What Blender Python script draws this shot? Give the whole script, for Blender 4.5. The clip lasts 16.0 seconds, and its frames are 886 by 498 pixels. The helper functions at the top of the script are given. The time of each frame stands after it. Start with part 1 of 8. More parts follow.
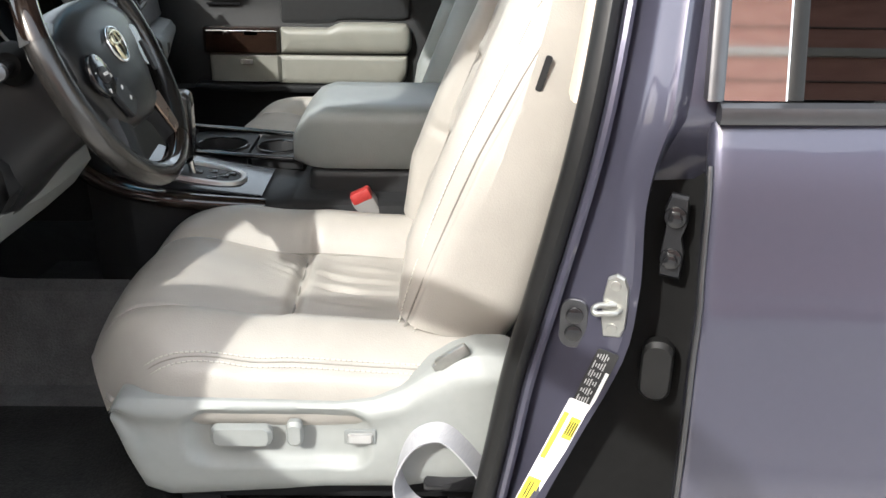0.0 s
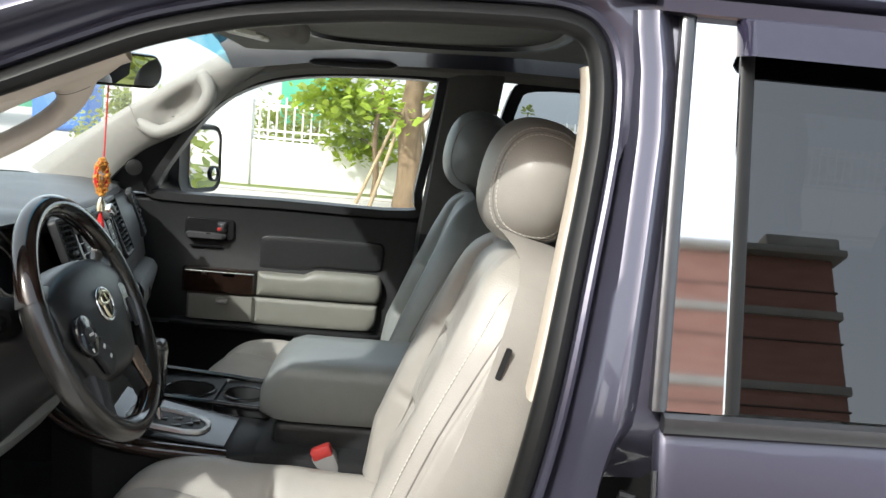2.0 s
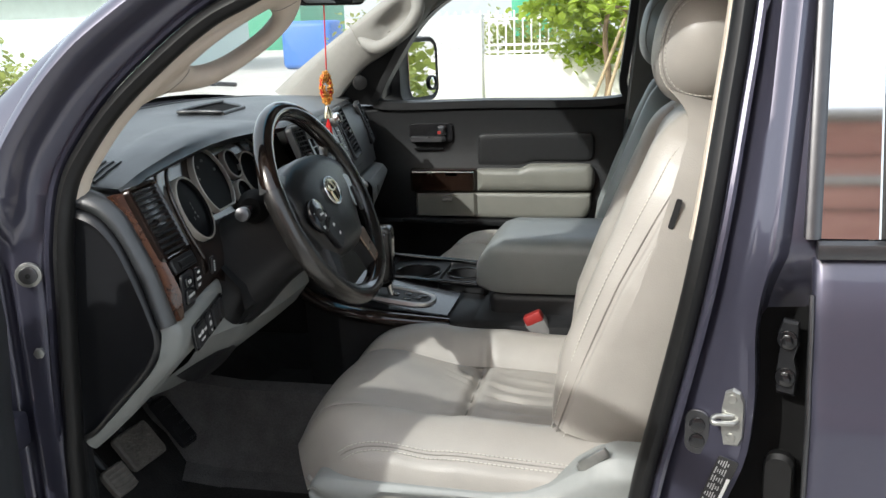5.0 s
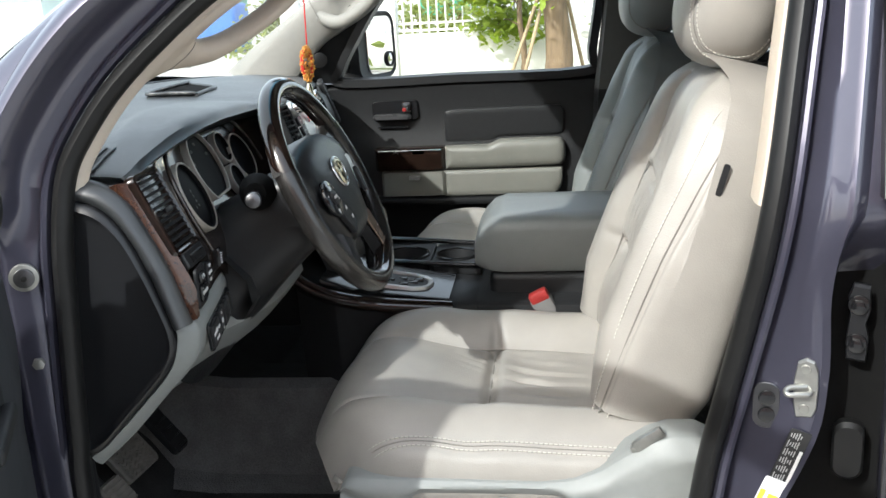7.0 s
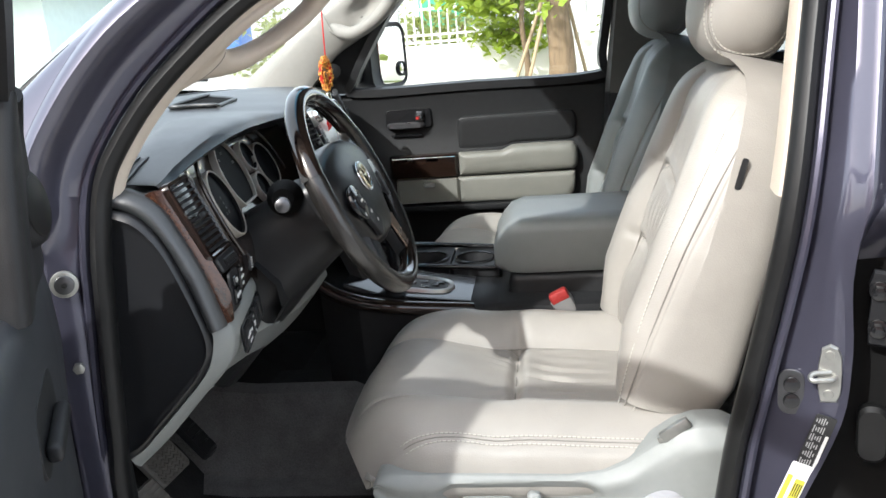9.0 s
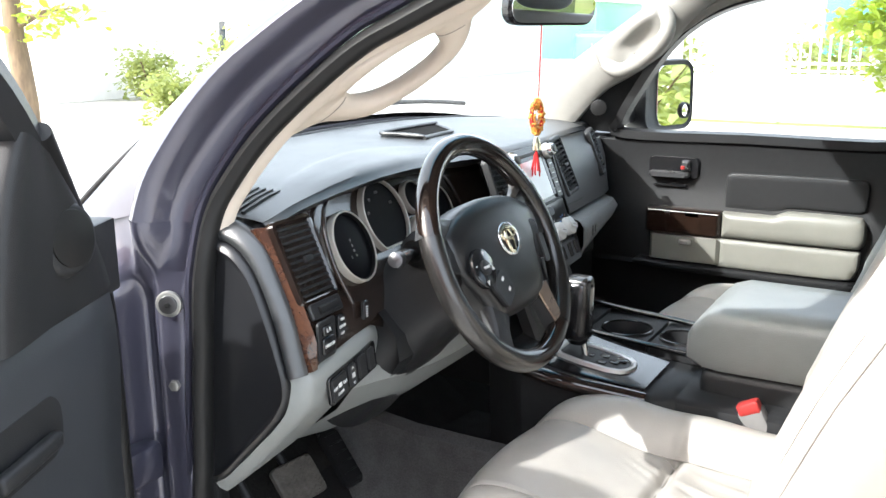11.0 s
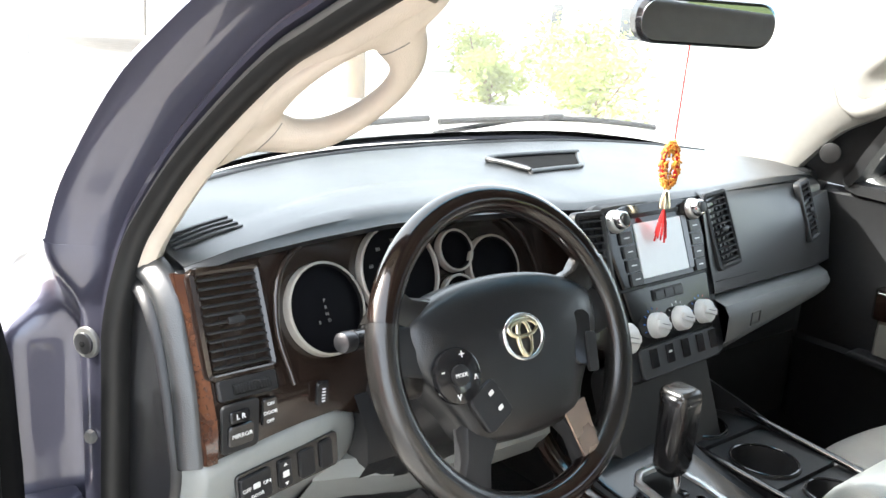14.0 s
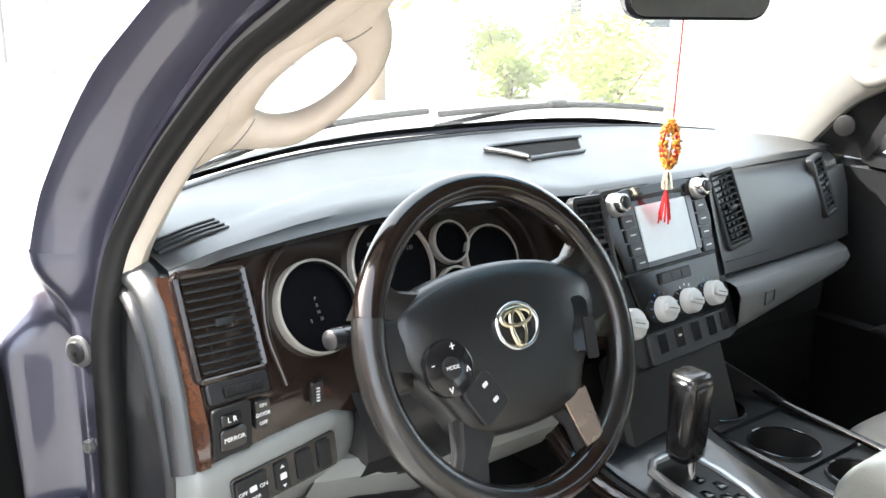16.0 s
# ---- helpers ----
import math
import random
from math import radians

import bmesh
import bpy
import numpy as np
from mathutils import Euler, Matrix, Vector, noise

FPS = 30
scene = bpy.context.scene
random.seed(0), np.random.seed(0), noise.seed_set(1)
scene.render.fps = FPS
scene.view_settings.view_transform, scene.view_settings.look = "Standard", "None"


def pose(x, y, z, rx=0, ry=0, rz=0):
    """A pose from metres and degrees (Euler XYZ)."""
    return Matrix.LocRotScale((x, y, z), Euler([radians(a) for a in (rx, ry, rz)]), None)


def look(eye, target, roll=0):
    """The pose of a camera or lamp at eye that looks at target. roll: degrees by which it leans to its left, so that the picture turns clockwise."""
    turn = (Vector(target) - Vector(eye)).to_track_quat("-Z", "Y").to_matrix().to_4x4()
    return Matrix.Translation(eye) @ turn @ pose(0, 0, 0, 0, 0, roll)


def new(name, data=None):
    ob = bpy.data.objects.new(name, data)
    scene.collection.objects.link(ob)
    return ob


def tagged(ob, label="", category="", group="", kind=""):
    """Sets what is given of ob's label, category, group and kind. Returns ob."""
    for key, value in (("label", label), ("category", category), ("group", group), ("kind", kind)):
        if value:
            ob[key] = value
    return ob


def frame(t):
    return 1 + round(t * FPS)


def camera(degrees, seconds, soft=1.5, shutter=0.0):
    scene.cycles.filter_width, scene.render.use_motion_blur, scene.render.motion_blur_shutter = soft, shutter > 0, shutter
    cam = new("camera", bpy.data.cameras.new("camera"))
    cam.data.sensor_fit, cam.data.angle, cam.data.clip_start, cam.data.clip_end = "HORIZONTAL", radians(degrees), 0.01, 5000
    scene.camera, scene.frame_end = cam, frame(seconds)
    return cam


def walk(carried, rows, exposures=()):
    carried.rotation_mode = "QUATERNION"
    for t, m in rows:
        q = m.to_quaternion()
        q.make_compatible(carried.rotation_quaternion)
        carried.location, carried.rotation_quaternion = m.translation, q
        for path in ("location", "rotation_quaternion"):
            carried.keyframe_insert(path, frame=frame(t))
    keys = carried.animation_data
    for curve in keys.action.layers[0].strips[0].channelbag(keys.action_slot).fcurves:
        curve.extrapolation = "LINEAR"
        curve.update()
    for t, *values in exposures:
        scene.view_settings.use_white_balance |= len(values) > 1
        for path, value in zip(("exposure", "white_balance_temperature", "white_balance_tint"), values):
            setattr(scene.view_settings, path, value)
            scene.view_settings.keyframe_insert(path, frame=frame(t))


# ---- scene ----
cam = camera(52.0, 16.0)
PATH = [
    (0, (-0.021, -0.107, 1.566), (0.02, 1.739, 0.797), 1.1),
    (0.5, (-0.029, -0.118, 1.593), (0.027, 1.77, 0.935), 1.2),
    (1, (-0.023, -0.132, 1.618), (0.052, 1.792, 1.079), 1.8),
    (1.5, (-0.024, -0.146, 1.646), (0.071, 1.81, 1.243), 3.5),
    (2, (-0.03, -0.159, 1.663), (0.071, 1.817, 1.368), 5.2),
    (2.5, (-0.028, -0.178, 1.677), (0.067, 1.807, 1.45), 4.7),
    (3, (-0.024, -0.205, 1.674), (0.031, 1.783, 1.462), 2.9),
    (3.5, (-0.028, -0.215, 1.646), (-0.097, 1.763, 1.354), 1.5),
    (4, (0.024, -0.245, 1.621), (-0.213, 1.695, 1.198), 0.2),
    (4.5, (0.065, -0.298, 1.62), (-0.323, 1.606, 1.145), -1.2),
    (4.7, (0.087, -0.322, 1.629), (-0.345, 1.57, 1.146), -1.9),
    (6.8, (-0.103, -0.256, 1.609), (-0.344, 1.652, 1.06), -3.0),
    (7, (-0.117, -0.263, 1.611), (-0.354, 1.646, 1.065), -3.2),
    (7.5, (-0.131, -0.271, 1.609), (-0.37, 1.638, 1.063), -4.2),
    (8, (-0.152, -0.297, 1.605), (-0.381, 1.616, 1.067), -4.5),
    (8.2, (-0.151, -0.308, 1.6), (-0.379, 1.608, 1.073), -4.6),
    (10.3, (-0.061, -0.217, 1.613), (-0.617, 1.636, 1.107), -3.4),
    (10.5, (0.028, -0.169, 1.613), (-0.674, 1.639, 1.126), -2.7),
    (11, (0.154, -0.038, 1.649), (-0.828, 1.64, 1.182), -0.4),
    (11.5, (0.117, 0.185, 1.612), (-0.964, 1.802, 1.146), 1.8),
    (12, (0.118, 0.343, 1.621), (-1.078, 1.873, 1.14), 2.2),
    (12.5, (0.179, 0.429, 1.636), (-1.178, 1.818, 1.155), 2.7),
    (13, (0.214, 0.463, 1.653), (-1.223, 1.766, 1.168), 3.6),
    (13.5, (0.238, 0.489, 1.697), (-1.232, 1.75, 1.198), 4.2),
    (14, (0.233, 0.529, 1.69), (-1.252, 1.764, 1.174), 4.1),
    (14.5, (0.237, 0.553, 1.679), (-1.264, 1.762, 1.147), 2.9),
    (15, (0.24, 0.576, 1.672), (-1.274, 1.768, 1.137), 2.1),
    (15.5, (0.244, 0.577, 1.675), (-1.283, 1.757, 1.152), 1.5),
    (16, (0.248, 0.582, 1.677), (-1.279, 1.763, 1.155), 0.8),
]
EXPOSURE = [(0, 1.74, 6500, 10), (1, 1.58, 6450, 9), (2, 1.24, 6400, 8), (3.2, 1.07, 6050, 3), (3.9, 0.92, 6200, 6), (4.7, 1, 6400, 9), (6.8, 1.29, 6250, 8), (8.2, 1.45, 6300, 9), (10.3, 1.68, 6200, 11), (10.7, 2.05, 6250, 11), (11.2, 2.55, 6350, 10), (12, 2.76, 6450, 10), (12.8, 2.7, 6500, 10), (16, 2.7, 6500, 10)]
walk(cam, [(t, look(eye, target, roll)) for t, eye, target, roll in PATH], EXPOSURE)

# ---- light ----
SUN_FROM = Vector((-0.446, -0.649, 0.616)).normalized()
world = bpy.data.worlds.new("sky")
scene.world = world
world.use_nodes = True
wn = world.node_tree
sky = wn.nodes.new("ShaderNodeTexSky")
sky.sky_type, sky.sun_disc = "NISHITA", False
sky.sun_elevation = math.asin(SUN_FROM.z)
sky.sun_rotation = math.atan2(SUN_FROM.x, SUN_FROM.y)
sky.air_density, sky.dust_density, sky.ozone_density = 0.9, 4.5, 0.7
haze = wn.nodes.new("ShaderNodeMix")
haze.data_type = "RGBA"
haze.inputs[0].default_value = 0.5
haze.inputs[7].default_value = (6.4, 6.8, 7.0, 1)
wn.links.new(sky.outputs[0], haze.inputs[6])
wn.links.new(haze.outputs[2], wn.nodes["Background"].inputs[0])
wn.nodes["Background"].inputs[1].default_value = 0.15
sun_data = bpy.data.lights.new("sun", "SUN")
sun_data.energy, sun_data.angle, sun_data.color = 2.0, radians(1.0), (0.98, 0.98, 0.94)
sun = new("sun", sun_data)
sun.matrix_world = look(SUN_FROM * 30, (0, 0, 0))

# ---- materials ----
def material(name, colour, rough=0.5, metal=0.0, vary=0.12, grain=60.0, bump=0.0, bump_scale=300.0, coat=0.0,
             second=None, stretch=(1, 1, 1), spec=0.5, island=0.0, uneven=0.07):
    """A surface with colour variation at two scales, uneven gloss and fine relief."""
    m = bpy.data.materials.new(name)
    m.use_nodes = True
    nt = m.node_tree
    b = nt.nodes["Principled BSDF"]
    tc = nt.nodes.new("ShaderNodeTexCoord")
    mp = nt.nodes.new("ShaderNodeMapping")
    mp.inputs["Scale"].default_value = stretch
    nt.links.new(tc.outputs["Object"], mp.inputs[0])
    fine, wide = nt.nodes.new("ShaderNodeTexNoise"), nt.nodes.new("ShaderNodeTexNoise")
    fine.inputs["Scale"].default_value, fine.inputs["Detail"].default_value = grain, 6
    wide.inputs["Scale"].default_value, wide.inputs["Detail"].default_value = grain / 12, 4
    for n in (fine, wide):
        nt.links.new(mp.outputs[0], n.inputs["Vector"])
    add = nt.nodes.new("ShaderNodeMath")
    add.operation = "ADD"
    nt.links.new(fine.outputs[0], add.inputs[0])
    nt.links.new(wide.outputs[0], add.inputs[1])
    ramp = nt.nodes.new("ShaderNodeMapRange")
    ramp.inputs["From Min"].default_value, ramp.inputs["From Max"].default_value = 0.7, 1.3
    nt.links.new(add.outputs[0], ramp.inputs["Value"])
    mix = nt.nodes.new("ShaderNodeMix")
    mix.data_type = "RGBA"
    c = Vector(colour)
    other = Vector(second) if second else c * (1 - vary)
    mix.inputs[6].default_value = (*(c * (1 + vary * 0.5) if not second else c), 1)
    mix.inputs[7].default_value = (*other, 1)
    nt.links.new(ramp.outputs[0], mix.inputs[0])
    col = mix.outputs[2]
    if island:
        info = nt.nodes.new("ShaderNodeNewGeometry")
        obj = nt.nodes.new("ShaderNodeObjectInfo")
        su = nt.nodes.new("ShaderNodeMath")
        su.operation = "ADD"
        nt.links.new(info.outputs["Random Per Island"], su.inputs[0])
        nt.links.new(obj.outputs["Random"], su.inputs[1])
        mr = nt.nodes.new("ShaderNodeMapRange")
        mr.inputs["From Max"].default_value = 2.0
        mr.inputs["To Min"].default_value, mr.inputs["To Max"].default_value = 1 - island, 1 + island
        nt.links.new(su.outputs[0], mr.inputs["Value"])
        hsv = nt.nodes.new("ShaderNodeHueSaturation")
        nt.links.new(mr.outputs[0], hsv.inputs["Value"])
        nt.links.new(col, hsv.inputs["Color"])
        col = hsv.outputs[0]
    nt.links.new(col, b.inputs["Base Color"])
    rr = nt.nodes.new("ShaderNodeMapRange")
    rr.inputs["To Min"].default_value, rr.inputs["To Max"].default_value = max(rough - min(uneven, rough * 0.5), 0.0), min(rough + min(uneven, rough * 0.5), 1)
    nt.links.new(wide.outputs[0], rr.inputs["Value"])
    nt.links.new(rr.outputs[0], b.inputs["Roughness"])
    b.inputs["Metallic"].default_value = metal
    b.inputs["Specular IOR Level"].default_value = spec
    b.inputs["Coat Weight"].default_value = coat
    b.inputs["Coat Roughness"].default_value = 0.04
    if bump:
        tex = nt.nodes.new("ShaderNodeTexVoronoi") if bump_scale > 150 else nt.nodes.new("ShaderNodeTexNoise")
        tex.inputs["Scale"].default_value = bump_scale
        nt.links.new(mp.outputs[0], tex.inputs["Vector"])
        bn = nt.nodes.new("ShaderNodeBump")
        bn.inputs["Strength"].default_value, bn.inputs["Distance"].default_value = bump, 0.002
        nt.links.new(tex.outputs[0], bn.inputs["Height"])
        nt.links.new(bn.outputs[0], b.inputs["Normal"])
        if coat == 1.0:
            nt.links.new(bn.outputs[0], b.inputs["Coat Normal"])
    return m


def glass_material(name, tint, gloss=1.0, dust=0.0, mirror=0.05):
    m = bpy.data.materials.new(name)
    m.use_nodes = True
    nt = m.node_tree
    nt.nodes.remove(nt.nodes["Principled BSDF"])
    tr, gl = nt.nodes.new("ShaderNodeBsdfTransparent"), nt.nodes.new("ShaderNodeBsdfGlossy")
    tr.inputs[0].default_value = (*tint, 1)
    gl.inputs["Roughness"].default_value = 0.01
    gl.inputs["Color"].default_value = (gloss, gloss, gloss, 1)
    lw = nt.nodes.new("ShaderNodeLayerWeight")
    pw, ad = nt.nodes.new("ShaderNodeMath"), nt.nodes.new("ShaderNodeMath")
    pw.operation, ad.operation = "POWER", "MULTIPLY_ADD"
    pw.inputs[1].default_value = 5.0
    ad.inputs[1].default_value, ad.inputs[2].default_value = 0.9, mirror
    nt.links.new(lw.outputs["Facing"], pw.inputs[0])
    nt.links.new(pw.outputs[0], ad.inputs[0])
    mx = nt.nodes.new("ShaderNodeMixShader")
    nt.links.new(ad.outputs[0], mx.inputs[0])
    nt.links.new(tr.outputs[0], mx.inputs[1])
    nt.links.new(gl.outputs[0], mx.inputs[2])
    last = mx.outputs[0]
    if dust:
        film, both = nt.nodes.new("ShaderNodeBsdfTranslucent"), nt.nodes.new("ShaderNodeMixShader")
        film.inputs[0].default_value = (0.8, 0.8, 0.78, 1)
        both.inputs[0].default_value = dust
        nt.links.new(last, both.inputs[1])
        nt.links.new(film.outputs[0], both.inputs[2])
        last = both.outputs[0]
    nt.links.new(last, nt.nodes["Material Output"].inputs[0])
    return m


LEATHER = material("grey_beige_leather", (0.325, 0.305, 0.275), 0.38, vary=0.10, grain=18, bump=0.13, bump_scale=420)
# armrest lid's grey leather; also stands for shade on the passenger's backrest and headrest
LEATHER_DARK = material("worn_grey_and_shaded_leather", (0.205, 0.216, 0.210), 0.38, vary=0.1, grain=18, bump=0.13, bump_scale=420)
# dull black for rubber parts, and for the shade in the hinge recess
RECESS = material("dull_black_rubber_and_shade", (0.008, 0.008, 0.008), 0.75, vary=0.2, spec=0.12)
LINING = material("charcoal_door_lining", (0.033, 0.036, 0.041), 0.40, vary=0.12, bump=0.14, bump_scale=700, spec=0.6)
PIANO = material("piano_black_plastic", (0.006, 0.006, 0.007), 0.12, vary=0.1, spec=0.3)
STITCH = material("pale_thread", (0.50, 0.475, 0.43), 0.8)
SEAM = material("seam_shadow_thread", (0.22, 0.205, 0.185), 0.8)
DOOR_GREY = material("grey_green_door_vinyl", (0.185, 0.183, 0.160), 0.42, vary=0.1, grain=24, bump=0.12, bump_scale=600)
GREY_PLASTIC = material("light_grey_plastic", (0.235, 0.245, 0.235), 0.46, vary=0.06, bump=0.1, bump_scale=900)
BLACK_PLASTIC = material("black_grained_plastic", (0.020, 0.0205, 0.0215), 0.42, vary=0.15, bump=0.12, bump_scale=700, spec=0.3)
DASH_PLASTIC = material("charcoal_dash_plastic", (0.020, 0.022, 0.0235), 0.36, vary=0.15, bump=0.14, bump_scale=700, spec=1.0)
END_PLASTIC = material("satin_black_plastic", (0.011, 0.0115, 0.013), 0.36, vary=0.15, bump=0.06, bump_scale=700, spec=0.5)
PAD_PLASTIC = material("black_airbag_skin", (0.010, 0.0105, 0.0115), 0.34, vary=0.15, bump=0.10, bump_scale=600, spec=0.6)
GLOSS_BLACK = material("gloss_black_plastic", (0.012, 0.012, 0.013), 0.16, vary=0.1, coat=0.3)
WHEEL_LEATHER = material("worn_black_leather", (0.018, 0.0165, 0.015), 0.25, vary=0.4, grain=22, bump=0.05, bump_scale=500, spec=0.8, second=(0.009, 0.0085, 0.008), uneven=0.12)
RUBBER = material("black_rubber", (0.010, 0.010, 0.010), 0.42, vary=0.2, spec=0.3)
CARPET = material("black_carpet", (0.02, 0.02, 0.02), 0.95, vary=0.4, grain=260, bump=0.6, bump_scale=260)
MAT = material("ribbed_dark_mat", (0.028, 0.027, 0.025), 0.9, vary=0.5, grain=140, bump=0.6, bump_scale=200)
CARPET_GREY = material("dark_grey_carpet", (0.15, 0.145, 0.138), 0.95, vary=0.3, grain=260, bump=0.6, bump_scale=260)
WOOD = material("dark_brown_burl_wood", (0.018, 0.010, 0.007), 0.14, vary=0.3, grain=40, coat=0.6, second=(0.008, 0.005, 0.004), stretch=(1, 0.4, 1))
WOOD_EDGE = material("reddish_burl_wood", (0.06, 0.024, 0.011), 0.25, grain=160, coat=0.5, second=(0.022, 0.008, 0.005))
WOOD_FASCIA = material("espresso_wood_fascia", (0.020, 0.013, 0.010), 0.22, vary=0.3, grain=40, coat=0.5)
CHROME = material("chrome", (0.82, 0.82, 0.82), 0.12, 1.0, vary=0.03)
RING_SATIN = material("pale_satin_ring", (0.44, 0.41, 0.36), 0.34, 0.3, vary=0.05)
BRIGHT_STEEL = material("polished_steel_strip", (0.86, 0.86, 0.86), 0.04, 1.0, vary=0.02)
SATIN = material("satin_silver_plastic", (0.5, 0.5, 0.49), 0.3, 0.6, vary=0.05)
DULL_METAL = material("dull_dark_metal", (0.12, 0.12, 0.125), 0.34, 0.9, vary=0.1)
ZINC = material("pale_zinc_plate", (0.38, 0.38, 0.355), 0.36, 0.8, vary=0.2)
HANDLE_DARK = material("dark_satin_metal", (0.16, 0.16, 0.165), 0.28, 0.75, vary=0.08)
BUTTON_GREY = material("grey_button_plastic", (0.032, 0.033, 0.035), 0.4, vary=0.1, spec=0.4)
BLUE_INK = material("blue_marking", (0.05, 0.2, 0.6), 0.6)
GOLD = material("pale_gold_metal", (0.80, 0.72, 0.52), 0.2, 1.0)
PAINT = material("slate_blue_metallic_paint", (0.077, 0.076, 0.108), 0.33, 0.6, vary=0.03, grain=900, coat=1.0, uneven=0.02, bump=0.30, bump_scale=8)
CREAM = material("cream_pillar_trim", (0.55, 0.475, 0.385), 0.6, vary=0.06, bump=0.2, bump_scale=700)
# the far pillar's trim: the shade it stands in is put into a darker grey
FAR_TRIM = material("pillar_trim_greyed_for_shade", (0.26, 0.252, 0.23), 0.6, vary=0.06, bump=0.2, bump_scale=700)
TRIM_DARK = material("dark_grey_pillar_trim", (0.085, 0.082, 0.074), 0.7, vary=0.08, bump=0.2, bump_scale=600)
HEADLINER = material("grey_headliner_cloth", (0.22, 0.21, 0.19), 0.95, vary=0.1, grain=200, bump=0.3, bump_scale=500)
BUCKLE_GREY = material("grey_buckle_plastic", (0.15, 0.145, 0.14), 0.5, vary=0.1)
RED = material("red_plastic", (0.32, 0.03, 0.027), 0.35)
RED_CORD = material("red_cord", (0.65, 0.02, 0.02), 0.7)
BEAD = material("amber_beads", (0.80, 0.46, 0.10), 0.35, second=(0.62, 0.22, 0.03), grain=120, island=0.5)
WEBBING = material("grey_belt_webbing", (0.33, 0.33, 0.345), 0.7, vary=0.1, bump=0.5, bump_scale=60, stretch=(1, 1, 12))
SCREEN = material("blank_grey_screen", (0.72, 0.75, 0.75), 0.12, vary=0.03)
WHITE_INK = material("white_marking", (0.75, 0.75, 0.73), 0.6)
DIM_INK = material("grey_marking", (0.16, 0.16, 0.155), 0.6)
YELLOW = material("yellow_label", (0.75, 0.68, 0.05), 0.5)
LABEL_WHITE = material("white_label", (0.8, 0.8, 0.78), 0.45)
LABEL_BLACK = material("black_label", (0.02, 0.02, 0.02), 0.4)
MIRROR = material("mirror_silver", (0.9, 0.9, 0.9), 0.0, 1.0, vary=0.0)
CLEAR = glass_material("clear_glass", (0.93, 0.96, 0.95))
SCREEN_GLASS = glass_material("dusty_screen_glass", (0.93, 0.96, 0.95), dust=0.05)
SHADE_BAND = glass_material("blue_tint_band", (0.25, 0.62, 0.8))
TINTED = glass_material("tinted_glass", (0.30, 0.33, 0.36))
PRIVACY = glass_material("privacy_glass", (0.010, 0.0105, 0.012), mirror=0.085)


# ---- mesh helpers ----
def mesh_from(name, verts, faces, sharp=38):
    me = bpy.data.meshes.new(name)
    me.from_pydata([tuple(map(float, v)) for v in verts], [], faces)
    bm = bmesh.new()
    bm.from_mesh(me)
    bmesh.ops.remove_doubles(bm, verts=bm.verts, dist=1e-6)
    bmesh.ops.recalc_face_normals(bm, faces=bm.faces)
    finish(bm, me, sharp)
    return me


def finish(bm, me, sharp=38):
    lim = radians(sharp)
    for f in bm.faces:
        f.smooth = True
    for e in bm.edges:
        if len(e.link_faces) == 2 and e.calc_face_angle(0) > lim:
            e.smooth = False
    bm.to_mesh(me)
    bm.free()


def thing(name, at, label, category, group="", kind=""):
    ob = new(name)
    ob.empty_display_size = 0.1
    ob.matrix_world = pose(*at)
    return tagged(ob, label, category, group, kind)


def part(name, me, material, parent=None, label="", m=None):
    """Links a mesh in world coordinates as one object under a thing or a part."""
    ob = new(name, me)
    if material and not me.materials:
        me.materials.append(material)
    if parent:
        ob.parent = parent
        ob.matrix_parent_inverse = world_of(parent).inverted()
    ob.matrix_basis = m if m else Matrix()
    return tagged(ob, label) if label else ob


def world_of(ob):
    if ob.parent:
        return world_of(ob.parent) @ ob.matrix_parent_inverse @ ob.matrix_basis
    return ob.matrix_basis.copy()


def solo(name, me, material, label, category, group="", kind=""):
    return tagged(part(name, me, material), label, category, group, kind)


def grid(name, P, close_u=False, close_v=False, caps=False, sharp=38):
    """A surface through rows of points P[u][v]."""
    P = np.asarray(P, float)
    n, m = P.shape[:2]
    verts = [tuple(p) for p in P.reshape(-1, 3)]
    faces = []
    for i in range(n if close_u else n - 1):
        for j in range(m if close_v else m - 1):
            a, b = i * m + j, i * m + (j + 1) % m
            c, d = ((i + 1) % n) * m + (j + 1) % m, ((i + 1) % n) * m + j
            faces.append((a, b, c, d))
    if caps:
        faces.append(tuple(range(m)))
        faces.append(tuple((n - 1) * m + j for j in reversed(range(m))))
    return mesh_from(name, verts, faces, sharp)


def smooth_path(pts, per=6, closed=False):
    """A Catmull-Rom curve through the points."""
    p = [np.array(q, float) for q in pts]
    n = len(p)
    out = []
    for i in range(n if closed else n - 1):
        a = p[(i - 1) % n] if closed or i > 0 else 2 * p[0] - p[1]
        b, c = p[i], p[(i + 1) % n]
        d = p[(i + 2) % n] if closed or i + 2 < n else 2 * p[-1] - p[-2]
        for k in range(per):
            t = k / per
            out.append(0.5 * (2 * b + (c - a) * t + (2 * a - 5 * b + 4 * c - d) * t * t + (3 * b - a - 3 * c + d) * t ** 3))
    if not closed:
        out.append(p[-1])
    return np.array(out)


def tangents(path, closed):
    t = np.roll(path, -1, 0) - np.roll(path, 1, 0)
    if not closed:
        t[0], t[-1] = path[1] - path[0], path[-1] - path[-2]
    return t / np.maximum(np.linalg.norm(t, axis=1, keepdims=True), 1e-9)


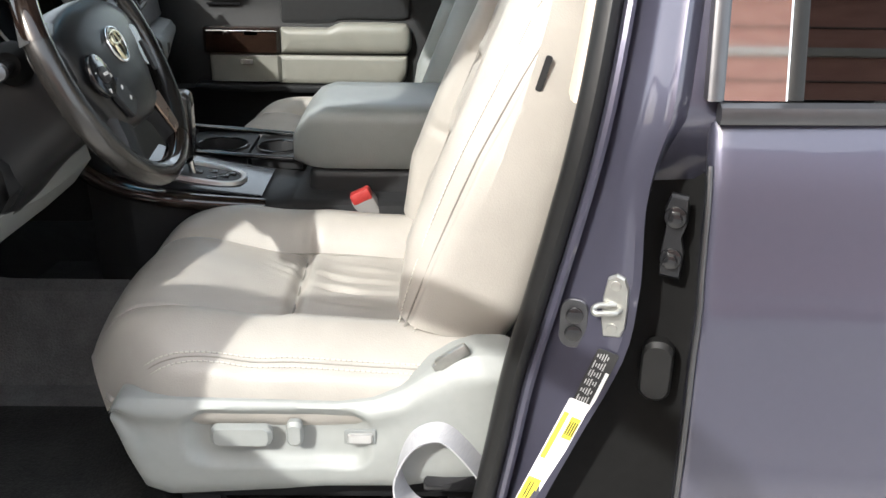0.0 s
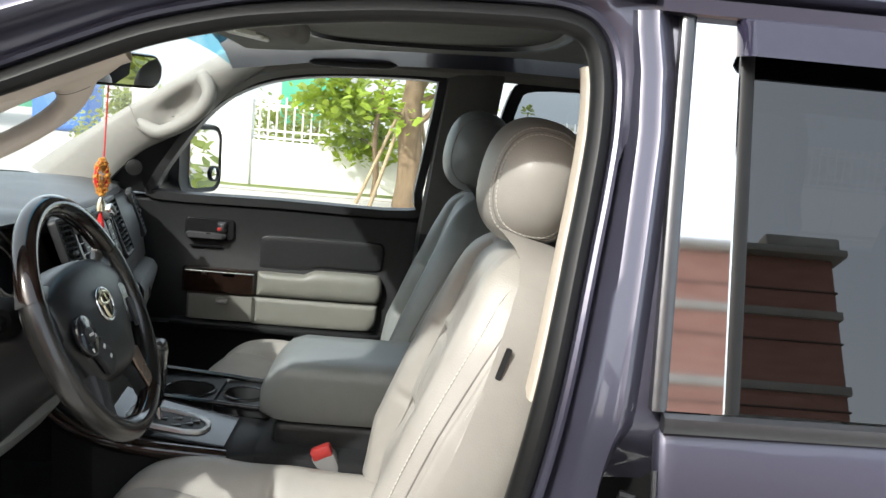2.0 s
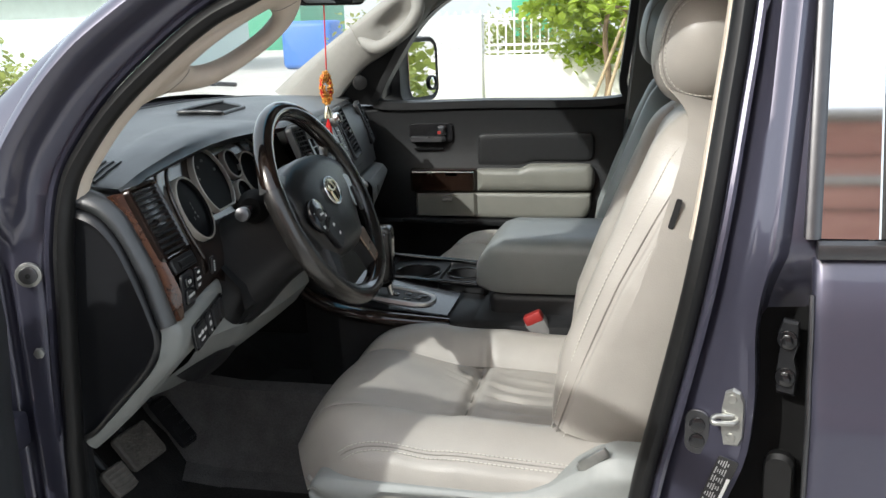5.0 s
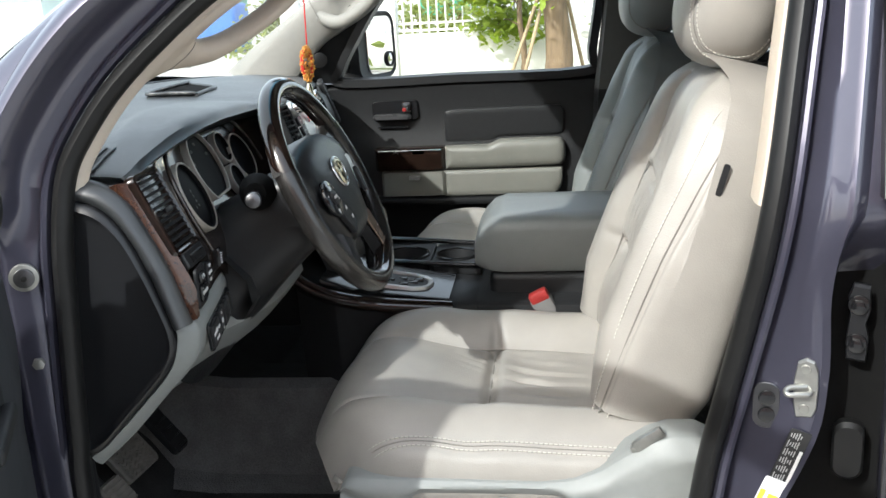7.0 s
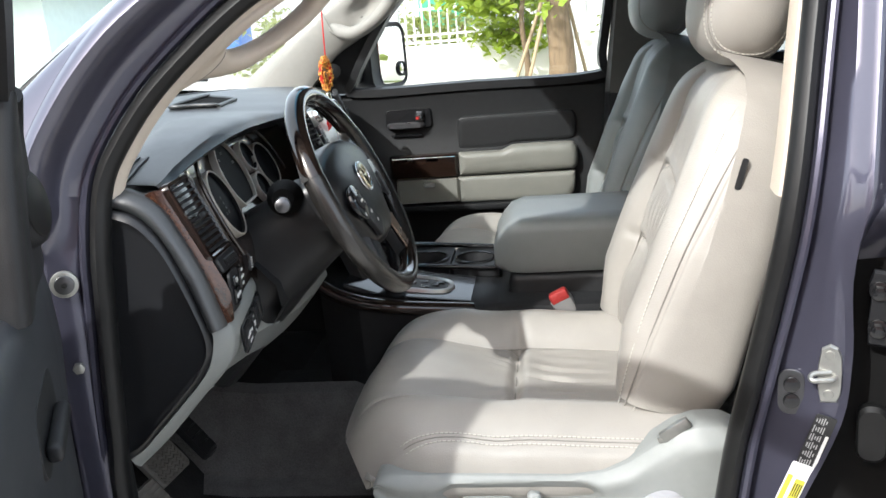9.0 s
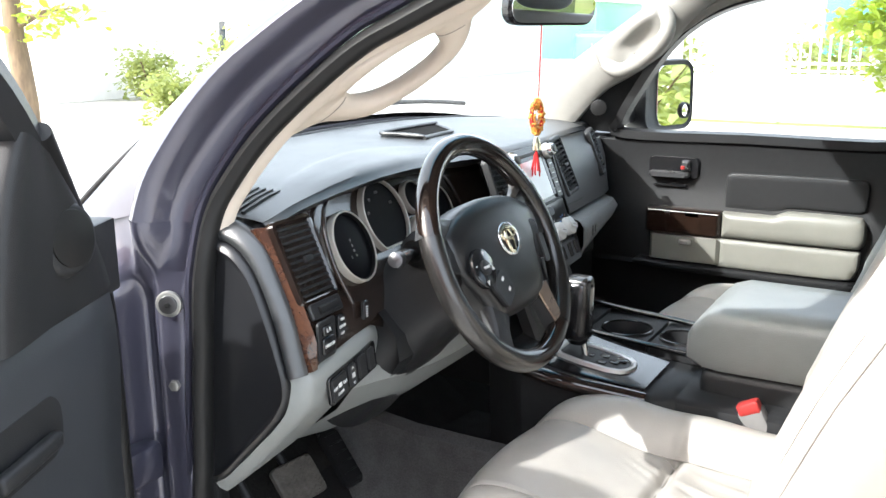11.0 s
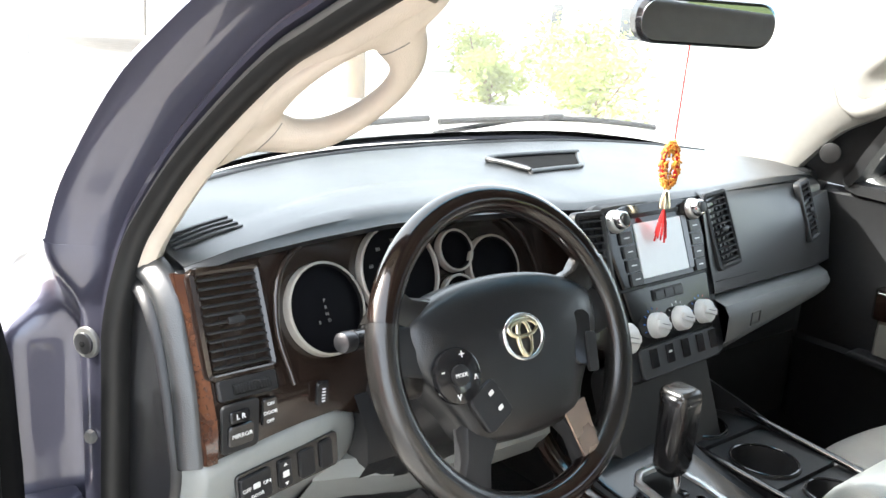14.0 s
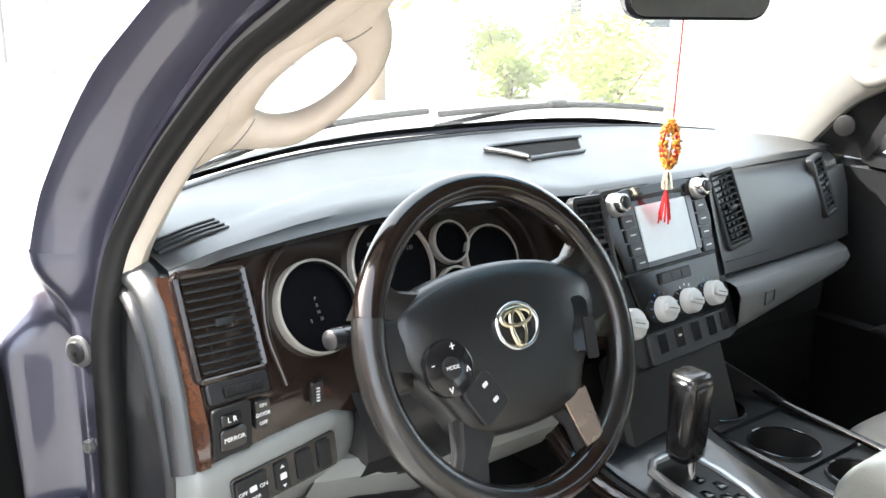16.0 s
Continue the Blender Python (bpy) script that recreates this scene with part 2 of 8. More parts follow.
def sweep(name, path, profile, side, closed=False, sharp=38, profile_closed=True, caps=True):
    """Moves a profile of (across, along side) along the path; side is a fixed direction that lies across the path."""
    path = np.asarray(path, float)
    t = tangents(path, closed)
    s = np.asarray(side, float)
    rows = []
    for p, d in zip(path, t):
        b = s - d * s.dot(d)
        b /= np.linalg.norm(b)
        n = np.cross(d, b)
        rows.append([p + n * u + b * v for u, v in profile])
    return grid(name, rows, closed, profile_closed, caps and not closed and profile_closed, sharp)


def tube(name, path, r, closed=False, sides=10, caps=True, flat=1.0):
    """A round bar along the path; r may be a number or one radius for each point."""
    path = np.asarray(path, float)
    t = tangents(path, closed)
    rr = np.broadcast_to(np.asarray(r, float), (len(path),))
    n = np.cross(t[0], (0.3, 0.2, 1.0))
    n /= np.linalg.norm(n)
    rows = []
    for p, d, q in zip(path, t, rr):
        n = n - d * n.dot(d)
        n /= np.linalg.norm(n)
        b = np.cross(d, n)
        rows.append([p + (n * math.cos(a) + b * math.sin(a) * flat) * q for a in np.linspace(0, 2 * math.pi, sides, endpoint=False)])
    return grid(name, rows, closed, True, caps and not closed, 50)


def block(name, size, m=None, bevel=0.006, segs=2, taper=None):
    """A box with rounded edges, centred on its origin, moved by m."""
    bm = bmesh.new()
    bmesh.ops.create_cube(bm, size=1)
    for v in bm.verts:
        v.co = Vector((v.co.x * size[0], v.co.y * size[1], v.co.z * size[2]))
        if taper and v.co.z > 0:
            v.co.x *= taper
            v.co.y *= taper
    if bevel:
        bmesh.ops.bevel(bm, geom=list(bm.edges), offset=min(bevel, min(size) * 0.49), segments=segs, affect="EDGES", profile=0.5)
    if m:
        bm.transform(m)
    me = bpy.data.meshes.new(name)
    finish(bm, me)
    return me


def span(name, lo, hi, bevel=0.006, segs=2):
    """A rounded box between two corners."""
    lo, hi = Vector(lo), Vector(hi)
    c = (lo + hi) / 2
    return block(name, tuple(hi - lo), Matrix.Translation(c), bevel, segs)


def disc(name, m, r, depth, segs=28, bevel=0.002, r_top=None, inner=0.0):
    """A round plate or knob along the local z axis from 0 to depth; with inner, a ring."""
    r_top = r if r_top is None else r_top
    b = min(bevel, depth * 0.45)
    prof = [(r, 0), (r + (r_top - r) * 0.8, depth - b), (r_top - b * 0.3, depth - b * 0.3), (r_top - b, depth)]
    prof += [(inner, depth), (inner, 0)] if inner else [(0.0001, depth)]
    rows = []
    for a in np.linspace(0, 2 * math.pi, segs, endpoint=False):
        rows.append([m @ Vector((math.cos(a) * p, math.sin(a) * p, z)) for p, z in prof])
    return grid(name, rows, True, bool(inner), False, 40)


def plate(name, outline, depth, m, bevel=0.003):
    """A flat plate: a 2D outline in the local xy plane, raised to depth, with rounded rim."""
    pts = [Vector((*p, 0)) for p in outline]
    c = sum(pts, Vector()) / len(pts)
    rows = [[p for p in pts], [p + Vector((0, 0, depth - bevel)) for p in pts]]
    size = max((p - c).length for p in pts)
    k = 1 - bevel / size
    rows.append([c + (p - c) * k + Vector((0, 0, depth)) for p in pts])
    verts = [m @ p for r in rows for p in r]
    n = len(pts)
    faces = [(i * n + j, i * n + (j + 1) % n, (i + 1) * n + (j + 1) % n, (i + 1) * n + j) for i in range(2) for j in range(n)]
    faces.append(tuple(2 * n + j for j in range(n)))
    faces.append(tuple(reversed(range(n))))
    return mesh_from(name, verts, faces, 30)


def rounded(w, h, r, n=5):
    """The outline of a rounded rectangle."""
    out = []
    for cx, cy, a0 in ((w / 2 - r, h / 2 - r, 0), (-w / 2 + r, h / 2 - r, 90), (-w / 2 + r, -h / 2 + r, 180), (w / 2 - r, -h / 2 + r, 270)):
        for k in range(n + 1):
            a = radians(a0 + 90 * k / n)
            out.append((cx + r * math.cos(a), cy + r * math.sin(a)))
    return out


def facing(origin, normal, up=(0, 0, 1)):
    """A frame at origin whose z axis is the normal and whose y axis is nearest to up."""
    z = Vector(normal).normalized()
    x = Vector(up).cross(z).normalized()
    y = z.cross(x)
    m = Matrix((x, y, z)).transposed().to_4x4()
    m.translation = Vector(origin)
    return m


def lerp(table, z):
    """Linear look-up in a table of (key, value)."""
    return float(np.interp(z, [k for k, _ in table], [v for _, v in table]))


def ellipsoid(name, c, r, power=2.4, nu=18, nv=26, m=None):
    """A cushion-like rounded body."""
    def sp(v):
        return math.copysign(abs(v) ** (2 / power), v)
    rows = []
    for u in np.linspace(-math.pi / 2 + 0.02, math.pi / 2 - 0.02, nu):
        rows.append([(c[0] + r[0] * sp(math.cos(u)) * sp(math.cos(v)), c[1] + r[1] * sp(math.cos(u)) * sp(math.sin(v)), c[2] + r[2] * sp(math.sin(u)))
                     for v in np.linspace(0, 2 * math.pi, nv, endpoint=False)])
    me = grid(name, rows, False, True, True, 60)
    if m:
        me.transform(m)
    return me


def words(name, text, size, m, depth=0.0004):
    """Lettering in Blender's own font, as a mesh."""
    cu = bpy.data.curves.new(name, "FONT")
    cu.body, cu.size, cu.extrude, cu.align_x, cu.align_y = text, size, depth, "CENTER", "CENTER"
    cu.resolution_u = 2
    tmp = bpy.data.objects.new(name, cu)
    scene.collection.objects.link(tmp)
    dg = bpy.context.evaluated_depsgraph_get()
    me = bpy.data.meshes.new_from_object(tmp.evaluated_get(dg))
    bpy.data.objects.remove(tmp)
    bpy.data.curves.remove(cu)
    me.materials.clear()
    me.transform(m)
    return me


MID = 1.74  # the truck's centre line


def far(p):
    """The same place on the passenger's side."""
    return (p[0], 2 * MID - p[1], p[2])


def body_y(z):
    """The depth of the driver's side flank at a height: upright to the belt line, leaning in above it."""
    return 0.87 + max(0.0, z - 1.33) * 0.28


# ---- the truck's shell ----
OPENING = [(-0.826, 0.62), (-0.826, 0.91), (-0.818, 1.0), (-0.81, 1.1), (-0.80, 1.2), (-0.79, 1.3), (-0.778, 1.39), (-0.752, 1.445),
           (-0.70, 1.513), (-0.62, 1.585), (-0.555, 1.633), (-0.50, 1.66), (-0.43, 1.693), (-0.36, 1.724), (-0.286, 1.747),
           (-0.213, 1.763), (-0.067, 1.782), (0.08, 1.79), (0.155, 1.789), (0.192, 1.772), (0.207, 1.73), (0.208, 1.66),
           (0.20, 1.585), (0.19, 1.516), (0.17, 1.38), (0.155, 1.29), (0.138, 1.2), (0.112, 1.08), (0.09, 0.98), (0.07, 0.85),
           (0.045, 0.72), (0.0, 0.62), (-0.2, 0.585), (-0.6, 0.585)]
RING = smooth_path([(x, body_y(z), z) for x, z in OPENING], 5, True)

truck = thing("truck_body", (0.5, MID, 0.0), "slate blue pickup truck body with its driver's door standing open", "truck")


def ring_path(off, dy=0.0):
    """The door opening's outline, moved outwards by off."""
    d = tangents(RING, True)
    n = np.cross(d, (0, 1, 0))
    n /= np.linalg.norm(n, axis=1, keepdims=True)
    c = RING.mean(0)
    if (n * (RING - c)).sum() < 0:
        n = -n
    return RING + n * off + np.array((0, dy, 0))


# inner lip, rubber seal, painted jamb step and outer flange, one behind the other
def band(offs):
    """A strip round the opening through pairs of (outwards, depth)."""
    return [[p for p in ring_path(o, dy)] for o, dy in offs]


part("door_seal", grid("door_seal", band([(-0.008, 0.032), (-0.013, 0.022), (-0.013, 0.010), (-0.008, 0.001), (0.0, -0.003), (0.008, 0.001), (0.014, 0.009), (0.017, 0.018)]), False, True), RUBBER, truck, "black rubber door seal")
part("seal_flange", grid("seal_flange", band([(0.016, 0.014), (0.019, 0.006), (0.024, 0.004), (0.029, 0.007), (0.031, 0.016)]), False, True), PAINT, truck, "painted flange beside the door seal")
for nm, keep, mat, lb in (("inner_lip", lambda z: z > 1.375, CREAM, "cream trim edge round the door opening"), ("lower_lip", lambda z: z < 1.39, BLACK_PLASTIC, "black lower trim of the door opening")):
    ids = [i for i, p in enumerate(RING) if keep(p[2])]
    cut = max(range(len(ids)), key=lambda q: (ids[q] - ids[q - 1]) % len(RING))
    ids = ids[cut:] + ids[:cut]
    part(nm, grid(nm, [ring_path(o, dy)[ids] for o, dy in ((-0.004, 0.012), (-0.008, 0.03), (-0.003, 0.046), (0.012, 0.052))]), mat, truck, lb)
ids = [i for i, p in enumerate(RING) if p[0] > 0.12 and 1.32 < p[2] < 1.75]
cut = max(range(len(ids)), key=lambda q: (ids[q] - ids[q - 1]) % len(RING))
ids = ids[cut:] + ids[:cut]
part("pillar_trim_edge", grid("pillar_trim_edge", [ring_path(o, dy)[ids] for o, dy in ((-0.006, 0.028), (-0.010, 0.026), (-0.015, 0.030), (-0.017, 0.042), (-0.012, 0.09), (0.03, 0.11))]), CREAM, truck, "cream edge of the centre pillar trim")
# front pillar and roof side: jamb, step and outer skin from the opening to the screen and the roof


def strip(name, idx, offs, mat, label=""):
    """A painted strip along part of the opening's outline."""
    rows = [ring_path(o, dy)[idx] for o, dy in offs]
    return part(name, grid(name, rows, False, False), mat, truck, label)


front = [i for i, p in enumerate(RING) if p[2] > 1.36 and (p[0] < -0.2 or p[2] > 1.74) and p[0] < 0.2]
front.sort(key=lambda i: RING[i][0])
JAMB = [(0.024, 0.018), (0.032, 0.012), (0.045, 0.006), (0.054, -0.004), (0.058, -0.014), (0.065, -0.034), (0.072, -0.050), (0.081, -0.058), (0.091, -0.054), (0.106, -0.03), (0.12, 0.03)]


def jamb(o, dy, idx):
    """A line of the painted jamb; its crest stands out less towards the roof."""
    full, near = ring_path(o, 0.0)[idx], ring_path(0.024, 0.0)[idx]
    k = np.array([[lerp([(1.55, 1.0), (1.72, 0.7), (1.79, 0.52)], p[2])] for p in RING[idx]])
    r = near + (full - near) * k
    r[:, 1] += [dy if dy > 0 else dy * lerp([(1.35, 1.0), (1.55, 0.95), (1.72, 0.6), (1.79, 0.55)], p[2]) for p in RING[idx]]
    return r


rows = []
for o, dy in JAMB:
    r = [p for p in jamb(o, dy, [i for i in front if RING[i][0] < 0.1])]
    rows.append(r + [r[-1] + np.array((0.12, 0, 0.003)), r[-1] + np.array((0.6, 0, 0.002)), r[-1] + np.array((1.4, 0, -0.03))])
part("jamb_upper", grid("jamb_upper", rows), PAINT, truck, "slate blue painted front pillar and roof edge")
# centre pillar: a pressed panel between the seal and the rear door; its raised edge swings forward towards the sill
RIDGE = [(0.6, 0.050), (0.75, 0.112), (0.849, 0.151), (0.917, 0.179), (0.983, 0.208), (1.02, 0.221), (1.054, 0.229), (1.128, 0.233), (1.232, 0.227), (1.33, 0.222)]
rows = []
for z in np.linspace(0.6, 1.812, 50):
    x0 = float(np.interp(z, [0.62, 0.72, 0.85, 0.98, 1.08, 1.2, 1.29, 1.38, 1.516, 1.66, 1.74, 1.80], [0.0, 0.045, 0.07, 0.09, 0.112, 0.138, 0.155, 0.17, 0.19, 0.208, 0.205, 0.19])) + 0.034
    y0 = body_y(z)
    low = max(0.0, min(1.0, (1.32 - z) / 0.12))
    x3 = 0.285 + 0.03 * max(0, z - 1.335)
    x2 = x0 + max(0.018, (x3 - x0) * 0.42)
    x2 = x2 + (lerp(RIDGE, z) - 0.012 - x2) * low
    back = 0.075 * low
    rows.append([(x0 - 0.004, y0 + 0.030, z), (x0 + 0.004, y0 + 0.024, z), (x0 + (x2 - x0) * 0.42, y0 + 0.011, z), (x0 + (x2 - x0) * 0.52, y0 + 0.004, z), (x2 - 0.010, y0 - 0.005, z), (x2 - 0.003, y0 - 0.008, z), (x2 + 0.004, y0 - 0.020 + 0.012 * low, z),
                 (x2 + 0.012, y0 - 0.024 + 0.008 * low, z), (x2 + 0.017, y0 - 0.022 + 0.02 * low, z), (x2 + 0.021, y0 - 0.018 + 0.05 * low, z), (x2 + 0.027, y0 - 0.014 + back, z), (x2 + 0.034, y0 - 0.006 + back, z), (0.36, y0 + back, z)])
part("centre_pillar", grid("centre_pillar", rows), PAINT, truck, "slate blue painted centre pillar")
# body-coloured hinge recess: its deep shade is put in as a near-black sheet
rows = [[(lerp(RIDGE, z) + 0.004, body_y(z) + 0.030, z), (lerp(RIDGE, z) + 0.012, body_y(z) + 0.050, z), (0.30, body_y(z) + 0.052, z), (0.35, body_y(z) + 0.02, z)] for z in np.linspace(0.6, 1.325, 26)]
part("hinge_recess", grid("hinge_recess", rows), RECESS, truck, "recess behind the rear door hinges, its shade painted black")
# painted corner between the opening, the centre pillar and the roof rail
ids = [i for i, p in enumerate(RING) if p[0] > 0.03 and p[2] > 1.6]
cut = max(range(len(ids)), key=lambda q: (ids[q] - ids[q - 1]) % len(RING))
ids = ids[cut:] + ids[:cut]
corner = []
for o, dy in ((0.024, 0.018), (0.034, 0.012), (0.05, 0.012), (0.10, 0.016)):
    # the strip narrows to nothing down the pillar
    wide, near = ring_path(o, dy)[ids], ring_path(0.026, 0.020)[ids]
    share = [lerp([(1.58, 0.0), (1.64, 0.12), (1.72, 0.7), (1.76, 1.0)], p[2]) for p in near]
    corner.append([(q[0] + (p[0] - q[0]) * f, q[1] + (p[1] - q[1]) * f, min(q[2] + (p[2] - q[2]) * f, 1.822)) for p, q, f in zip(wide, near, share)])
part("corner_jamb", grid("corner_jamb", corner), PAINT, truck)
# inside face of the centre pillar
rows = [[(x, y, z) for x, y in ((0.19 + 0.02 * (z > 1.4), body_y(z) + 0.09), (0.24, body_y(z) + 0.11), (0.36, body_y(z) + 0.10), (0.38, body_y(z) + 0.05))] for z in np.linspace(0.6, 1.8, 13)]
part("pillar_trim", grid("pillar_trim", rows), CREAM, truck)
part("sill", span("sill", (-0.86, 0.86, 0.50), (0.4, 1.0, 0.60), 0.02), PAINT, truck)
part("sill_plate", span("sill_plate", (-0.8, 0.9, 0.598), (0.05, 1.02, 0.61), 0.005), BLACK_PLASTIC, truck)

# outer skin of the front pillar, from the jamb to the edge of the windscreen
edge_a = jamb(0.106, -0.03, [i for i in front if RING[i][0] < -0.3])
edge_b = smooth_path([(-1.13, 0.90, 1.33), (-1.03, 0.925, 1.424), (-0.885, 0.958, 1.538), (-0.757, 0.99, 1.625), (-0.60, 1.03, 1.71), (-0.43, 1.075, 1.782)], 10)
k = np.linspace(0, len(edge_b) - 1, len(edge_a))
edge_b = np.array([[np.interp(q, range(len(edge_b)), edge_b[:, i]) for i in range(3)] for q in k])
edge_c = np.array([(p[0] + 0.01, p[1] + 0.06, p[2] - 0.02) for p in edge_b])
rows = [edge_a * (1 - f) + edge_b * f + np.array((0, -0.012 * math.sin(math.pi * f), 0)) for f in np.linspace(0, 1, 5)] + [edge_c]
part("front_pillar_skin", grid("front_pillar_skin", rows), PAINT, truck, "slate blue outer face of the front pillar")
# hinge pillar and fender edge: from the seal round to the flank, running up into the front pillar
FOOT = [(-0.826, 0.892), (-0.836, 0.880), (-0.848, 0.872), (-0.862, 0.868), (-0.875, 0.867), (-0.882, 0.874), (-0.890, 0.884), (-0.905, 0.884), (-0.913, 0.874), (-0.917, 0.855), (-0.920, 0.83), (-0.924, 0.80), (-0.936, 0.787), (-1.0, 0.783), (-1.15, 0.785)]
HEAD = [jamb(o, dy, front[:1])[0] for o, dy in JAMB[:9]] + [r[0] for r in (edge_a * (1 - f) + edge_b * f for f in (0.0, 0.2, 0.4, 0.6, 0.8, 1.0))]
top_z = HEAD[0][2]
a, b = smooth_path([(x, y, 0.0) for x, y in FOOT], 3), smooth_path(HEAD, 3)
rows = []
for z in [0.6, 0.8, 1.0] + [1.15, 1.22] + list(np.linspace(1.24, top_z, 14)):
    g = min(1.0, max(0.0, (z - 1.24) / (top_z - 1.24)))
    f = g * g * (3 - 2 * g)
    rows.append([(p[0] + (q[0] - p[0]) * f, p[1] + (q[1] - p[1]) * f, z + (q[2] - top_z) * g) for p, q in zip(a, b)])
part("hinge_pillar", grid("hinge_pillar", rows, sharp=60), PAINT, truck, "slate blue painted hinge pillar and fender edge")
part("screen_moulding", tube("screen_moulding", edge_b + np.array((0, 0.006, 0.004)), 0.008, sides=8), RUBBER, truck, "black windscreen moulding")

# roof skin, screen frame and bonnet
SCREEN_LOW = [(-1.10, 0.93, 1.345), (-1.15, 1.10, 1.39), (-1.20, 1.4, 1.425), (-1.23, 1.74, 1.43)]
SCREEN_TOP = [(-0.43, 1.06, 1.765), (-0.47, 1.2, 1.80), (-0.50, 1.45, 1.82), (-0.51, 1.74, 1.825)]
low = smooth_path(SCREEN_LOW + [far(p) for p in SCREEN_LOW[-2::-1]], 4)
top = smooth_path(SCREEN_TOP + [far(p) for p in SCREEN_TOP[-2::-1]], 4)
rows = []
for f in np.linspace(0, 1, 9):
    r = low * (1 - f) + top * f
    r[:, 2] += 0.060 * math.sin(math.pi * f)
    r[:, 0] -= 0.02 * math.sin(math.pi * f)
    rows.append(r)
screen = part("windscreen", grid("windscreen", rows[:8]), SCREEN_GLASS, truck, "clear windscreen")
screen.visible_shadow = False
band_ob = part("screen_tint", grid("screen_tint", rows[7:]), SHADE_BAND, truck, "blue tinted band along the top of the windscreen")
band_ob.visible_shadow = False
frit = [low * (1 - f) + top * f + np.array((-0.02 * math.sin(math.pi * f) + 0.004, 0, 0.060 * math.sin(math.pi * f) - 0.004)) for f in (0.0, 0.008, 0.016, 0.022)]
part("screen_border", grid("screen_border", frit), GLOSS_BLACK, truck, "black printed border along the foot of the windscreen")
rows = [low + np.array((dx, 0, dz)) for dx, dz in ((0.0, 0.004), (-0.03, -0.004), (-0.07, -0.006), (-0.11, -0.03))]
part("cowl", grid("cowl", rows), BLACK_PLASTIC, truck, "black plastic cowl under the wipers")
rows = []
for x, zt in ((-0.52, 1.822), (-0.3, 1.858), (0.2, 1.882), (0.9, 1.88), (1.5, 1.845), (1.62, 1.79)):
    r = []
    for k in range(17):
        a = k / 16
        y = 1.08 + a * (2 * MID - 2.16)
        e = abs(2 * a - 1)
        r.append((x - 0.02 * (1 - e * e) * (x < -0.4), y, zt - 0.09 * e ** 4))
    rows.append(r)
part("roof_skin", grid("roof_skin", rows), PAINT, truck)
rows = [[(x, y, z - 0.03 * e - dz) for y, e in ((1.01, 1), (1.2, .3), (1.5, 0.05), (1.74, 0), (1.98, 0.05), (2.28, .3), (2.47, 1))] for x, z, dz in ((-0.47, 1.795, 0), (-0.2, 1.822, 0), (0.2, 1.84, 0), (0.8, 1.84, 0), (1.5, 1.81, 0))]
part("headliner", grid("headliner", rows), HEADLINER, truck, "grey cloth headliner")
# raised well of the sunroof
part("sunroof_frame", sweep("sunroof_frame", smooth_path([(-0.22, 1.45, 1.818), (-0.22, 2.05, 1.818), (0.22, 2.05, 1.832), (0.22, 1.45, 1.832)], 6, True), [(-0.012, 0), (-0.008, -0.010), (0.008, -0.010), (0.012, 0)], (0, 0, 1), True), RUBBER, truck, "dark seal round the sunroof")
rows = []
for x, z in ((-2.35, 1.08), (-2.2, 1.17), (-1.8, 1.24), (-1.35, 1.30), (-1.18, 1.31)):
    rows.append([(x + 0.12 * e * e, y, z - 0.08 * e ** 3) for y, e in ((0.86, 1), (1.0, .8), (1.3, .45), (1.74, 0), (2.18, .45), (2.48, .8), (2.62, 1))])
part("bonnet", grid("bonnet", rows), PAINT, truck)
for s in (0, 1):
    pts = [[(-1.11, 0.92, 1.33), (-1.11, 0.86, 1.305), (-1.11, 0.80, 1.24), (-1.11, 0.785, 0.55)], [(-1.3, 0.88, 1.30), (-1.3, 0.82, 1.27), (-1.3, 0.785, 1.2), (-1.3, 0.78, 0.55)], [(-1.9, 0.88, 1.23), (-1.9, 0.82, 1.2), (-1.9, 0.79, 1.1), (-1.9, 0.79, 0.6)], [(-2.35, 0.92, 1.1), (-2.35, 0.9, 1.08), (-2.35, 0.88, 1.0), (-2.35, 0.88, 0.6)]]
    if s:
        pts = [[far(p) for p in r] for r in pts]
    part("fender", grid("fender", pts), PAINT, truck)
part("firewall", span("firewall", (-1.26, 1.0, 0.5), (-1.22, 2.48, 1.33), 0.01), BLACK_PLASTIC, truck)
part("rear_wall", span("rear_wall", (1.55, 0.95, 0.5), (1.6, 2.53, 1.35), 0.01), BLACK_PLASTIC, truck)
# floor with its raised middle
rows = []
for x in (-1.22, -1.05, -0.9, 0.0, 0.8, 1.56):
    toe = max(0.0, -x - 0.95) * 1.2
    rows.append([(x, y, 0.60 + h + toe) for y, h in ((0.95, 0), (1.2, 0), (1.5, 0.0), (1.56, 0.08), (1.74, 0.10), (1.92, 0.08), (1.98, 0), (2.3, 0), (2.55, 0))])
part("floor_carpet", grid("floor_carpet", rows), CARPET, truck, "black carpeted floor")
part("tunnel_carpet", grid("tunnel_carpet", [[(x, y, z + max(0, -x - 0.95) * 0.3) for y, z in ((1.38, 0.612), (1.44, 0.625), (1.475, 0.67), (1.495, 0.75), (1.50, 0.80), (1.53, 0.812))] for x in np.linspace(-1.2, 0.3, 9)]), CARPET_GREY, truck, "grey carpet on the side of the tunnel")
# far side of the cab below and behind its door
part("far_sill", span("far_sill", (-0.9, 2.50, 0.5), (1.6, 2.62, 0.68), 0.02), BLACK_PLASTIC, truck)
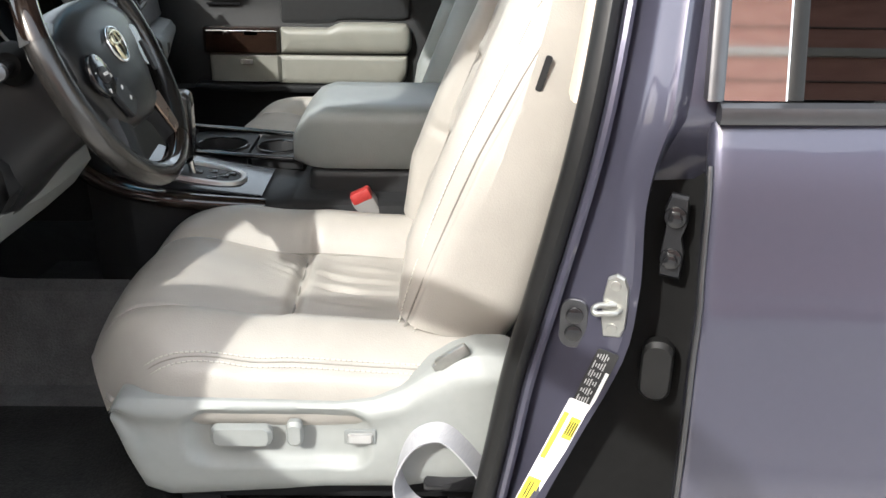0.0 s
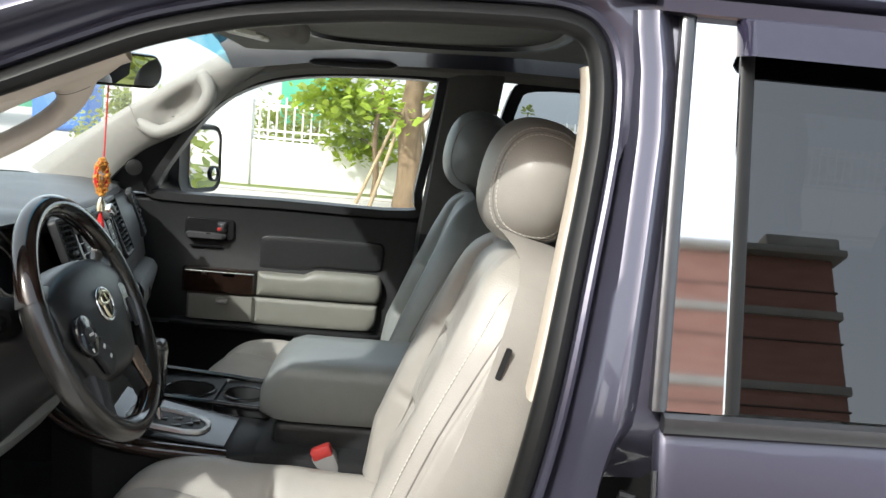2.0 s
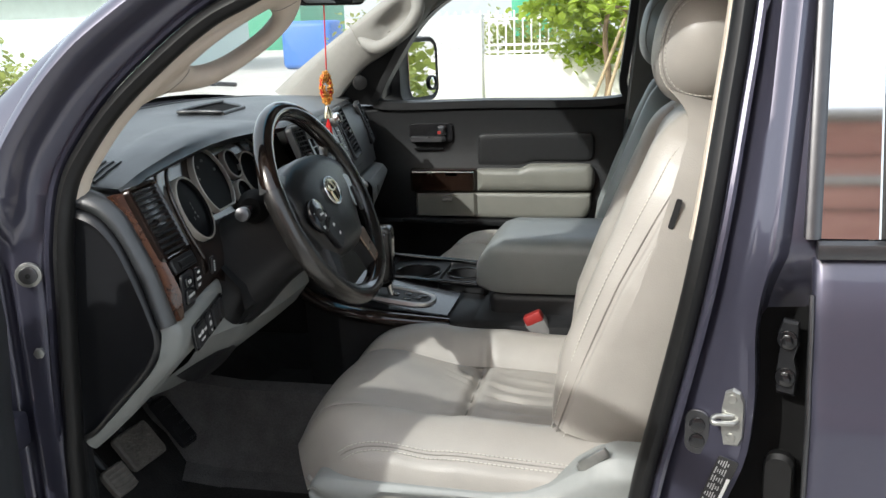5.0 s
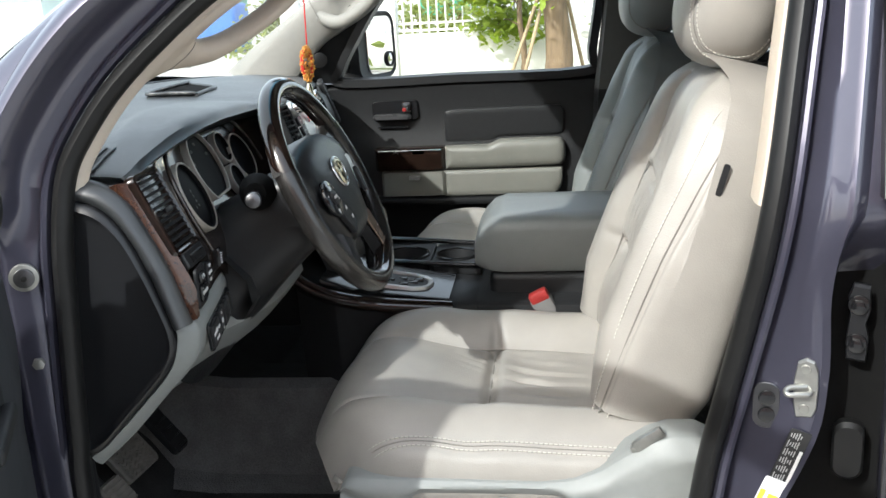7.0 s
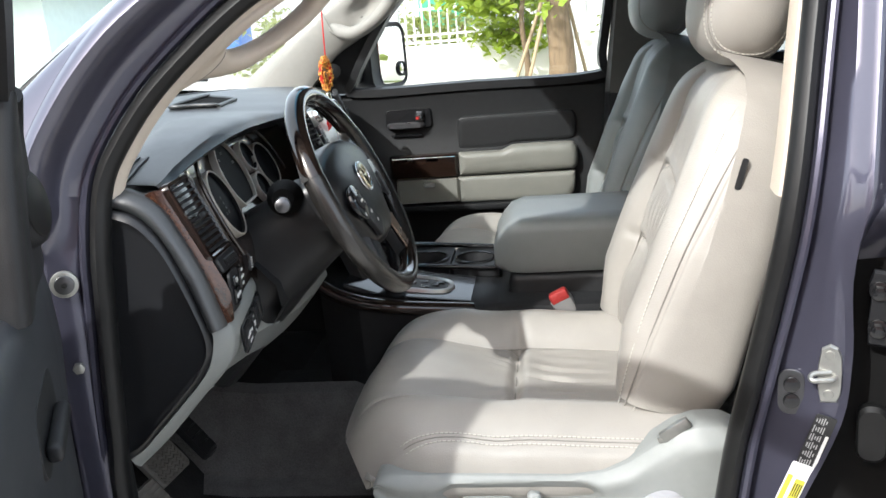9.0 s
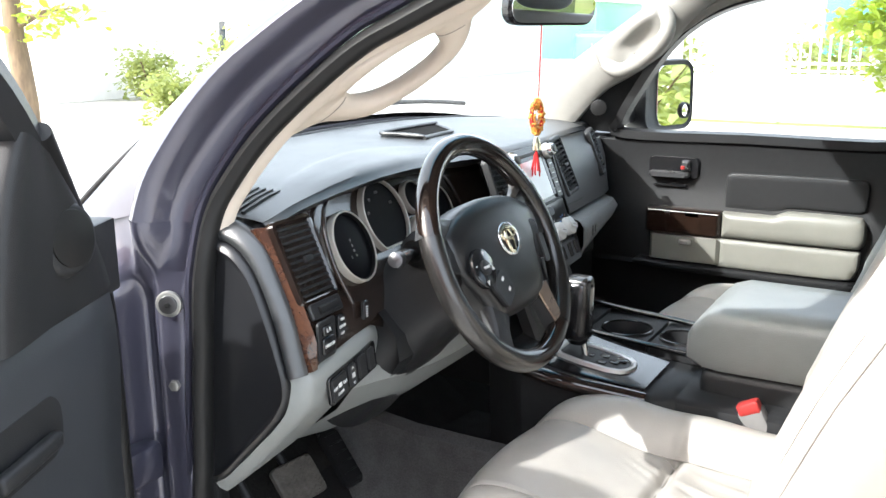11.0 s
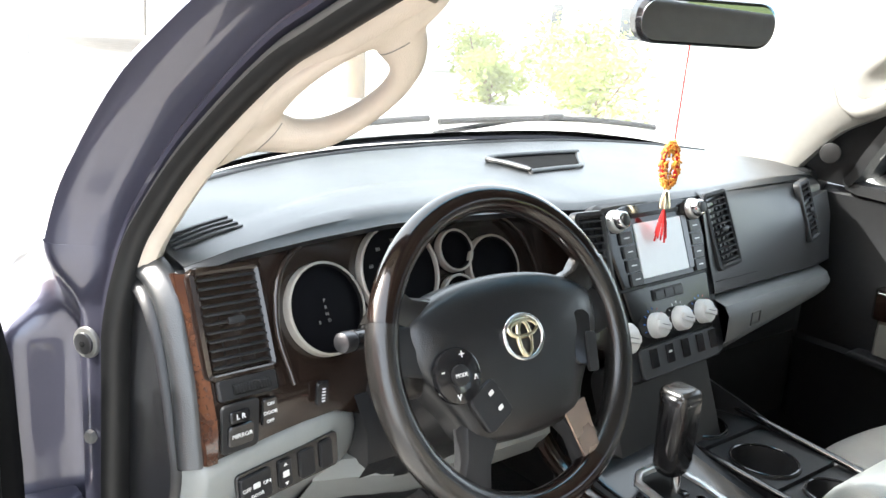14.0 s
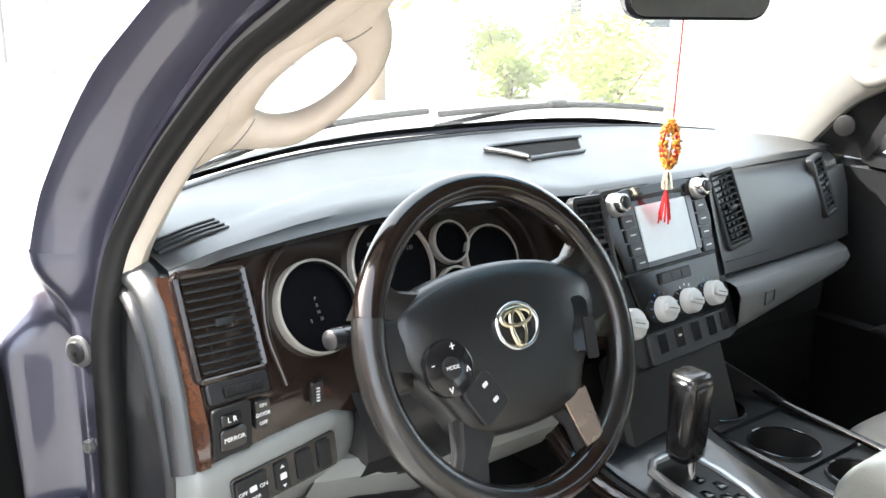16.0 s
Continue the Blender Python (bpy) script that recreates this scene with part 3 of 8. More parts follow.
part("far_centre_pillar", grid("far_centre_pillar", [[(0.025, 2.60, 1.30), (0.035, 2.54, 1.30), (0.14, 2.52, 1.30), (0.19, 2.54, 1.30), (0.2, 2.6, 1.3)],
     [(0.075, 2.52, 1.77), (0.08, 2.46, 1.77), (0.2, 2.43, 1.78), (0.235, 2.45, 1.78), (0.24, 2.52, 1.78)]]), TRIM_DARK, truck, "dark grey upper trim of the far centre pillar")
part("far_pillar_base", grid("far_pillar_base", [[(-0.02, 2.62, 0.6), (0.0, 2.56, 0.6), (0.16, 2.54, 0.6), (0.2, 2.62, 0.6)], [(0.025, 2.6, 1.30), (0.035, 2.535, 1.30), (0.19, 2.535, 1.30), (0.2, 2.6, 1.3)]]), BLACK_PLASTIC, truck)
part("far_kick_panel", span("far_kick_panel", (-1.0, 2.50, 0.5), (-0.855, 2.64, 1.38), 0.02), BLACK_PLASTIC, truck)
part("hinge_pillar_cover", span("hinge_pillar_cover", (-1.0, 0.90, 0.5), (-0.84, 0.97, 1.34), 0.02), BLACK_PLASTIC, truck)


# ---- rear door on the driver's side ----
rear_door = thing("rear_door", (0.8, 0.82, 0.45), "closed slate blue rear door with chrome trim and dark glass", "car door")


def flank(z):
    """The door skin's depth below the belt line."""
    return 0.85 - 0.045 * math.sin(math.pi * min(1, max(0, (1.335 - z) / 0.95))) - 0.006 * math.exp(-((z - 1.10) / 0.03) ** 2) + 0.024 * max(0.0, (z - 1.22) / 0.115) ** 1.8


rows = []
for x, dy in ((0.31, 0.06), (0.300, 0.045), (0.2955, 0.02), (0.2955, 0.006), (0.299, 0.001), (0.306, -0.002), (0.32, -0.0025), (0.5, -0.012), (0.8, -0.02), (1.1, -0.015), (1.35, 0.0)):
    rows.append([(x, flank(z) + dy, z) for z in (1.325, 1.315, 1.30, 1.285, 1.27, 1.255, 1.24, 1.2, 1.14, 1.12, 1.10, 1.08, 1.05, 1.0, 0.9, 0.8, 0.7, 0.6, 0.5)])
part("door_skin", grid("door_skin", rows), PAINT, rear_door, "slate blue metallic door skin")
# bright edge strip that runs down the door's leading edge
part("edge_guard", tube("edge_guard", [(0.2935, flank(z) + 0.003, z) for z in np.linspace(1.27, 0.55, 24)], 0.0035, sides=8), DULL_METAL, rear_door, "thin metal strip on the door edge")
# belt moulding
part("belt_moulding", sweep("belt_moulding", [(x, 0.852 - 0.012 * (x - 0.3), 1.330 + 0.012 * (x - 0.3)) for x in np.linspace(0.297, 1.35, 12)],
     [(-0.014, 0.0), (-0.012, -0.006), (-0.004, -0.009), (0.006, -0.006), (0.010, 0.004), (0.006, 0.012), (-0.012, 0.012)], (0, 1, 0)), DULL_METAL, rear_door, "dull metal strip under the window")


def pane_y(z):
    return 0.86 + (z - 1.335) * 0.28


# polished strip on the window post
Z = np.linspace(1.342, 1.815, 14)


def post(xa0, xa1, xb0, xb1, out, thick):
    rows = []
    for z in Z:
        f = (z - 1.342) / 0.46
        a, b, y = xa0 + (xa1 - xa0) * f, xb0 + (xb1 - xb0) * f, pane_y(z) - out
        rows.append([(a, y + thick, z), (a, y + 0.002, z), (a + 0.003, y, z), (b - 0.003, y, z), (b, y + 0.002, z), (b, y + thick, z)])
    return rows


part("window_post", grid("window_post", post(0.298, 0.314, 0.371, 0.376, 0.006, 0.02), sharp=15), BRIGHT_STEEL, rear_door, "polished mirror-bright metal strip on the window post")
part("post_edge", grid("post_edge", post(0.282, 0.298, 0.298, 0.314, 0.012, 0.03)), DULL_METAL, rear_door, "bevelled metal edge of the window post")
part("glass_run", grid("glass_run", post(0.371, 0.376, 0.390, 0.395, 0.003, 0.02)), RUBBER, rear_door, "black rubber glass run")
rows = []
for z in Z:
    f = (z - 1.342) / 0.46
    rows.append([(x, pane_y(z) + 0.004, z) for x in (0.385, 0.7, 1.0, 1.3)])
part("window_pane", grid("window_pane", rows), PRIVACY, rear_door, "dark privacy glass")
# smoked rain visor over the window
rows = []
for x, k in ((0.368, 0.0), (0.371, 0.6), (0.382, 1.0), (0.5, 1.0), (0.9, 1.0), (1.35, 1.0)):
    rows.append([(x, pane_y(z) - 0.004 - d * k, z + (1.0 - k) * 0.0) for z, d in ((1.817, 0.004), (1.808, 0.028), (1.785, 0.034), (1.764, 0.036), (1.764, 0.032), (1.785, 0.03))])
part("rain_visor", grid("rain_visor", rows), material("smoked_visor", (0.026, 0.023, 0.042), 0.12, 0.0, coat=0.6), rear_door, "smoked purple plastic rain visor")
part("upper_frame", sweep("upper_frame", [(x, 0.985, 1.821) for x in np.linspace(0.27, 1.35, 8)], [(-0.012, 0.0), (-0.01, -0.012), (0.008, -0.012), (0.012, 0.0), (0.012, 0.03), (-0.012, 0.03)], (0, 1, 0)), PAINT, rear_door)
part("roof_moulding", sweep("roof_moulding", smooth_path([(-0.42, 1.03, 1.77), (-0.2, 1.03, 1.812), (0.1, 1.03, 1.828), (0.6, 1.03, 1.83), (1.35, 1.03, 1.81)], 6), [(-0.03, 0.0), (-0.025, -0.012), (0.02, -0.014), (0.03, 0.01), (0.0, 0.04)], (0, 1, 0)), PAINT, truck)
# hinges between the centre pillar and the rear door
for z in (1.18, 0.985):
    if z > 1.1:
        hinge = part("door_hinge", plate("door_hinge", [(-0.012, -0.052), (0.012, -0.054), (0.014, -0.02), (0.009, 0.0), (0.014, 0.02), (0.012, 0.052), (-0.008, 0.054), (-0.014, 0.035), (-0.010, 0.012), (-0.013, -0.02)], 0.010, facing((0.279, 0.902, z - 0.013), (-0.35, -1, 0)), 0.004), END_PLASTIC, truck, "black hinge plate with two bolts")
        for dz in (0.0265, -0.0265):
            m = facing((0.2755, 0.893, z - 0.013 + dz), (-0.35, -1, 0))
            b = part("bolt", disc("bolt", m, 0.0135, 0.004, 18), GLOSS_BLACK, hinge)
            part("bolt_head", disc("bolt_head", m @ pose(0, 0, 0.004), 0.0085, 0.009, 6, 0.001), ZINC if dz > 1 else GLOSS_BLACK, hinge)
    else:
        m = facing((0.278, 0.905, z), (-0.3, -1, 0))
        part("rubber_grommet", plate("rubber_grommet", rounded(0.04, 0.085, 0.018), 0.02, m, 0.006), RUBBER, truck)

# striker and stickers on the centre pillar
m = facing((0.207, body_y(1.1) - 0.004, 1.090), (-0.35, -1, 0))
striker = part("door_striker", plate("door_striker", [(-0.010, -0.042), (0.010, -0.040), (0.015, -0.028), (0.016, 0.0), (0.015, 0.026), (0.010, 0.038), (0.0, 0.042), (-0.010, 0.036), (-0.014, 0.012), (-0.014, -0.02)], 0.006, m), ZINC, truck, "pale zinc door striker")
loop = [m @ Vector(p) for p in ((0.002, 0.003, 0.004), (-0.010, 0.003, 0.010), (-0.018, 0.003, 0.014), (-0.022, 0.0, 0.018), (-0.019, -0.003, 0.023), (-0.010, -0.003, 0.021), (0.004, -0.003, 0.015), (0.008, -0.003, 0.004))]
part("striker_loop", tube("striker_loop", smooth_path(loop, 4), 0.0038), ZINC, striker)
for dz in (0.028, -0.028):
    part("screw", disc("screw", m @ pose(0, dz, 0.006), 0.0065, 0.002, 12), ZINC, striker)
part("plug_plate", plate("plug_plate", rounded(0.034, 0.066, 0.015), 0.003, facing((0.163, body_y(1.05) + 0.014, 1.057), (-0.35, -1, 0)), 0.001), DULL_METAL, truck)
for dz in (1.069, 1.045):
    part("plug", disc("plug", facing((0.1625, body_y(1.05) + 0.010, dz), (-0.1, -1, 0)), 0.011, 0.004, 16, 0.002), GLOSS_BLACK, truck)


def sticker(name, p, w, h, lean, mat, label):
    m = facing(p, (-0.1, -1, 0), (math.sin(radians(lean)), 0, math.cos(radians(lean))))
    return part(name, plate(name, rounded(w, h, 0.003), 0.0015, m, 0.0005), mat, truck, label), m


s, m = sticker("data_label", (0.189, body_y(1.0) - 0.0085, 0.985), 0.028, 0.096, 19, LABEL_BLACK, "black data label with silver print")
for k in range(5):
    for q in range(7):
        part("print_bar", plate("print_bar", rounded(0.0016, 0.005 + 0.006 * ((k * 5 + q * 3) % 4) / 3, 0.0003), 0.0003, m @ pose(-0.0105 + 0.0033 * k, 0.039 - 0.0128 * q, 0.0016), 0.0001), SATIN, s)
part("barcode", plate("barcode", rounded(0.0045, 0.06, 0.0005), 0.0004, m @ pose(0.0100, -0.010, 0.0017), 0.0001), LABEL_WHITE, s)
s, m = sticker("tyre_label", (0.142, body_y(0.9) - 0.0075, 0.874), 0.028, 0.185, 21, LABEL_WHITE, "white and yellow tyre pressure label")
part("label_stripe", plate("label_stripe", rounded(0.007, 0.075, 0.001), 0.0004, m @ pose(-0.009, 0.035, 0.0016), 0.0001), YELLOW, s)
part("label_block", plate("label_block", rounded(0.013, 0.034, 0.001), 0.0004, m @ pose(0.006, 0.052, 0.0016), 0.0001), YELLOW, s)
part("label_foot", plate("label_foot", rounded(0.018, 0.04, 0.001), 0.0004, m @ pose(-0.004, -0.055, 0.0016), 0.0001), YELLOW, s)
for k in range(4):
    part("print_bar", plate("print_bar", rounded(0.0016, 0.022, 0.0004), 0.0004, m @ pose(0.0015 + 0.003 * k, 0.052, 0.0021), 0.0001), LABEL_BLACK, s)
for k in range(2):
    part("print_bar", plate("print_bar", rounded(0.0016, 0.028, 0.0004), 0.0004, m @ pose(-0.007 + 0.004 * k, -0.055, 0.0021), 0.0001), LABEL_BLACK, s)

# rubber buffers and a bolt on the hinge pillar
m = facing((-0.845, 0.868, 1.26), (0.5, -1, 0.0))
buf = part("door_switch", disc("door_switch", m, 0.020, 0.006, 24, 0.003), ZINC, truck, "round door switch on the pillar")
part("switch_pad", disc("switch_pad", m @ pose(0, 0, 0.006), 0.014, 0.004, 20, 0.003), DULL_METAL, buf)
part("switch_pin", disc("switch_pin", m @ pose(0, 0, 0.010), 0.004, 0.001, 14, 0.0005), RUBBER, buf)
part("pillar_bolt", disc("pillar_bolt", facing((-0.849, 0.871, 1.13), (0.45, -1, 0)), 0.009, 0.008, 6), ZINC, truck)

# ---- the open driver's door ----
door = thing("driver_door", (-0.88, 0.80, 0.5), "wide open front door, window wound down, charcoal lining inside", "car door")
OPEN = Matrix.Translation((-0.867, 0.70, 0)) @ Matrix.Rotation(radians(-65), 4, "Z")


def on_door(me):
    me.transform(OPEN)
    return me


# in the door's own frame x runs from the hinge to the latch, y is towards the cab
part("door_skin", on_door(grid("door_skin", [[(x, -0.02 - 0.04 * math.sin(math.pi * (z - 0.5) / 0.9), z) for z in np.linspace(0.5, 1.33, 9)] for x in np.linspace(0, 1.05, 6)])), PAINT, door, "slate blue outer skin")
rows = []
for x, dx in ((0.02, -0.05), (0.024, -0.012), (0.035, 0.0), (0.1, 0.0), (0.2, 0.0), (0.35, 0.0), (0.6, 0.0), (0.85, 0.0), (1.0, 0.0), (1.02, -0.03)):
    rows.append([(x, y + dx, z) for y, z in ((0.04, 1.345), (0.075, 1.342), (0.088, 1.33), (0.092, 1.30), (0.094, 1.24), (0.09, 1.18), (0.084, 1.12), (0.082, 0.95), (0.085, 0.75), (0.08, 0.6), (0.06, 0.56))])
part("door_lining", on_door(grid("door_lining", rows, sharp=50)), LINING, door, "charcoal inner lining")
part("door_edge", on_door(span("door_edge", (-0.045, -0.03, 0.52), (1.05, 0.045, 1.325), 0.012)), PAINT, door, "painted shut face of the door")
part("hinge_cover", on_door(grid("hinge_cover", [[(-0.035 + (x + 0.035) * k, y, z) for z, k in ((0.55, 1.0), (0.8, 1.0), (1.1, 0.95), (1.24, 0.8), (1.30, 0.55), (1.33, 0.2))] for x, y in ((-0.035, 0.046), (-0.06, 0.047), (-0.085, 0.038), (-0.098, 0.02), (-0.10, -0.01), (-0.08, -0.03), (-0.04, -0.032))])), RECESS, door, "black rubber boot over the door hinges")
part("door_rubber", on_door(tube("door_rubber", smooth_path([(-0.02, 0.052, 0.55), (-0.022, 0.054, 0.9), (-0.02, 0.055, 1.2), (0.0, 0.06, 1.33), (0.07, 0.075, 1.42), (0.2, 0.11, 1.55)], 5), 0.013, sides=10)), RUBBER, door, "black rubber seal along the door edge")
part("armrest", on_door(grid("armrest", [[(x, 0.08 + k * d, z) for z, d in ((1.135, 0.0), (1.13, 0.04), (1.11, 0.065), (1.07, 0.07), (1.02, 0.055), (0.98, 0.02), (0.965, 0.0))] for x, k in ((0.30, 0.0), (0.32, 0.7), (0.38, 1.0), (0.6, 1.0), (0.86, 1.0), (0.9, 0.5), (0.91, 0.0))])), BLACK_PLASTIC, door, "black armrest")
part("pull_bezel", on_door(plate("pull_bezel", rounded(0.17, 0.075, 0.03), 0.006, facing((0.27, 0.088, 1.225), (0, 1, 0)), 0.003)), BLACK_PLASTIC, door, "black recess of the inside handle")
part("pull_lever", on_door(block("pull_lever", (0.12, 0.016, 0.02), pose(0.275, 0.103, 1.215), 0.006, 3)), BLACK_PLASTIC, door, "black inside door handle")
part("map_pocket", on_door(span("map_pocket", (0.12, 0.07, 0.62), (0.9, 0.125, 0.80), 0.02, 3)), BLACK_PLASTIC, door)
fr = smooth_path([(0.03, 0.01, 1.33), (0.10, 0.06, 1.44), (0.28, 0.11, 1.60), (0.5, 0.145, 1.71), (0.75, 0.16, 1.765), (0.98, 0.165, 1.78), (1.04, 0.15, 1.72), (1.03, 0.1, 1.55), (1.02, 0.04, 1.33)], 6)
part("window_frame", on_door(sweep("window_frame", fr, [(-0.026, -0.016), (0.016, -0.02), (0.024, -0.01), (0.024, 0.012), (0.0, 0.022), (-0.026, 0.014)], (0, 1, 0))), BLACK_PLASTIC, door, "black window frame")
rows = [[(x, y, z) for x, y, z in r] for r in (((-0.02, 0.03, 1.345), (0.03, 0.088, 1.338), (0.17, 0.094, 1.335), (0.28, 0.098, 1.332), (0.285, 0.07, 1.332)), ((0.005, 0.03, 1.40), (0.055, 0.092, 1.383), (0.17, 0.10, 1.40), (0.275, 0.105, 1.41), (0.28, 0.075, 1.41)), ((0.06, 0.04, 1.475), (0.11, 0.10, 1.452), (0.18, 0.108, 1.475), (0.262, 0.112, 1.49), (0.267, 0.08, 1.49)), ((0.15, 0.05, 1.555), (0.185, 0.11, 1.525), (0.21, 0.115, 1.54), (0.245, 0.12, 1.555), (0.25, 0.09, 1.555)))]
rows = np.array([smooth_path(r, 5) for r in rows])
rows = np.array([smooth_path(rows[:, k], 5) for k in range(rows.shape[1])])
part("corner_panel", on_door(grid("corner_panel", rows, sharp=50)), BLACK_PLASTIC, door, "black corner panel beside the window")
part("panel_core", on_door(span("panel_core", (0.0, 0.02, 1.325), (0.28, 0.088, 1.42), 0.004)), BLACK_PLASTIC, door)
tw = part("tweeter", on_door(disc("tweeter", facing((0.150, 0.094, 1.425), (0.25, 1, 0.1)), 0.046, 0.016, 32, 0.008, 0.042)), BLACK_PLASTIC, door, "round tweeter pod")
part("tweeter_grille", on_door(disc("tweeter_grille", facing((0.150, 0.094, 1.425), (0.25, 1, 0.1)) @ pose(0, 0, 0.0155), 0.033, 0.003, 28, 0.002)), RUBBER, tw, "black mesh grille")
part("window_slot", on_door(span("window_slot", (0.28, 0.028, 1.322), (1.0, 0.046, 1.336), 0.003)), RUBBER, door, "rubber slot of the window, wound down")
part("mirror_housing", on_door(ellipsoid("mirror_housing", (0.10, -0.20, 1.40), (0.06, 0.12, 0.11), 4)), GLOSS_BLACK, door, "black wing mirror housing")
part("mirror_arm", on_door(tube("mirror_arm", [(0.12, -0.01, 1.36), (0.11, -0.12, 1.37)], 0.025)), BLACK_PLASTIC, door)
for z in (0.75, 1.0):
    part("hinge", span("hinge", (-0.93, 0.74, z - 0.03), (-0.885, 0.87, z + 0.03), 0.008), PAINT, door)

# ---- passenger's door ----
pdoor = thing("passenger_door", (-0.35, 2.62, 0.55), "closed passenger door with charcoal, grey and wood trim", "car door")
rows = []
for z, y in ((0.60, 2.60), (0.90, 2.60), (0.955, 2.585), (0.965, 2.60), (1.15, 2.60), (1.17, 2.61), (1.29, 2.605), (1.325, 2.60), (1.342, 2.615), (1.345, 2.66)):
    rows.append([(x, y + 0.01 * ((x + 0.4) / 0.4) ** 2 * 0.3, z) for x in np.linspace(-0.86, 0.06, 9)])
part("lining", grid("lining", rows), BLACK_PLASTIC, pdoor, "charcoal door lining")


def slab(name, x0, x1, z0, z1, y, depth, mat, label="", r=0.012, parent=None):
    return part(name, plate(name, rounded(x1 - x0, z1 - z0, r), depth, facing(((x0 + x1) / 2, y, (z0 + z1) / 2), (0, -1, 0)), min(0.009, depth * 0.55)), mat, parent or pdoor, label)


def pillow(name, outline, layers, y, mat, label=""):
    """A padded panel on the door: an outline of (x, z) built up in layers of (inset, depth)."""
    pts = smooth_path([(x, 0, z) for x, z in outline], 3, True)
    c = pts.mean(0)
    half = np.abs(pts - c).max(0)
    rows = [[(c[0] + (p[0] - c[0]) * (1 - q / half[0]), y - d, c[2] + (p[2] - c[2]) * (1 - q / half[2])) for p in pts] for q, d in layers]
    return part(name, grid(name, rows, False, True, True, 60), mat, pdoor, label)


SOFT = ((0.0, 0.0), (0.0, 0.012), (0.002, 0.022), (0.006, 0.030), (0.013, 0.035), (0.024, 0.038), (0.034, 0.039))
INSET = [(-0.445, 1.150), (-0.445, 1.19), (-0.445, 1.232), (-0.435, 1.246), (-0.40, 1.250), (-0.25, 1.252), (-0.10, 1.252), (-0.075, 1.245), (-0.068, 1.225), (-0.07, 1.18), (-0.08, 1.164), (-0.12, 1.160), (-0.26, 1.160), (-0.29, 1.150), (-0.32, 1.144), (-0.43, 1.144)]
pillow("upper_inset", INSET, ((0.0, 0.0), (0.0, 0.003), (0.002, 0.007), (0.005, 0.0085), (0.02, 0.009)), 2.608, BLACK_PLASTIC, "dark inset panel")
pillow("armrest_pad", [(-0.447, 1.068), (-0.445, 1.062), (-0.43, 1.062), (-0.25, 1.063), (-0.10, 1.065), (-0.075, 1.07), (-0.066, 1.09), (-0.066, 1.125), (-0.075, 1.145), (-0.10, 1.153), (-0.25, 1.153), (-0.28, 1.149), (-0.305, 1.138), (-0.33, 1.137), (-0.43, 1.137), (-0.446, 1.135), (-0.447, 1.12)], SOFT, 2.60, DOOR_GREY, "grey-green padded armrest")
pillow("pocket_panel", [(-0.447, 0.978), (-0.44, 0.974), (-0.25, 0.974), (-0.12, 0.976), (-0.09, 0.985), (-0.078, 1.01), (-0.076, 1.05), (-0.08, 1.059), (-0.11, 1.060), (-0.25, 1.060), (-0.44, 1.060), (-0.447, 1.055), (-0.448, 1.02)], ((0.0, 0.0), (0.0, 0.016), (0.002, 0.024), (0.006, 0.028), (0.02, 0.029)), 2.60, DOOR_GREY, "grey-green lower panel")
pillow("pocket_rim", [(-0.70, 0.972), (-0.69, 0.962), (-0.60, 0.955), (-0.40, 0.952), (-0.15, 0.952), (-0.08, 0.958), (-0.06, 0.97), (-0.06, 0.973), (-0.15, 0.971), (-0.40, 0.972), (-0.60, 0.973), (-0.68, 0.978)], ((0.0, 0.0), (0.0, 0.04), (0.001, 0.046), (0.003, 0.048)), 2.60, BLACK_PLASTIC, "black rim of the door pocket")
slab("wood_panel", -0.67, -0.449, 1.063, 1.138, 2.60, 0.034, WOOD, "glossy dark wood trim with switches", 0.006)
slab("ashtray_panel", -0.655, -0.449, 0.978, 1.060, 2.60, 0.028, DOOR_GREY, "grey drawer with a small latch", 0.005)
slab("drawer_latch", -0.565, -0.53, 1.033, 1.046, 2.572, 0.012, SATIN, "silver latch", 0.004)
part("chrome_line", tube("chrome_line", [(x, 2.564, 1.129) for x in (-0.66, -0.55, -0.455)], 0.0014), CHROME, pdoor)
slab("switch", -0.61, -0.595, 1.122, 1.128, 2.568, 0.004, DULL_METAL)
slab("switch", -0.55, -0.51, 1.121, 1.129, 2.568, 0.004, GLOSS_BLACK)
slab("handle_bezel", -0.675, -0.525, 1.222, 1.285, 2.606, 0.008, GLOSS_BLACK, "black recess of the door handle", 0.012)
slab("door_handle", -0.67, -0.55, 1.226, 1.243, 2.598, 0.022, HANDLE_DARK, "dark satin inside door handle", 0.007)
slab("lock_knob", -0.575, -0.55, 1.246, 1.278, 2.598, 0.018, HANDLE_DARK, "dark silver lock lever", 0.005)
slab("lock_flag", -0.574, -0.562, 1.252, 1.262, 2.58, 0.003, RED, "red lock marker", 0.002)
slab("air_slot", -0.66, -0.56, 1.197, 1.203, 2.604, 0.004, GLOSS_BLACK, "", 0.002)


def far_y(z):
    return 2.61 - (z - 1.345) * 0.26


fw = smooth_path([(x, far_y(z), z) for x, z in ((-0.76, 1.345), (-0.4, 1.347), (0.0, 1.350), (0.02, 1.42), (0.06, 1.73), (0.04, 1.762), (-0.12, 1.76), (-0.28, 1.748), (-0.42, 1.722), (-0.53, 1.675), (-0.62, 1.6), (-0.71, 1.48), (-0.765, 1.39))], 4, True)
part("window_frame", sweep("window_frame", fw, [(-0.012, -0.02), (0.012, -0.02), (0.016, 0.02), (-0.016, 0.02)], (0, 1, 0), True), BLACK_PLASTIC, pdoor, "black window surround")
pane = part("window_pane", mesh_from("window_pane", [p + (0, 0.01, 0) for p in fw], [tuple(range(len(fw)))]), CLEAR, pdoor, "clear side window")
pane.visible_shadow = False
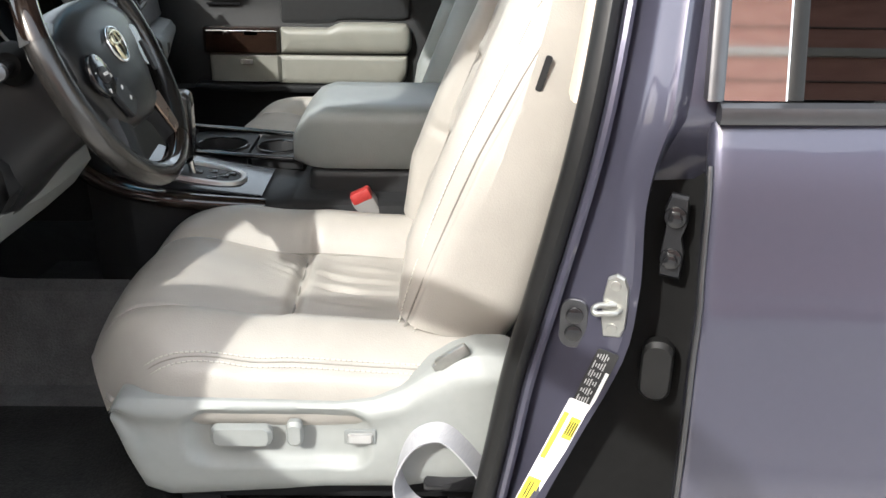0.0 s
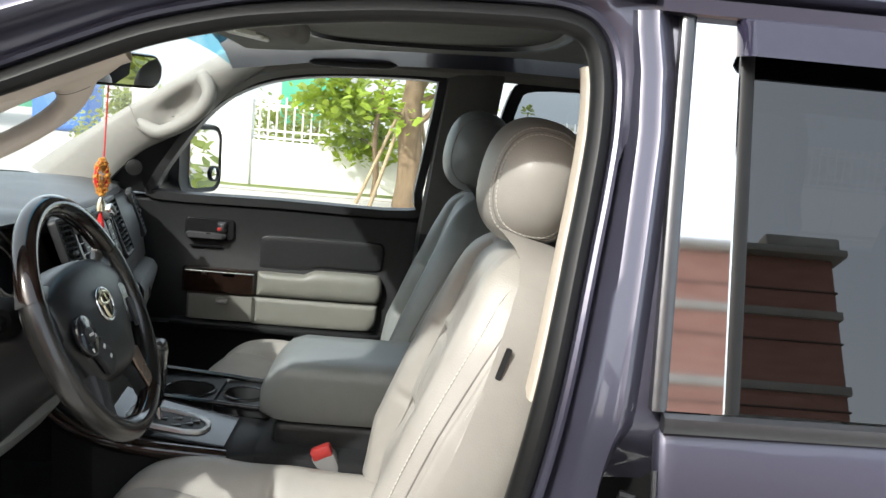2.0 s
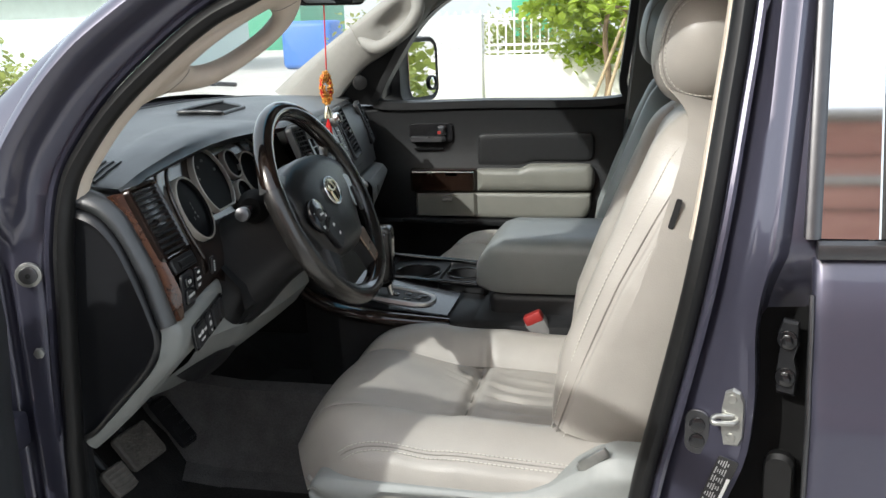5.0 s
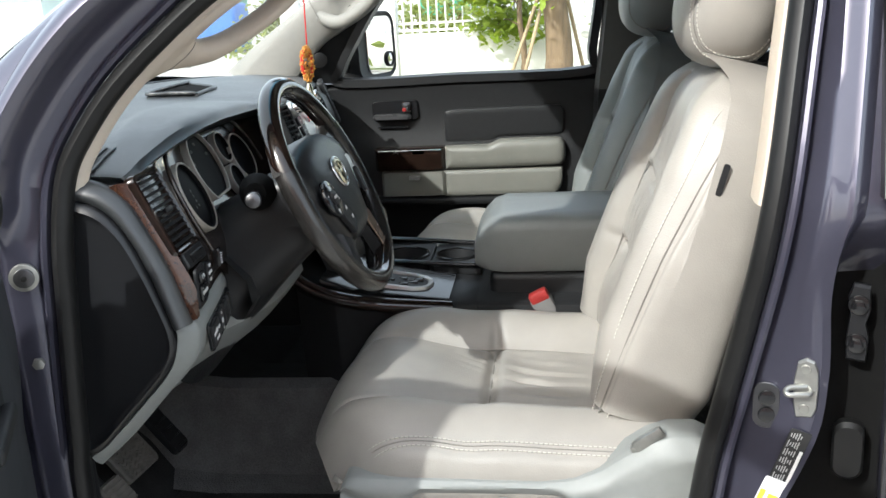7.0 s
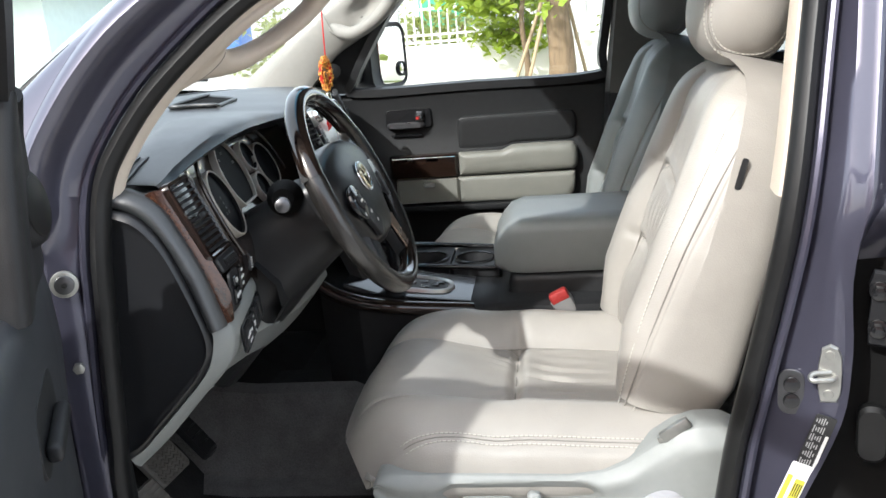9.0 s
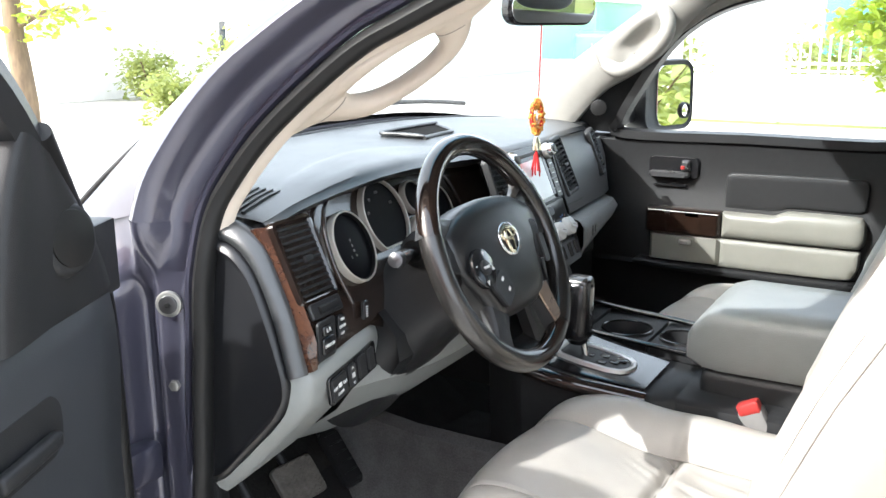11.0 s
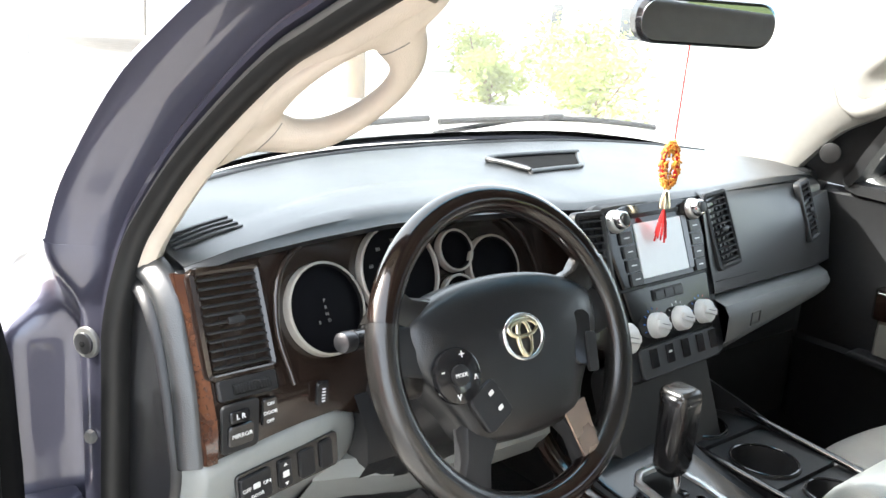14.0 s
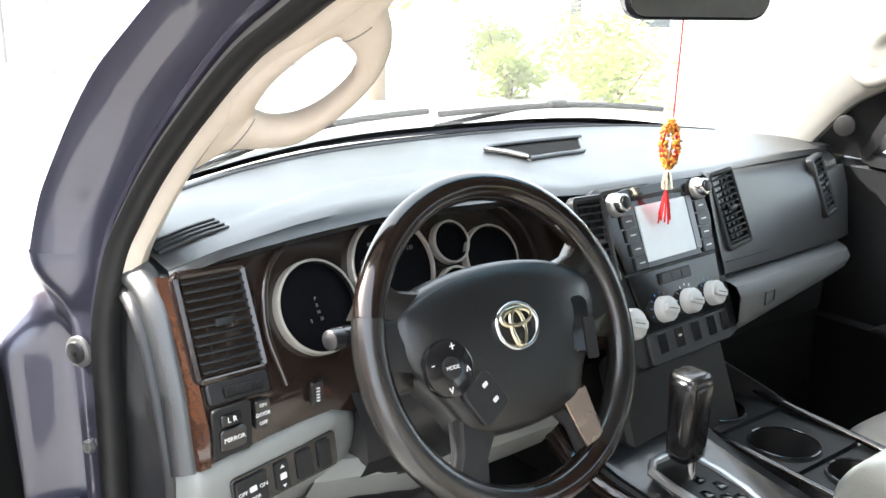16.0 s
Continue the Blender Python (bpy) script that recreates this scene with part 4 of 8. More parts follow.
part("door_outer", grid("door_outer", [[(x, y, z) for x in np.linspace(-0.88, 0.02, 5)] for y, z in ((2.66, 1.345), (2.68, 1.3), (2.70, 1.1), (2.68, 0.8), (2.64, 0.5))]), PAINT, pdoor)
# dark sail panel with its small speaker
part("sail_panel", grid("sail_panel", [[(-0.90, 2.56, 1.36), (-0.77, 2.60, 1.345)], [(-0.88, 2.54, 1.42), (-0.765, 2.585, 1.40)], [(-0.80, 2.52, 1.51), (-0.70, 2.565, 1.50)], [(-0.70, 2.50, 1.585), (-0.63, 2.54, 1.60)]]), BLACK_PLASTIC, pdoor, "black corner panel of the mirror")
part("tweeter", disc("tweeter", facing((-0.815, 2.535, 1.425), (0.25, -1, 0.05)), 0.024, 0.005, 24, 0.003), RUBBER, pdoor, "round tweeter grille")

# wing mirror outside the passenger's window
wm = thing("wing_mirror", (-0.75, 2.68, 1.36), "black wing mirror with a small round blind-spot mirror", "mirror")
part("arm", tube("arm", [(-0.82, 2.60, 1.385), (-0.79, 2.70, 1.395), (-0.77, 2.78, 1.41)], 0.035), BLACK_PLASTIC, wm)
m = facing((-0.688, 2.80, 1.448), (0.925, -0.375, 0.02))
rows = [[m @ Vector((p[0] * k - 0.02 * (1 - k), p[1] * k, d)) for p in rounded(0.232, 0.215, 0.045)] for k, d in ((0.93, 0.002), (0.99, 0.009), (1.02, 0.004), (1.04, -0.03), (1.0, -0.075), (0.86, -0.115), (0.6, -0.14), (0.2, -0.15))]
part("housing", grid("housing", rows, False, True, True, 50), BLACK_PLASTIC, wm, "dark mirror housing")
part("mirror_face", plate("mirror_face", rounded(0.160, 0.190, 0.036), 0.006, m @ pose(0.024, 0, 0), 0.002), MIRROR, wm, "large mirror glass")
part("spot_mirror_rim", disc("spot_mirror_rim", m @ pose(0.076, -0.05, 0.006), 0.026, 0.008, 28, 0.002, inner=0.021), RUBBER, wm)
part("spot_mirror", disc("spot_mirror", m @ pose(0.076, -0.05, 0.006), 0.021, 0.004, 24, 0.002), MIRROR, wm, "round blind-spot mirror")

# rear half of the far side: door lining and window
rdoor = thing("far_rear_door", (0.8, 2.6, 0.55), "closed far rear door with a clear window", "car door")
part("lining", span("lining", (0.2, 2.56, 0.55), (1.58, 2.64, 1.36), 0.02), DASH_PLASTIC, rdoor)
rw = smooth_path([(x, far_y(z), z) for x, z in ((0.25, 1.37), (0.7, 1.375), (1.15, 1.38), (1.16, 1.5), (1.12, 1.72), (1.0, 1.765), (0.6, 1.772), (0.33, 1.765), (0.27, 1.71), (0.25, 1.55))], 4, True)
part("window_frame", sweep("window_frame", rw, [(-0.018, -0.02), (0.018, -0.02), (0.018, 0.02), (-0.018, 0.02)], (0, 1, 0), True), BLACK_PLASTIC, rdoor)
part("window_pane", mesh_from("window_pane", [p + (0, 0.01, 0) for p in rw], [tuple(range(len(rw)))]), TINTED, rdoor, "lightly tinted rear side window")
part("far_roof_rail", sweep("far_roof_rail", smooth_path([(-0.62, 2.50, 1.66), (-0.45, 2.475, 1.755), (-0.2, 2.465, 1.795), (0.3, 2.46, 1.81), (1.5, 2.46, 1.80)], 5), [(-0.045, 0.0), (-0.03, -0.012), (0.03, -0.012), (0.05, 0.01), (0.03, 0.05), (-0.045, 0.05)], (0, 1, 0)), HEADLINER, truck, "grey trim along the far roof edge")
# back window surround
part("back_frame", sweep("back_frame", smooth_path([(1.56, 1.1, 1.36), (1.56, 2.38, 1.36), (1.48, 2.33, 1.78), (1.48, 1.15, 1.78)], 3, True), [(-0.04, -0.03), (0.04, -0.03), (0.04, 0.03), (-0.04, 0.03)], (1, 0, 0), True), BLACK_PLASTIC, truck)


part("back_pane", grid("back_pane", [[(1.565, y, 1.37) for y in (1.12, 1.74, 2.36)], [(1.485, y, 1.77) for y in (1.16, 1.74, 2.32)]]), TINTED, truck, "tinted back window")


# ---- front seats ----
def seat(name, label, flip):
    """A leather seat: cushion, backrest and head restraint with their seams, on a grey plastic base. Built for the driver's side; flip puts it on the other."""
    st = thing(name, far((-0.2, 1.255, 0.6)) if flip else (-0.2, 1.255, 0.6), label, "car seat", "front seats")
    C = 1.28

    def put(me):
        if flip:
            me.transform(Matrix.Translation((0, 2 * MID, 0)) @ Matrix.Diagonal((1, -1, 1, 1)))
            me.flip_normals()
        return me

    # cushion: cross sections from nose to crease
    def plan(s):
        """How far the front edge curves back towards the sides."""
        return -0.028 * (1 - s * s) + (0.085 if s < 0 else 0.06) * abs(s) ** 2.6

    def edge_drop(s):
        """How the bolsters roll over towards their outer seams."""
        return 0.040 * (max(0.0, abs(s) - 0.64) / 0.30) ** 2

    def cushion_top(x, s):
        """Height of the cushion at x; s runs from -1 (outside) to 1 (inside)."""
        e = abs(s)
        b = 0.5 + 0.5 * math.tanh((e - 0.55) / 0.085)
        z = 0.912 + b * (0.066 if s > 0 else 0.056) * lerp([(-0.5, 0.45), (-0.35, 0.9), (-0.2, 1.0), (0.0, 0.8)], x)
        z += 0.036 * math.exp(-((x + 0.42) / 0.10) ** 2) * (1 - 0.35 * b)
        z += 0.010 * math.exp(-((x + 0.33) / 0.07) ** 2) * math.exp(-(s / 0.34) ** 2)
        z -= 0.012 * max(0, (x + 0.12) / 0.12) * (1 - b)
        groove = math.exp(-((x + 0.232) / 0.009) ** 2)
        z -= 0.015 * groove * (1 - b) * (1 + 0.15 * math.sin(31 * s))
        z += 0.004 * math.exp(-((x + 0.205) / 0.016) ** 2) * (1 - b)
        z -= 0.013 * math.exp(-((e - 0.485) / 0.022) ** 2) * min(1.0, max(0.0, (x + 0.51) / 0.05))
        z -= 0.07 * max(0.0, (-0.44 - x) / 0.085) ** 2.4
        # creases that fan out behind the cross seam, and short ones in front of it
        fan = s + 0.55 * (x + 0.10) * (0.6 + s) + 0.02 * math.sin(38 * x)
        here = max(0.0, 1 - b * 1.6) * math.exp(-((x + 0.145) / 0.055) ** 2) * math.exp(-((s - 0.05) / 0.26) ** 2)
        z += here * 0.0052 * (math.sin(46 * fan) + 0.5 * math.sin(83 * fan + 1.3)) * (0.7 + 0.3 * math.sin(70 * x + 9 * s))
        z += 0.0016 * math.sin(75 * (s + 2.2 * x)) * math.exp(-((x + 0.262) / 0.028) ** 2) * math.exp(-((s - 0.30) / 0.14) ** 2)
        z += 0.0012 * math.sin(60 * (s - 1.6 * x)) * math.exp(-((x + 0.26) / 0.03) ** 2) * math.exp(-((s + 0.28) / 0.12) ** 2)
        # slack of the worn hide
        z += 0.0016 * noise.noise(Vector((x * 16, s * 5, 3.7)))
        return z
    rows = []
    xs = [-0.525, -0.521, -0.515, -0.505] + list(np.linspace(-0.495, -0.26, 24)) + list(np.linspace(-0.254, -0.206, 17)) + list(np.linspace(-0.198, 0.04, 34))
    for x in xs:
        f = max(0.0, (-0.42 - x) / 0.105)
        w = 0.30 - 0.035 * f ** 3
        sec = []
        base = 0.82 + 0.03 * f ** 3
        for s, z in ((-0.93, base), (-0.985, base + 0.02)):
            sec.append((x, C + s * w, z))
        zt = cushion_top(x, -0.9)
        zt -= edge_drop(0.94)
        for k in (0.15, 0.35, 0.6, 0.8, 0.93):
            sec.append((x, C - w * (1.0 + 0.022 * math.sin(math.pi * (0.25 + 0.7 * k)) - 0.045 * k ** 6), base + 0.02 + (zt - base - 0.02) * k))
        for s in np.linspace(-0.95, 0.95, 115):
            sec.append((x, C + s * w, cushion_top(x, s) - edge_drop(s)))
        zt = cushion_top(x, 0.9) - edge_drop(0.94)
        for k in (0.93, 0.8, 0.6, 0.35, 0.15):
            sec.append((x, C + w * (1.02 - 0.05 * k ** 4), base + 0.02 + (zt - base - 0.02) * k))
        for s, z in ((0.985, base + 0.02), (0.93, base)):
            sec.append((x, C + s * w, z))
        rows.append([(px + plan((py - C) / 0.30) * min(1, max(0, (-0.22 - px) / 0.24)), py, pz) for px, py, pz in sec])
    cushion = part("cushion", put(grid("cushion", rows, False, True, True, 75)), LEATHER, st, "creased grey-beige leather cushion")

    def seam(nm, pts, off=0.0, r=0.0014, mat=SEAM, parent=cushion):
        part(nm, put(tube(nm, smooth_path(pts, 3), r, sides=6)), mat, parent)

    def stitches(nm, pts, parent, step=0.0075, length=0.005, r=0.0013):
        """A row of short raised stitches along a line, as one piece of thread."""
        path = smooth_path(pts, 8)
        d = np.concatenate(([0], np.cumsum(np.linalg.norm(np.diff(path, axis=0), axis=1))))
        verts, faces = [], []
        for a in np.arange(0.002, d[-1] - length, step):
            p = [np.array([np.interp(q, d, path[:, i]) for i in range(3)]) for q in (a, a + length)]
            t = p[1] - p[0]
            t /= np.linalg.norm(t)
            n = np.cross(t, (0.31, 0.5, 0.81))
            n /= np.linalg.norm(n)
            b = np.cross(t, n)
            k = len(verts)
            for q in p:
                verts += [q + n * r, q + b * r, q - n * r, q - b * r]
            faces += [(k + i, k + (i + 1) % 4, k + 4 + (i + 1) % 4, k + 4 + i) for i in range(4)] + [(k + 3, k + 2, k + 1, k), (k + 4, k + 5, k + 6, k + 7)]
        part(nm, put(mesh_from(nm, verts, faces)), STITCH, parent, "pale stitching")

    def on_top(x, s, up=0.0005):
        f = max(0.0, (-0.42 - x) / 0.105)
        return (x + plan(s) * min(1, max(0, (-0.22 - x) / 0.24)), C + s * (0.30 - 0.035 * f ** 3), cushion_top(x, s) - edge_drop(s) + up)
    seam("seam_cross", [on_top(-0.232, s, 0.0) for s in np.linspace(-0.44, 0.44, 9)])
    for sd in (-1, 1):
        seam("seam_side", [on_top(x, sd * 0.485, 0.001) for x in (-0.50, -0.48, -0.45, -0.40, -0.34, -0.27, -0.2, -0.1, 0.0)])
        seam("seam_outer", [on_top(x, sd * 0.93) for x in (-0.50, -0.48, -0.45, -0.40, -0.34, -0.27, -0.2, -0.1, 0.0)], r=0.0012)
    for s in (-0.915, -0.95):
        stitches("stitching", [(-0.43, C - 0.285, 0.88)] + [on_top(x, s, 0.0012) for x in (-0.50, -0.48, -0.45, -0.40, -0.34, -0.27, -0.2, -0.1, 0.0)], cushion)

    # backrest: sections from the crease to the shoulders, along its leaning axis
    C = 1.315
    AX = Vector((0.28, 0, 1)).normalized()
    FWD = Vector((-1, 0, 0.28)).normalized()
    O = Vector((-0.02, C, 0.915))

    def half(v):
        return lerp([(0, 0.262), (0.12, 0.275), (0.3, 0.268), (0.45, 0.25), (0.50, 0.238), (0.54, 0.218), (0.572, 0.185), (0.59, 0.145), (0.60, 0.10)], v)

    def bolster(v):
        """Where the seam between the middle panel and the bolster runs."""
        return lerp([(0, 0.58), (0.2, 0.57), (0.35, 0.60), (0.5, 0.52), (0.6, 0.40)], v)

    def face(v, s):
        """How far the backrest's face stands forward at the height v along it."""
        e = abs(s)
        q0 = bolster(v)
        b = 0.5 + 0.5 * math.tanh((e - q0 - 0.02) / 0.075)
        d = 0.008 + 0.056 * b * lerp([(0, 0.7), (0.15, 1.1), (0.3, 0.85), (0.45, 0.5), (0.58, 0.15)], v)
        d += 0.020 * math.exp(-((v - 0.11) / 0.07) ** 2) * (1 - b)
        d += 0.010 * math.exp(-((v - 0.275) / 0.05) ** 2) * (1 - b)
        for vv in (0.20, 0.35):
            u = v - vv - 0.03 * s
            d -= 0.015 * math.exp(-(u / 0.009) ** 2) * (1 - b)
            d += 0.004 * math.exp(-((u - 0.02) / 0.012) ** 2) * (1 - b)
        d -= 0.012 * math.exp(-((e - q0) / 0.026) ** 2) * (v < 0.56)
        edge = lerp([(0, 0.045), (0.15, 0.035), (0.3, 0.015), (0.42, -0.01), (0.52, -0.04), (0.58, -0.06)], v)
        q = max(0.0, (e - 0.76) / 0.19)
        d = d + (edge - d) * min(1.0, q ** 2.2)
        d -= 0.06 * max(0, (v - 0.50) / 0.10) ** 2.4
        # upright creases in the middle panel between the two cross seams
        here = max(0.0, 1 - b * 1.5) * math.exp(-((v - 0.275) / 0.045) ** 2)
        d += 0.0030 * here * (math.sin(52 * s + 9 * v + 2 * math.sin(30 * v)) + 0.5 * math.sin(97 * s - 6 * v)) * (0.4 + 0.6 * (s < 0))
        d += 0.0016 * noise.noise(Vector((v * 15, s * 5, 8.1)))
        return d
    knots = [0.04, 0.044, 0.055, 0.09, 0.13, 0.16, 0.175, 0.185, 0.192, 0.2, 0.208, 0.216, 0.226, 0.25, 0.28, 0.31, 0.325, 0.335, 0.342, 0.35, 0.358, 0.366, 0.376, 0.40, 0.43, 0.46, 0.49, 0.515, 0.54, 0.56, 0.575, 0.587, 0.596, 0.60]
    vs = [v for p, q in zip(knots, knots[1:]) for v in np.linspace(p, q, 1 + max(1, round((q - p) / 0.0055)))[:-1]] + [knots[-1]]
    rows = []
    for v in vs:
        w = half(v)
        back = -lerp([(0, 0.10), (0.1, 0.13), (0.4, 0.13), (0.53, 0.125), (0.57, 0.105), (0.60, 0.05)], v)
        sec = []
        for s, d in ((-0.80, back), (-0.93, back + 0.012), (-0.985, back + 0.035), (-1.0, back + 0.07), (-1.0, -0.02), (-0.995, face(v, -0.95) - 0.028), (-0.975, face(v, -0.95) - 0.012)):
            sec.append((s, d))
        for s in np.linspace(-0.95, 0.95, 125):
            sec.append((s, face(v, s) - 0.008 * (max(0, abs(s) - 0.85) / 0.1) ** 2))
        for s, d in ((0.975, face(v, 0.95) - 0.012), (0.995, face(v, 0.95) - 0.028), (1.0, -0.02), (1.0, back + 0.07), (0.985, back + 0.035), (0.93, back + 0.012), (0.80, back)):
            sec.append((s, d))
        lo = smooth_path([(s, d, 0) for s, d in sec[:8]], 4)
        hi = smooth_path([(s, d, 0) for s, d in sec[-8:]], 4)
        sec = [(p[0], p[1]) for p in lo] + sec[8:-8] + [(p[0], p[1]) for p in hi]
        rows.append([O + AX * v + FWD * d + Vector((0, s * w, 0)) for s, d in sec])
    # same hide on both seats; the passenger's gets its shade from a darker colour
    backrest = part("backrest", put(grid("backrest", rows, False, True, True, 75)), LEATHER_DARK if flip else LEATHER, st, "leather backrest with stitched bolsters, darkened for shade" if flip else "grey-beige leather backrest with stitched bolsters")

    def on_face(v, s, up=0.0008):
        return O + AX * v + FWD * (face(v, s) - 0.008 * (max(0, abs(s) - 0.85) / 0.1) ** 2 + up) + Vector((0, s * half(v), 0))
    for vv in (0.20, 0.35):
        seam("seam_cross", [on_face(vv + 0.03 * s, s, 0) for s in np.linspace(-0.58, 0.58, 9)], parent=backrest)
    vv = [0.02, 0.1, 0.2, 0.3, 0.4, 0.46, 0.51, 0.55]
    for sd in (-1, 1):
        seam("seam_bolster", [on_face(v, sd * bolster(v)) for v in vv], parent=backrest)
        seam("seam_edge", [on_face(v, sd * 0.94) for v in vv], r=0.0013, parent=backrest)
    for s in (-0.90, -0.985):
        stitches("stitching", [on_face(v, max(s, -0.95), 0.0015) + Vector((0, min(0, s + 0.95) * 0.2, 0)) - FWD * (0.012 if s < -0.95 else 0) for v in vv], backrest)
    tag = facing(on_face(0.445, -0.95, 0.0) + Vector((0.006, -0.016, -0.01)), (-0.1, -1, 0), AX)
    part("side_tag", put(plate("side_tag", rounded(0.009, 0.048, 0.003), 0.003, tag, 0.001)), BLACK_PLASTIC, backrest, "small dark fabric tag in the seam")

    # head restraint on two posts
    top = O + AX * 0.680 + FWD * (0.012 if flip else -0.014)
    # the passenger's head restraint is darkened for shade like its backrest
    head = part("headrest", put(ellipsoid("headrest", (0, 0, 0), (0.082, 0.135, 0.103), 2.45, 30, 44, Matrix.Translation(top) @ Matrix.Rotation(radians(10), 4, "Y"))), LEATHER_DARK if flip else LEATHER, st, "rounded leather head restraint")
    rt = Matrix.Translation(top) @ Matrix.Rotation(radians(10), 4, "Y")

    def rim(y, grow):
        k = (1 - (abs(y) / 0.135) ** 2.45) ** (1 / 2.45)
        out = []
        for a in np.linspace(0, 2 * math.pi, 33)[:-1]:
            c, s_ = math.cos(a), math.sin(a)
            q = (abs(c) ** 2.45 + abs(s_) ** 2.45) ** (-1 / 2.45)
            out.append(rt @ Vector((0.082 * k * q * c * grow, y, 0.103 * k * q * s_ * grow)))
        return out
    for y in (-0.095, 0.095):
        part("seam_head", put(tube("seam_head", rim(y, 1.0), 0.0015, True, 6)), SEAM, head)
    for y in (-0.086, -0.102):
        stitches("stitching", rim(y, 1.006), head)
    for dy in (-0.06, 0.06):
        part("post", put(tube("post", [top + Vector((0.0, dy, -0.06)), O + AX * 0.56 + FWD * -0.05 + Vector((0, dy, 0))], 0.006)), CHROME, st)

    # plastic base with its side cover
    cover_top = [(-0.455, 0.868), (-0.450, 0.880), (-0.440, 0.888), (-0.42, 0.892), (-0.30, 0.890), (-0.14, 0.886), (-0.09, 0.892), (-0.05, 0.908), (-0.02, 0.930), (0.02, 0.957), (0.05, 0.968), (0.09, 0.968), (0.115, 0.955), (0.132, 0.92)]
    cover_low = [(-0.455, 0.85), (-0.45, 0.835), (-0.435, 0.79), (-0.415, 0.745), (-0.38, 0.732), (-0.22, 0.742), (-0.04, 0.757), (0.08, 0.782), (0.11, 0.81), (0.132, 0.87)]

    def cover_out(x, z, t):
        """How far the moulded side cover stands out: a lip along its top, a swept crease, a domed rear and the switches' recess."""
        d = 0.010 * (1 - (2 * t - 1) ** 6) + 0.006 * math.exp(-((t - 0.88) / 0.09) ** 2)
        d -= 0.007 * math.exp(-((t - 0.66) / 0.16) ** 2) * max(0.0, min(1.0, (-0.02 - x) / 0.08))
        sweep_z = lerp([(-0.47, 0.86), (-0.2, 0.862), (-0.10, 0.866), (-0.03, 0.895), (0.02, 0.925), (0.06, 0.945), (0.14, 0.95)], x)
        d += 0.010 * (0.5 + 0.5 * math.tanh((sweep_z - z) / 0.012)) * max(0.0, min(1.0, (x + 0.16) / 0.10))
        d += 0.008 * math.exp(-((x - 0.06) / 0.07) ** 2)
        if not flip:
            r = max(0.0, abs(x + 0.222) - 0.098) ** 2 + max(0.0, abs(z - 0.832) - 0.016) ** 2
            d -= 0.018 * max(0.0, 1 - (math.sqrt(r) / 0.032) ** 3)
        d -= 0.016 * max(0.0, (-0.40 - x) / 0.06) ** 2
        return d
    rows = []
    for x in np.linspace(-0.455, 0.132, 90):
        lo, hi = lerp(cover_low, x), lerp(cover_top, x)
        col = [(x, 1.02, lo), (x, 0.985, lo)]
        for t in [0.0, 0.012, 0.03, 0.06] + list(np.linspace(0.1, 0.9, 34)) + [0.93, 0.955, 0.975, 0.99, 1.0]:
            z = lo + (hi - lo) * t
            col.append((x, 0.970 - cover_out(x, z, t), z))
        rows.append(col + [(x, 0.985, hi), (x, 1.02, hi)])
    cover = part("side_cover", put(grid("side_cover", rows, False, True, True, 60)), GREY_PLASTIC, st, "light grey plastic side cover with power switches")
    part("base_frame", put(span("base_frame", (-0.40, 1.02, 0.68), (0.10, 1.49, 0.82), 0.02)), BLACK_PLASTIC, st)
    for x in (-0.36, 0.05):
        for y in (1.06, 1.45):
            part("rail_foot", put(span("rail_foot", (x - 0.03, y - 0.02, 0.60), (x + 0.03, y + 0.02, 0.70), 0.006)), BLACK_PLASTIC, st)
    if not flip:
        part("seat_switch", plate("seat_switch", rounded(0.085, 0.03, 0.01), 0.014, facing((-0.272, 0.968, 0.838), (0, -1, 0)), 0.005), GREY_PLASTIC, cover, "long grey power seat switch")
        part("recline_switch", plate("recline_switch", rounded(0.022, 0.04, 0.009), 0.014, facing((-0.198, 0.968, 0.842), (0, -1, 0)), 0.005), GREY_PLASTIC, cover, "upright grey recline switch")
        lum = part("lumbar_bezel", plate("lumbar_bezel", rounded(0.044, 0.024, 0.004), 0.003, facing((-0.107, 0.957, 0.84), (0, -1, 0)), 0.001), LEATHER_DARK, cover)
        part("lumbar_switch", plate("lumbar_switch", rounded(0.034, 0.014, 0.003), 0.006, facing((-0.107, 0.955, 0.84), (0, -1, 0)), 0.002), SATIN, cover, "pale lumbar switch")
        part("recline_bracket", block("recline_bracket", (0.05, 0.012, 0.018), pose(0.018, 0.966, 0.962, 0, -35, 0), 0.004), ZINC, st, "bare metal recliner bracket")
        part("bracket_pin", block("bracket_pin", (0.012, 0.010, 0.011), pose(-0.002, 0.966, 0.947, 0, -20, 0), 0.003), ZINC, st)
    # buckle on its stalk beside the cushion
    bk = part("buckle_stalk", put(block("buckle_stalk", (0.050, 0.034, 0.19), pose(-0.105, 1.585, 0.888, 0, -26, 0), 0.010)), BUCKLE_GREY, st, "seat belt buckle")
    part("buckle_button", put(block("buckle_button", (0.042, 0.028, 0.026), pose(-0.1455, 1.5815, 0.974, 0, -26, 0), 0.006)), RED, bk, "red release button")
    return st


seat("driver_seat", "grey-beige leather driver's seat with creased cushion and power switches", False)
seat("passenger_seat", "leather passenger seat with a round head restraint, its upper part darkened for shade", True)

# slack seat belt that lies in a loop beside the driver's seat
belt = thing("seat_belt", (0.02, 0.94, 0.62), "grey seat belt webbing hanging in a loose loop", "seat belt")
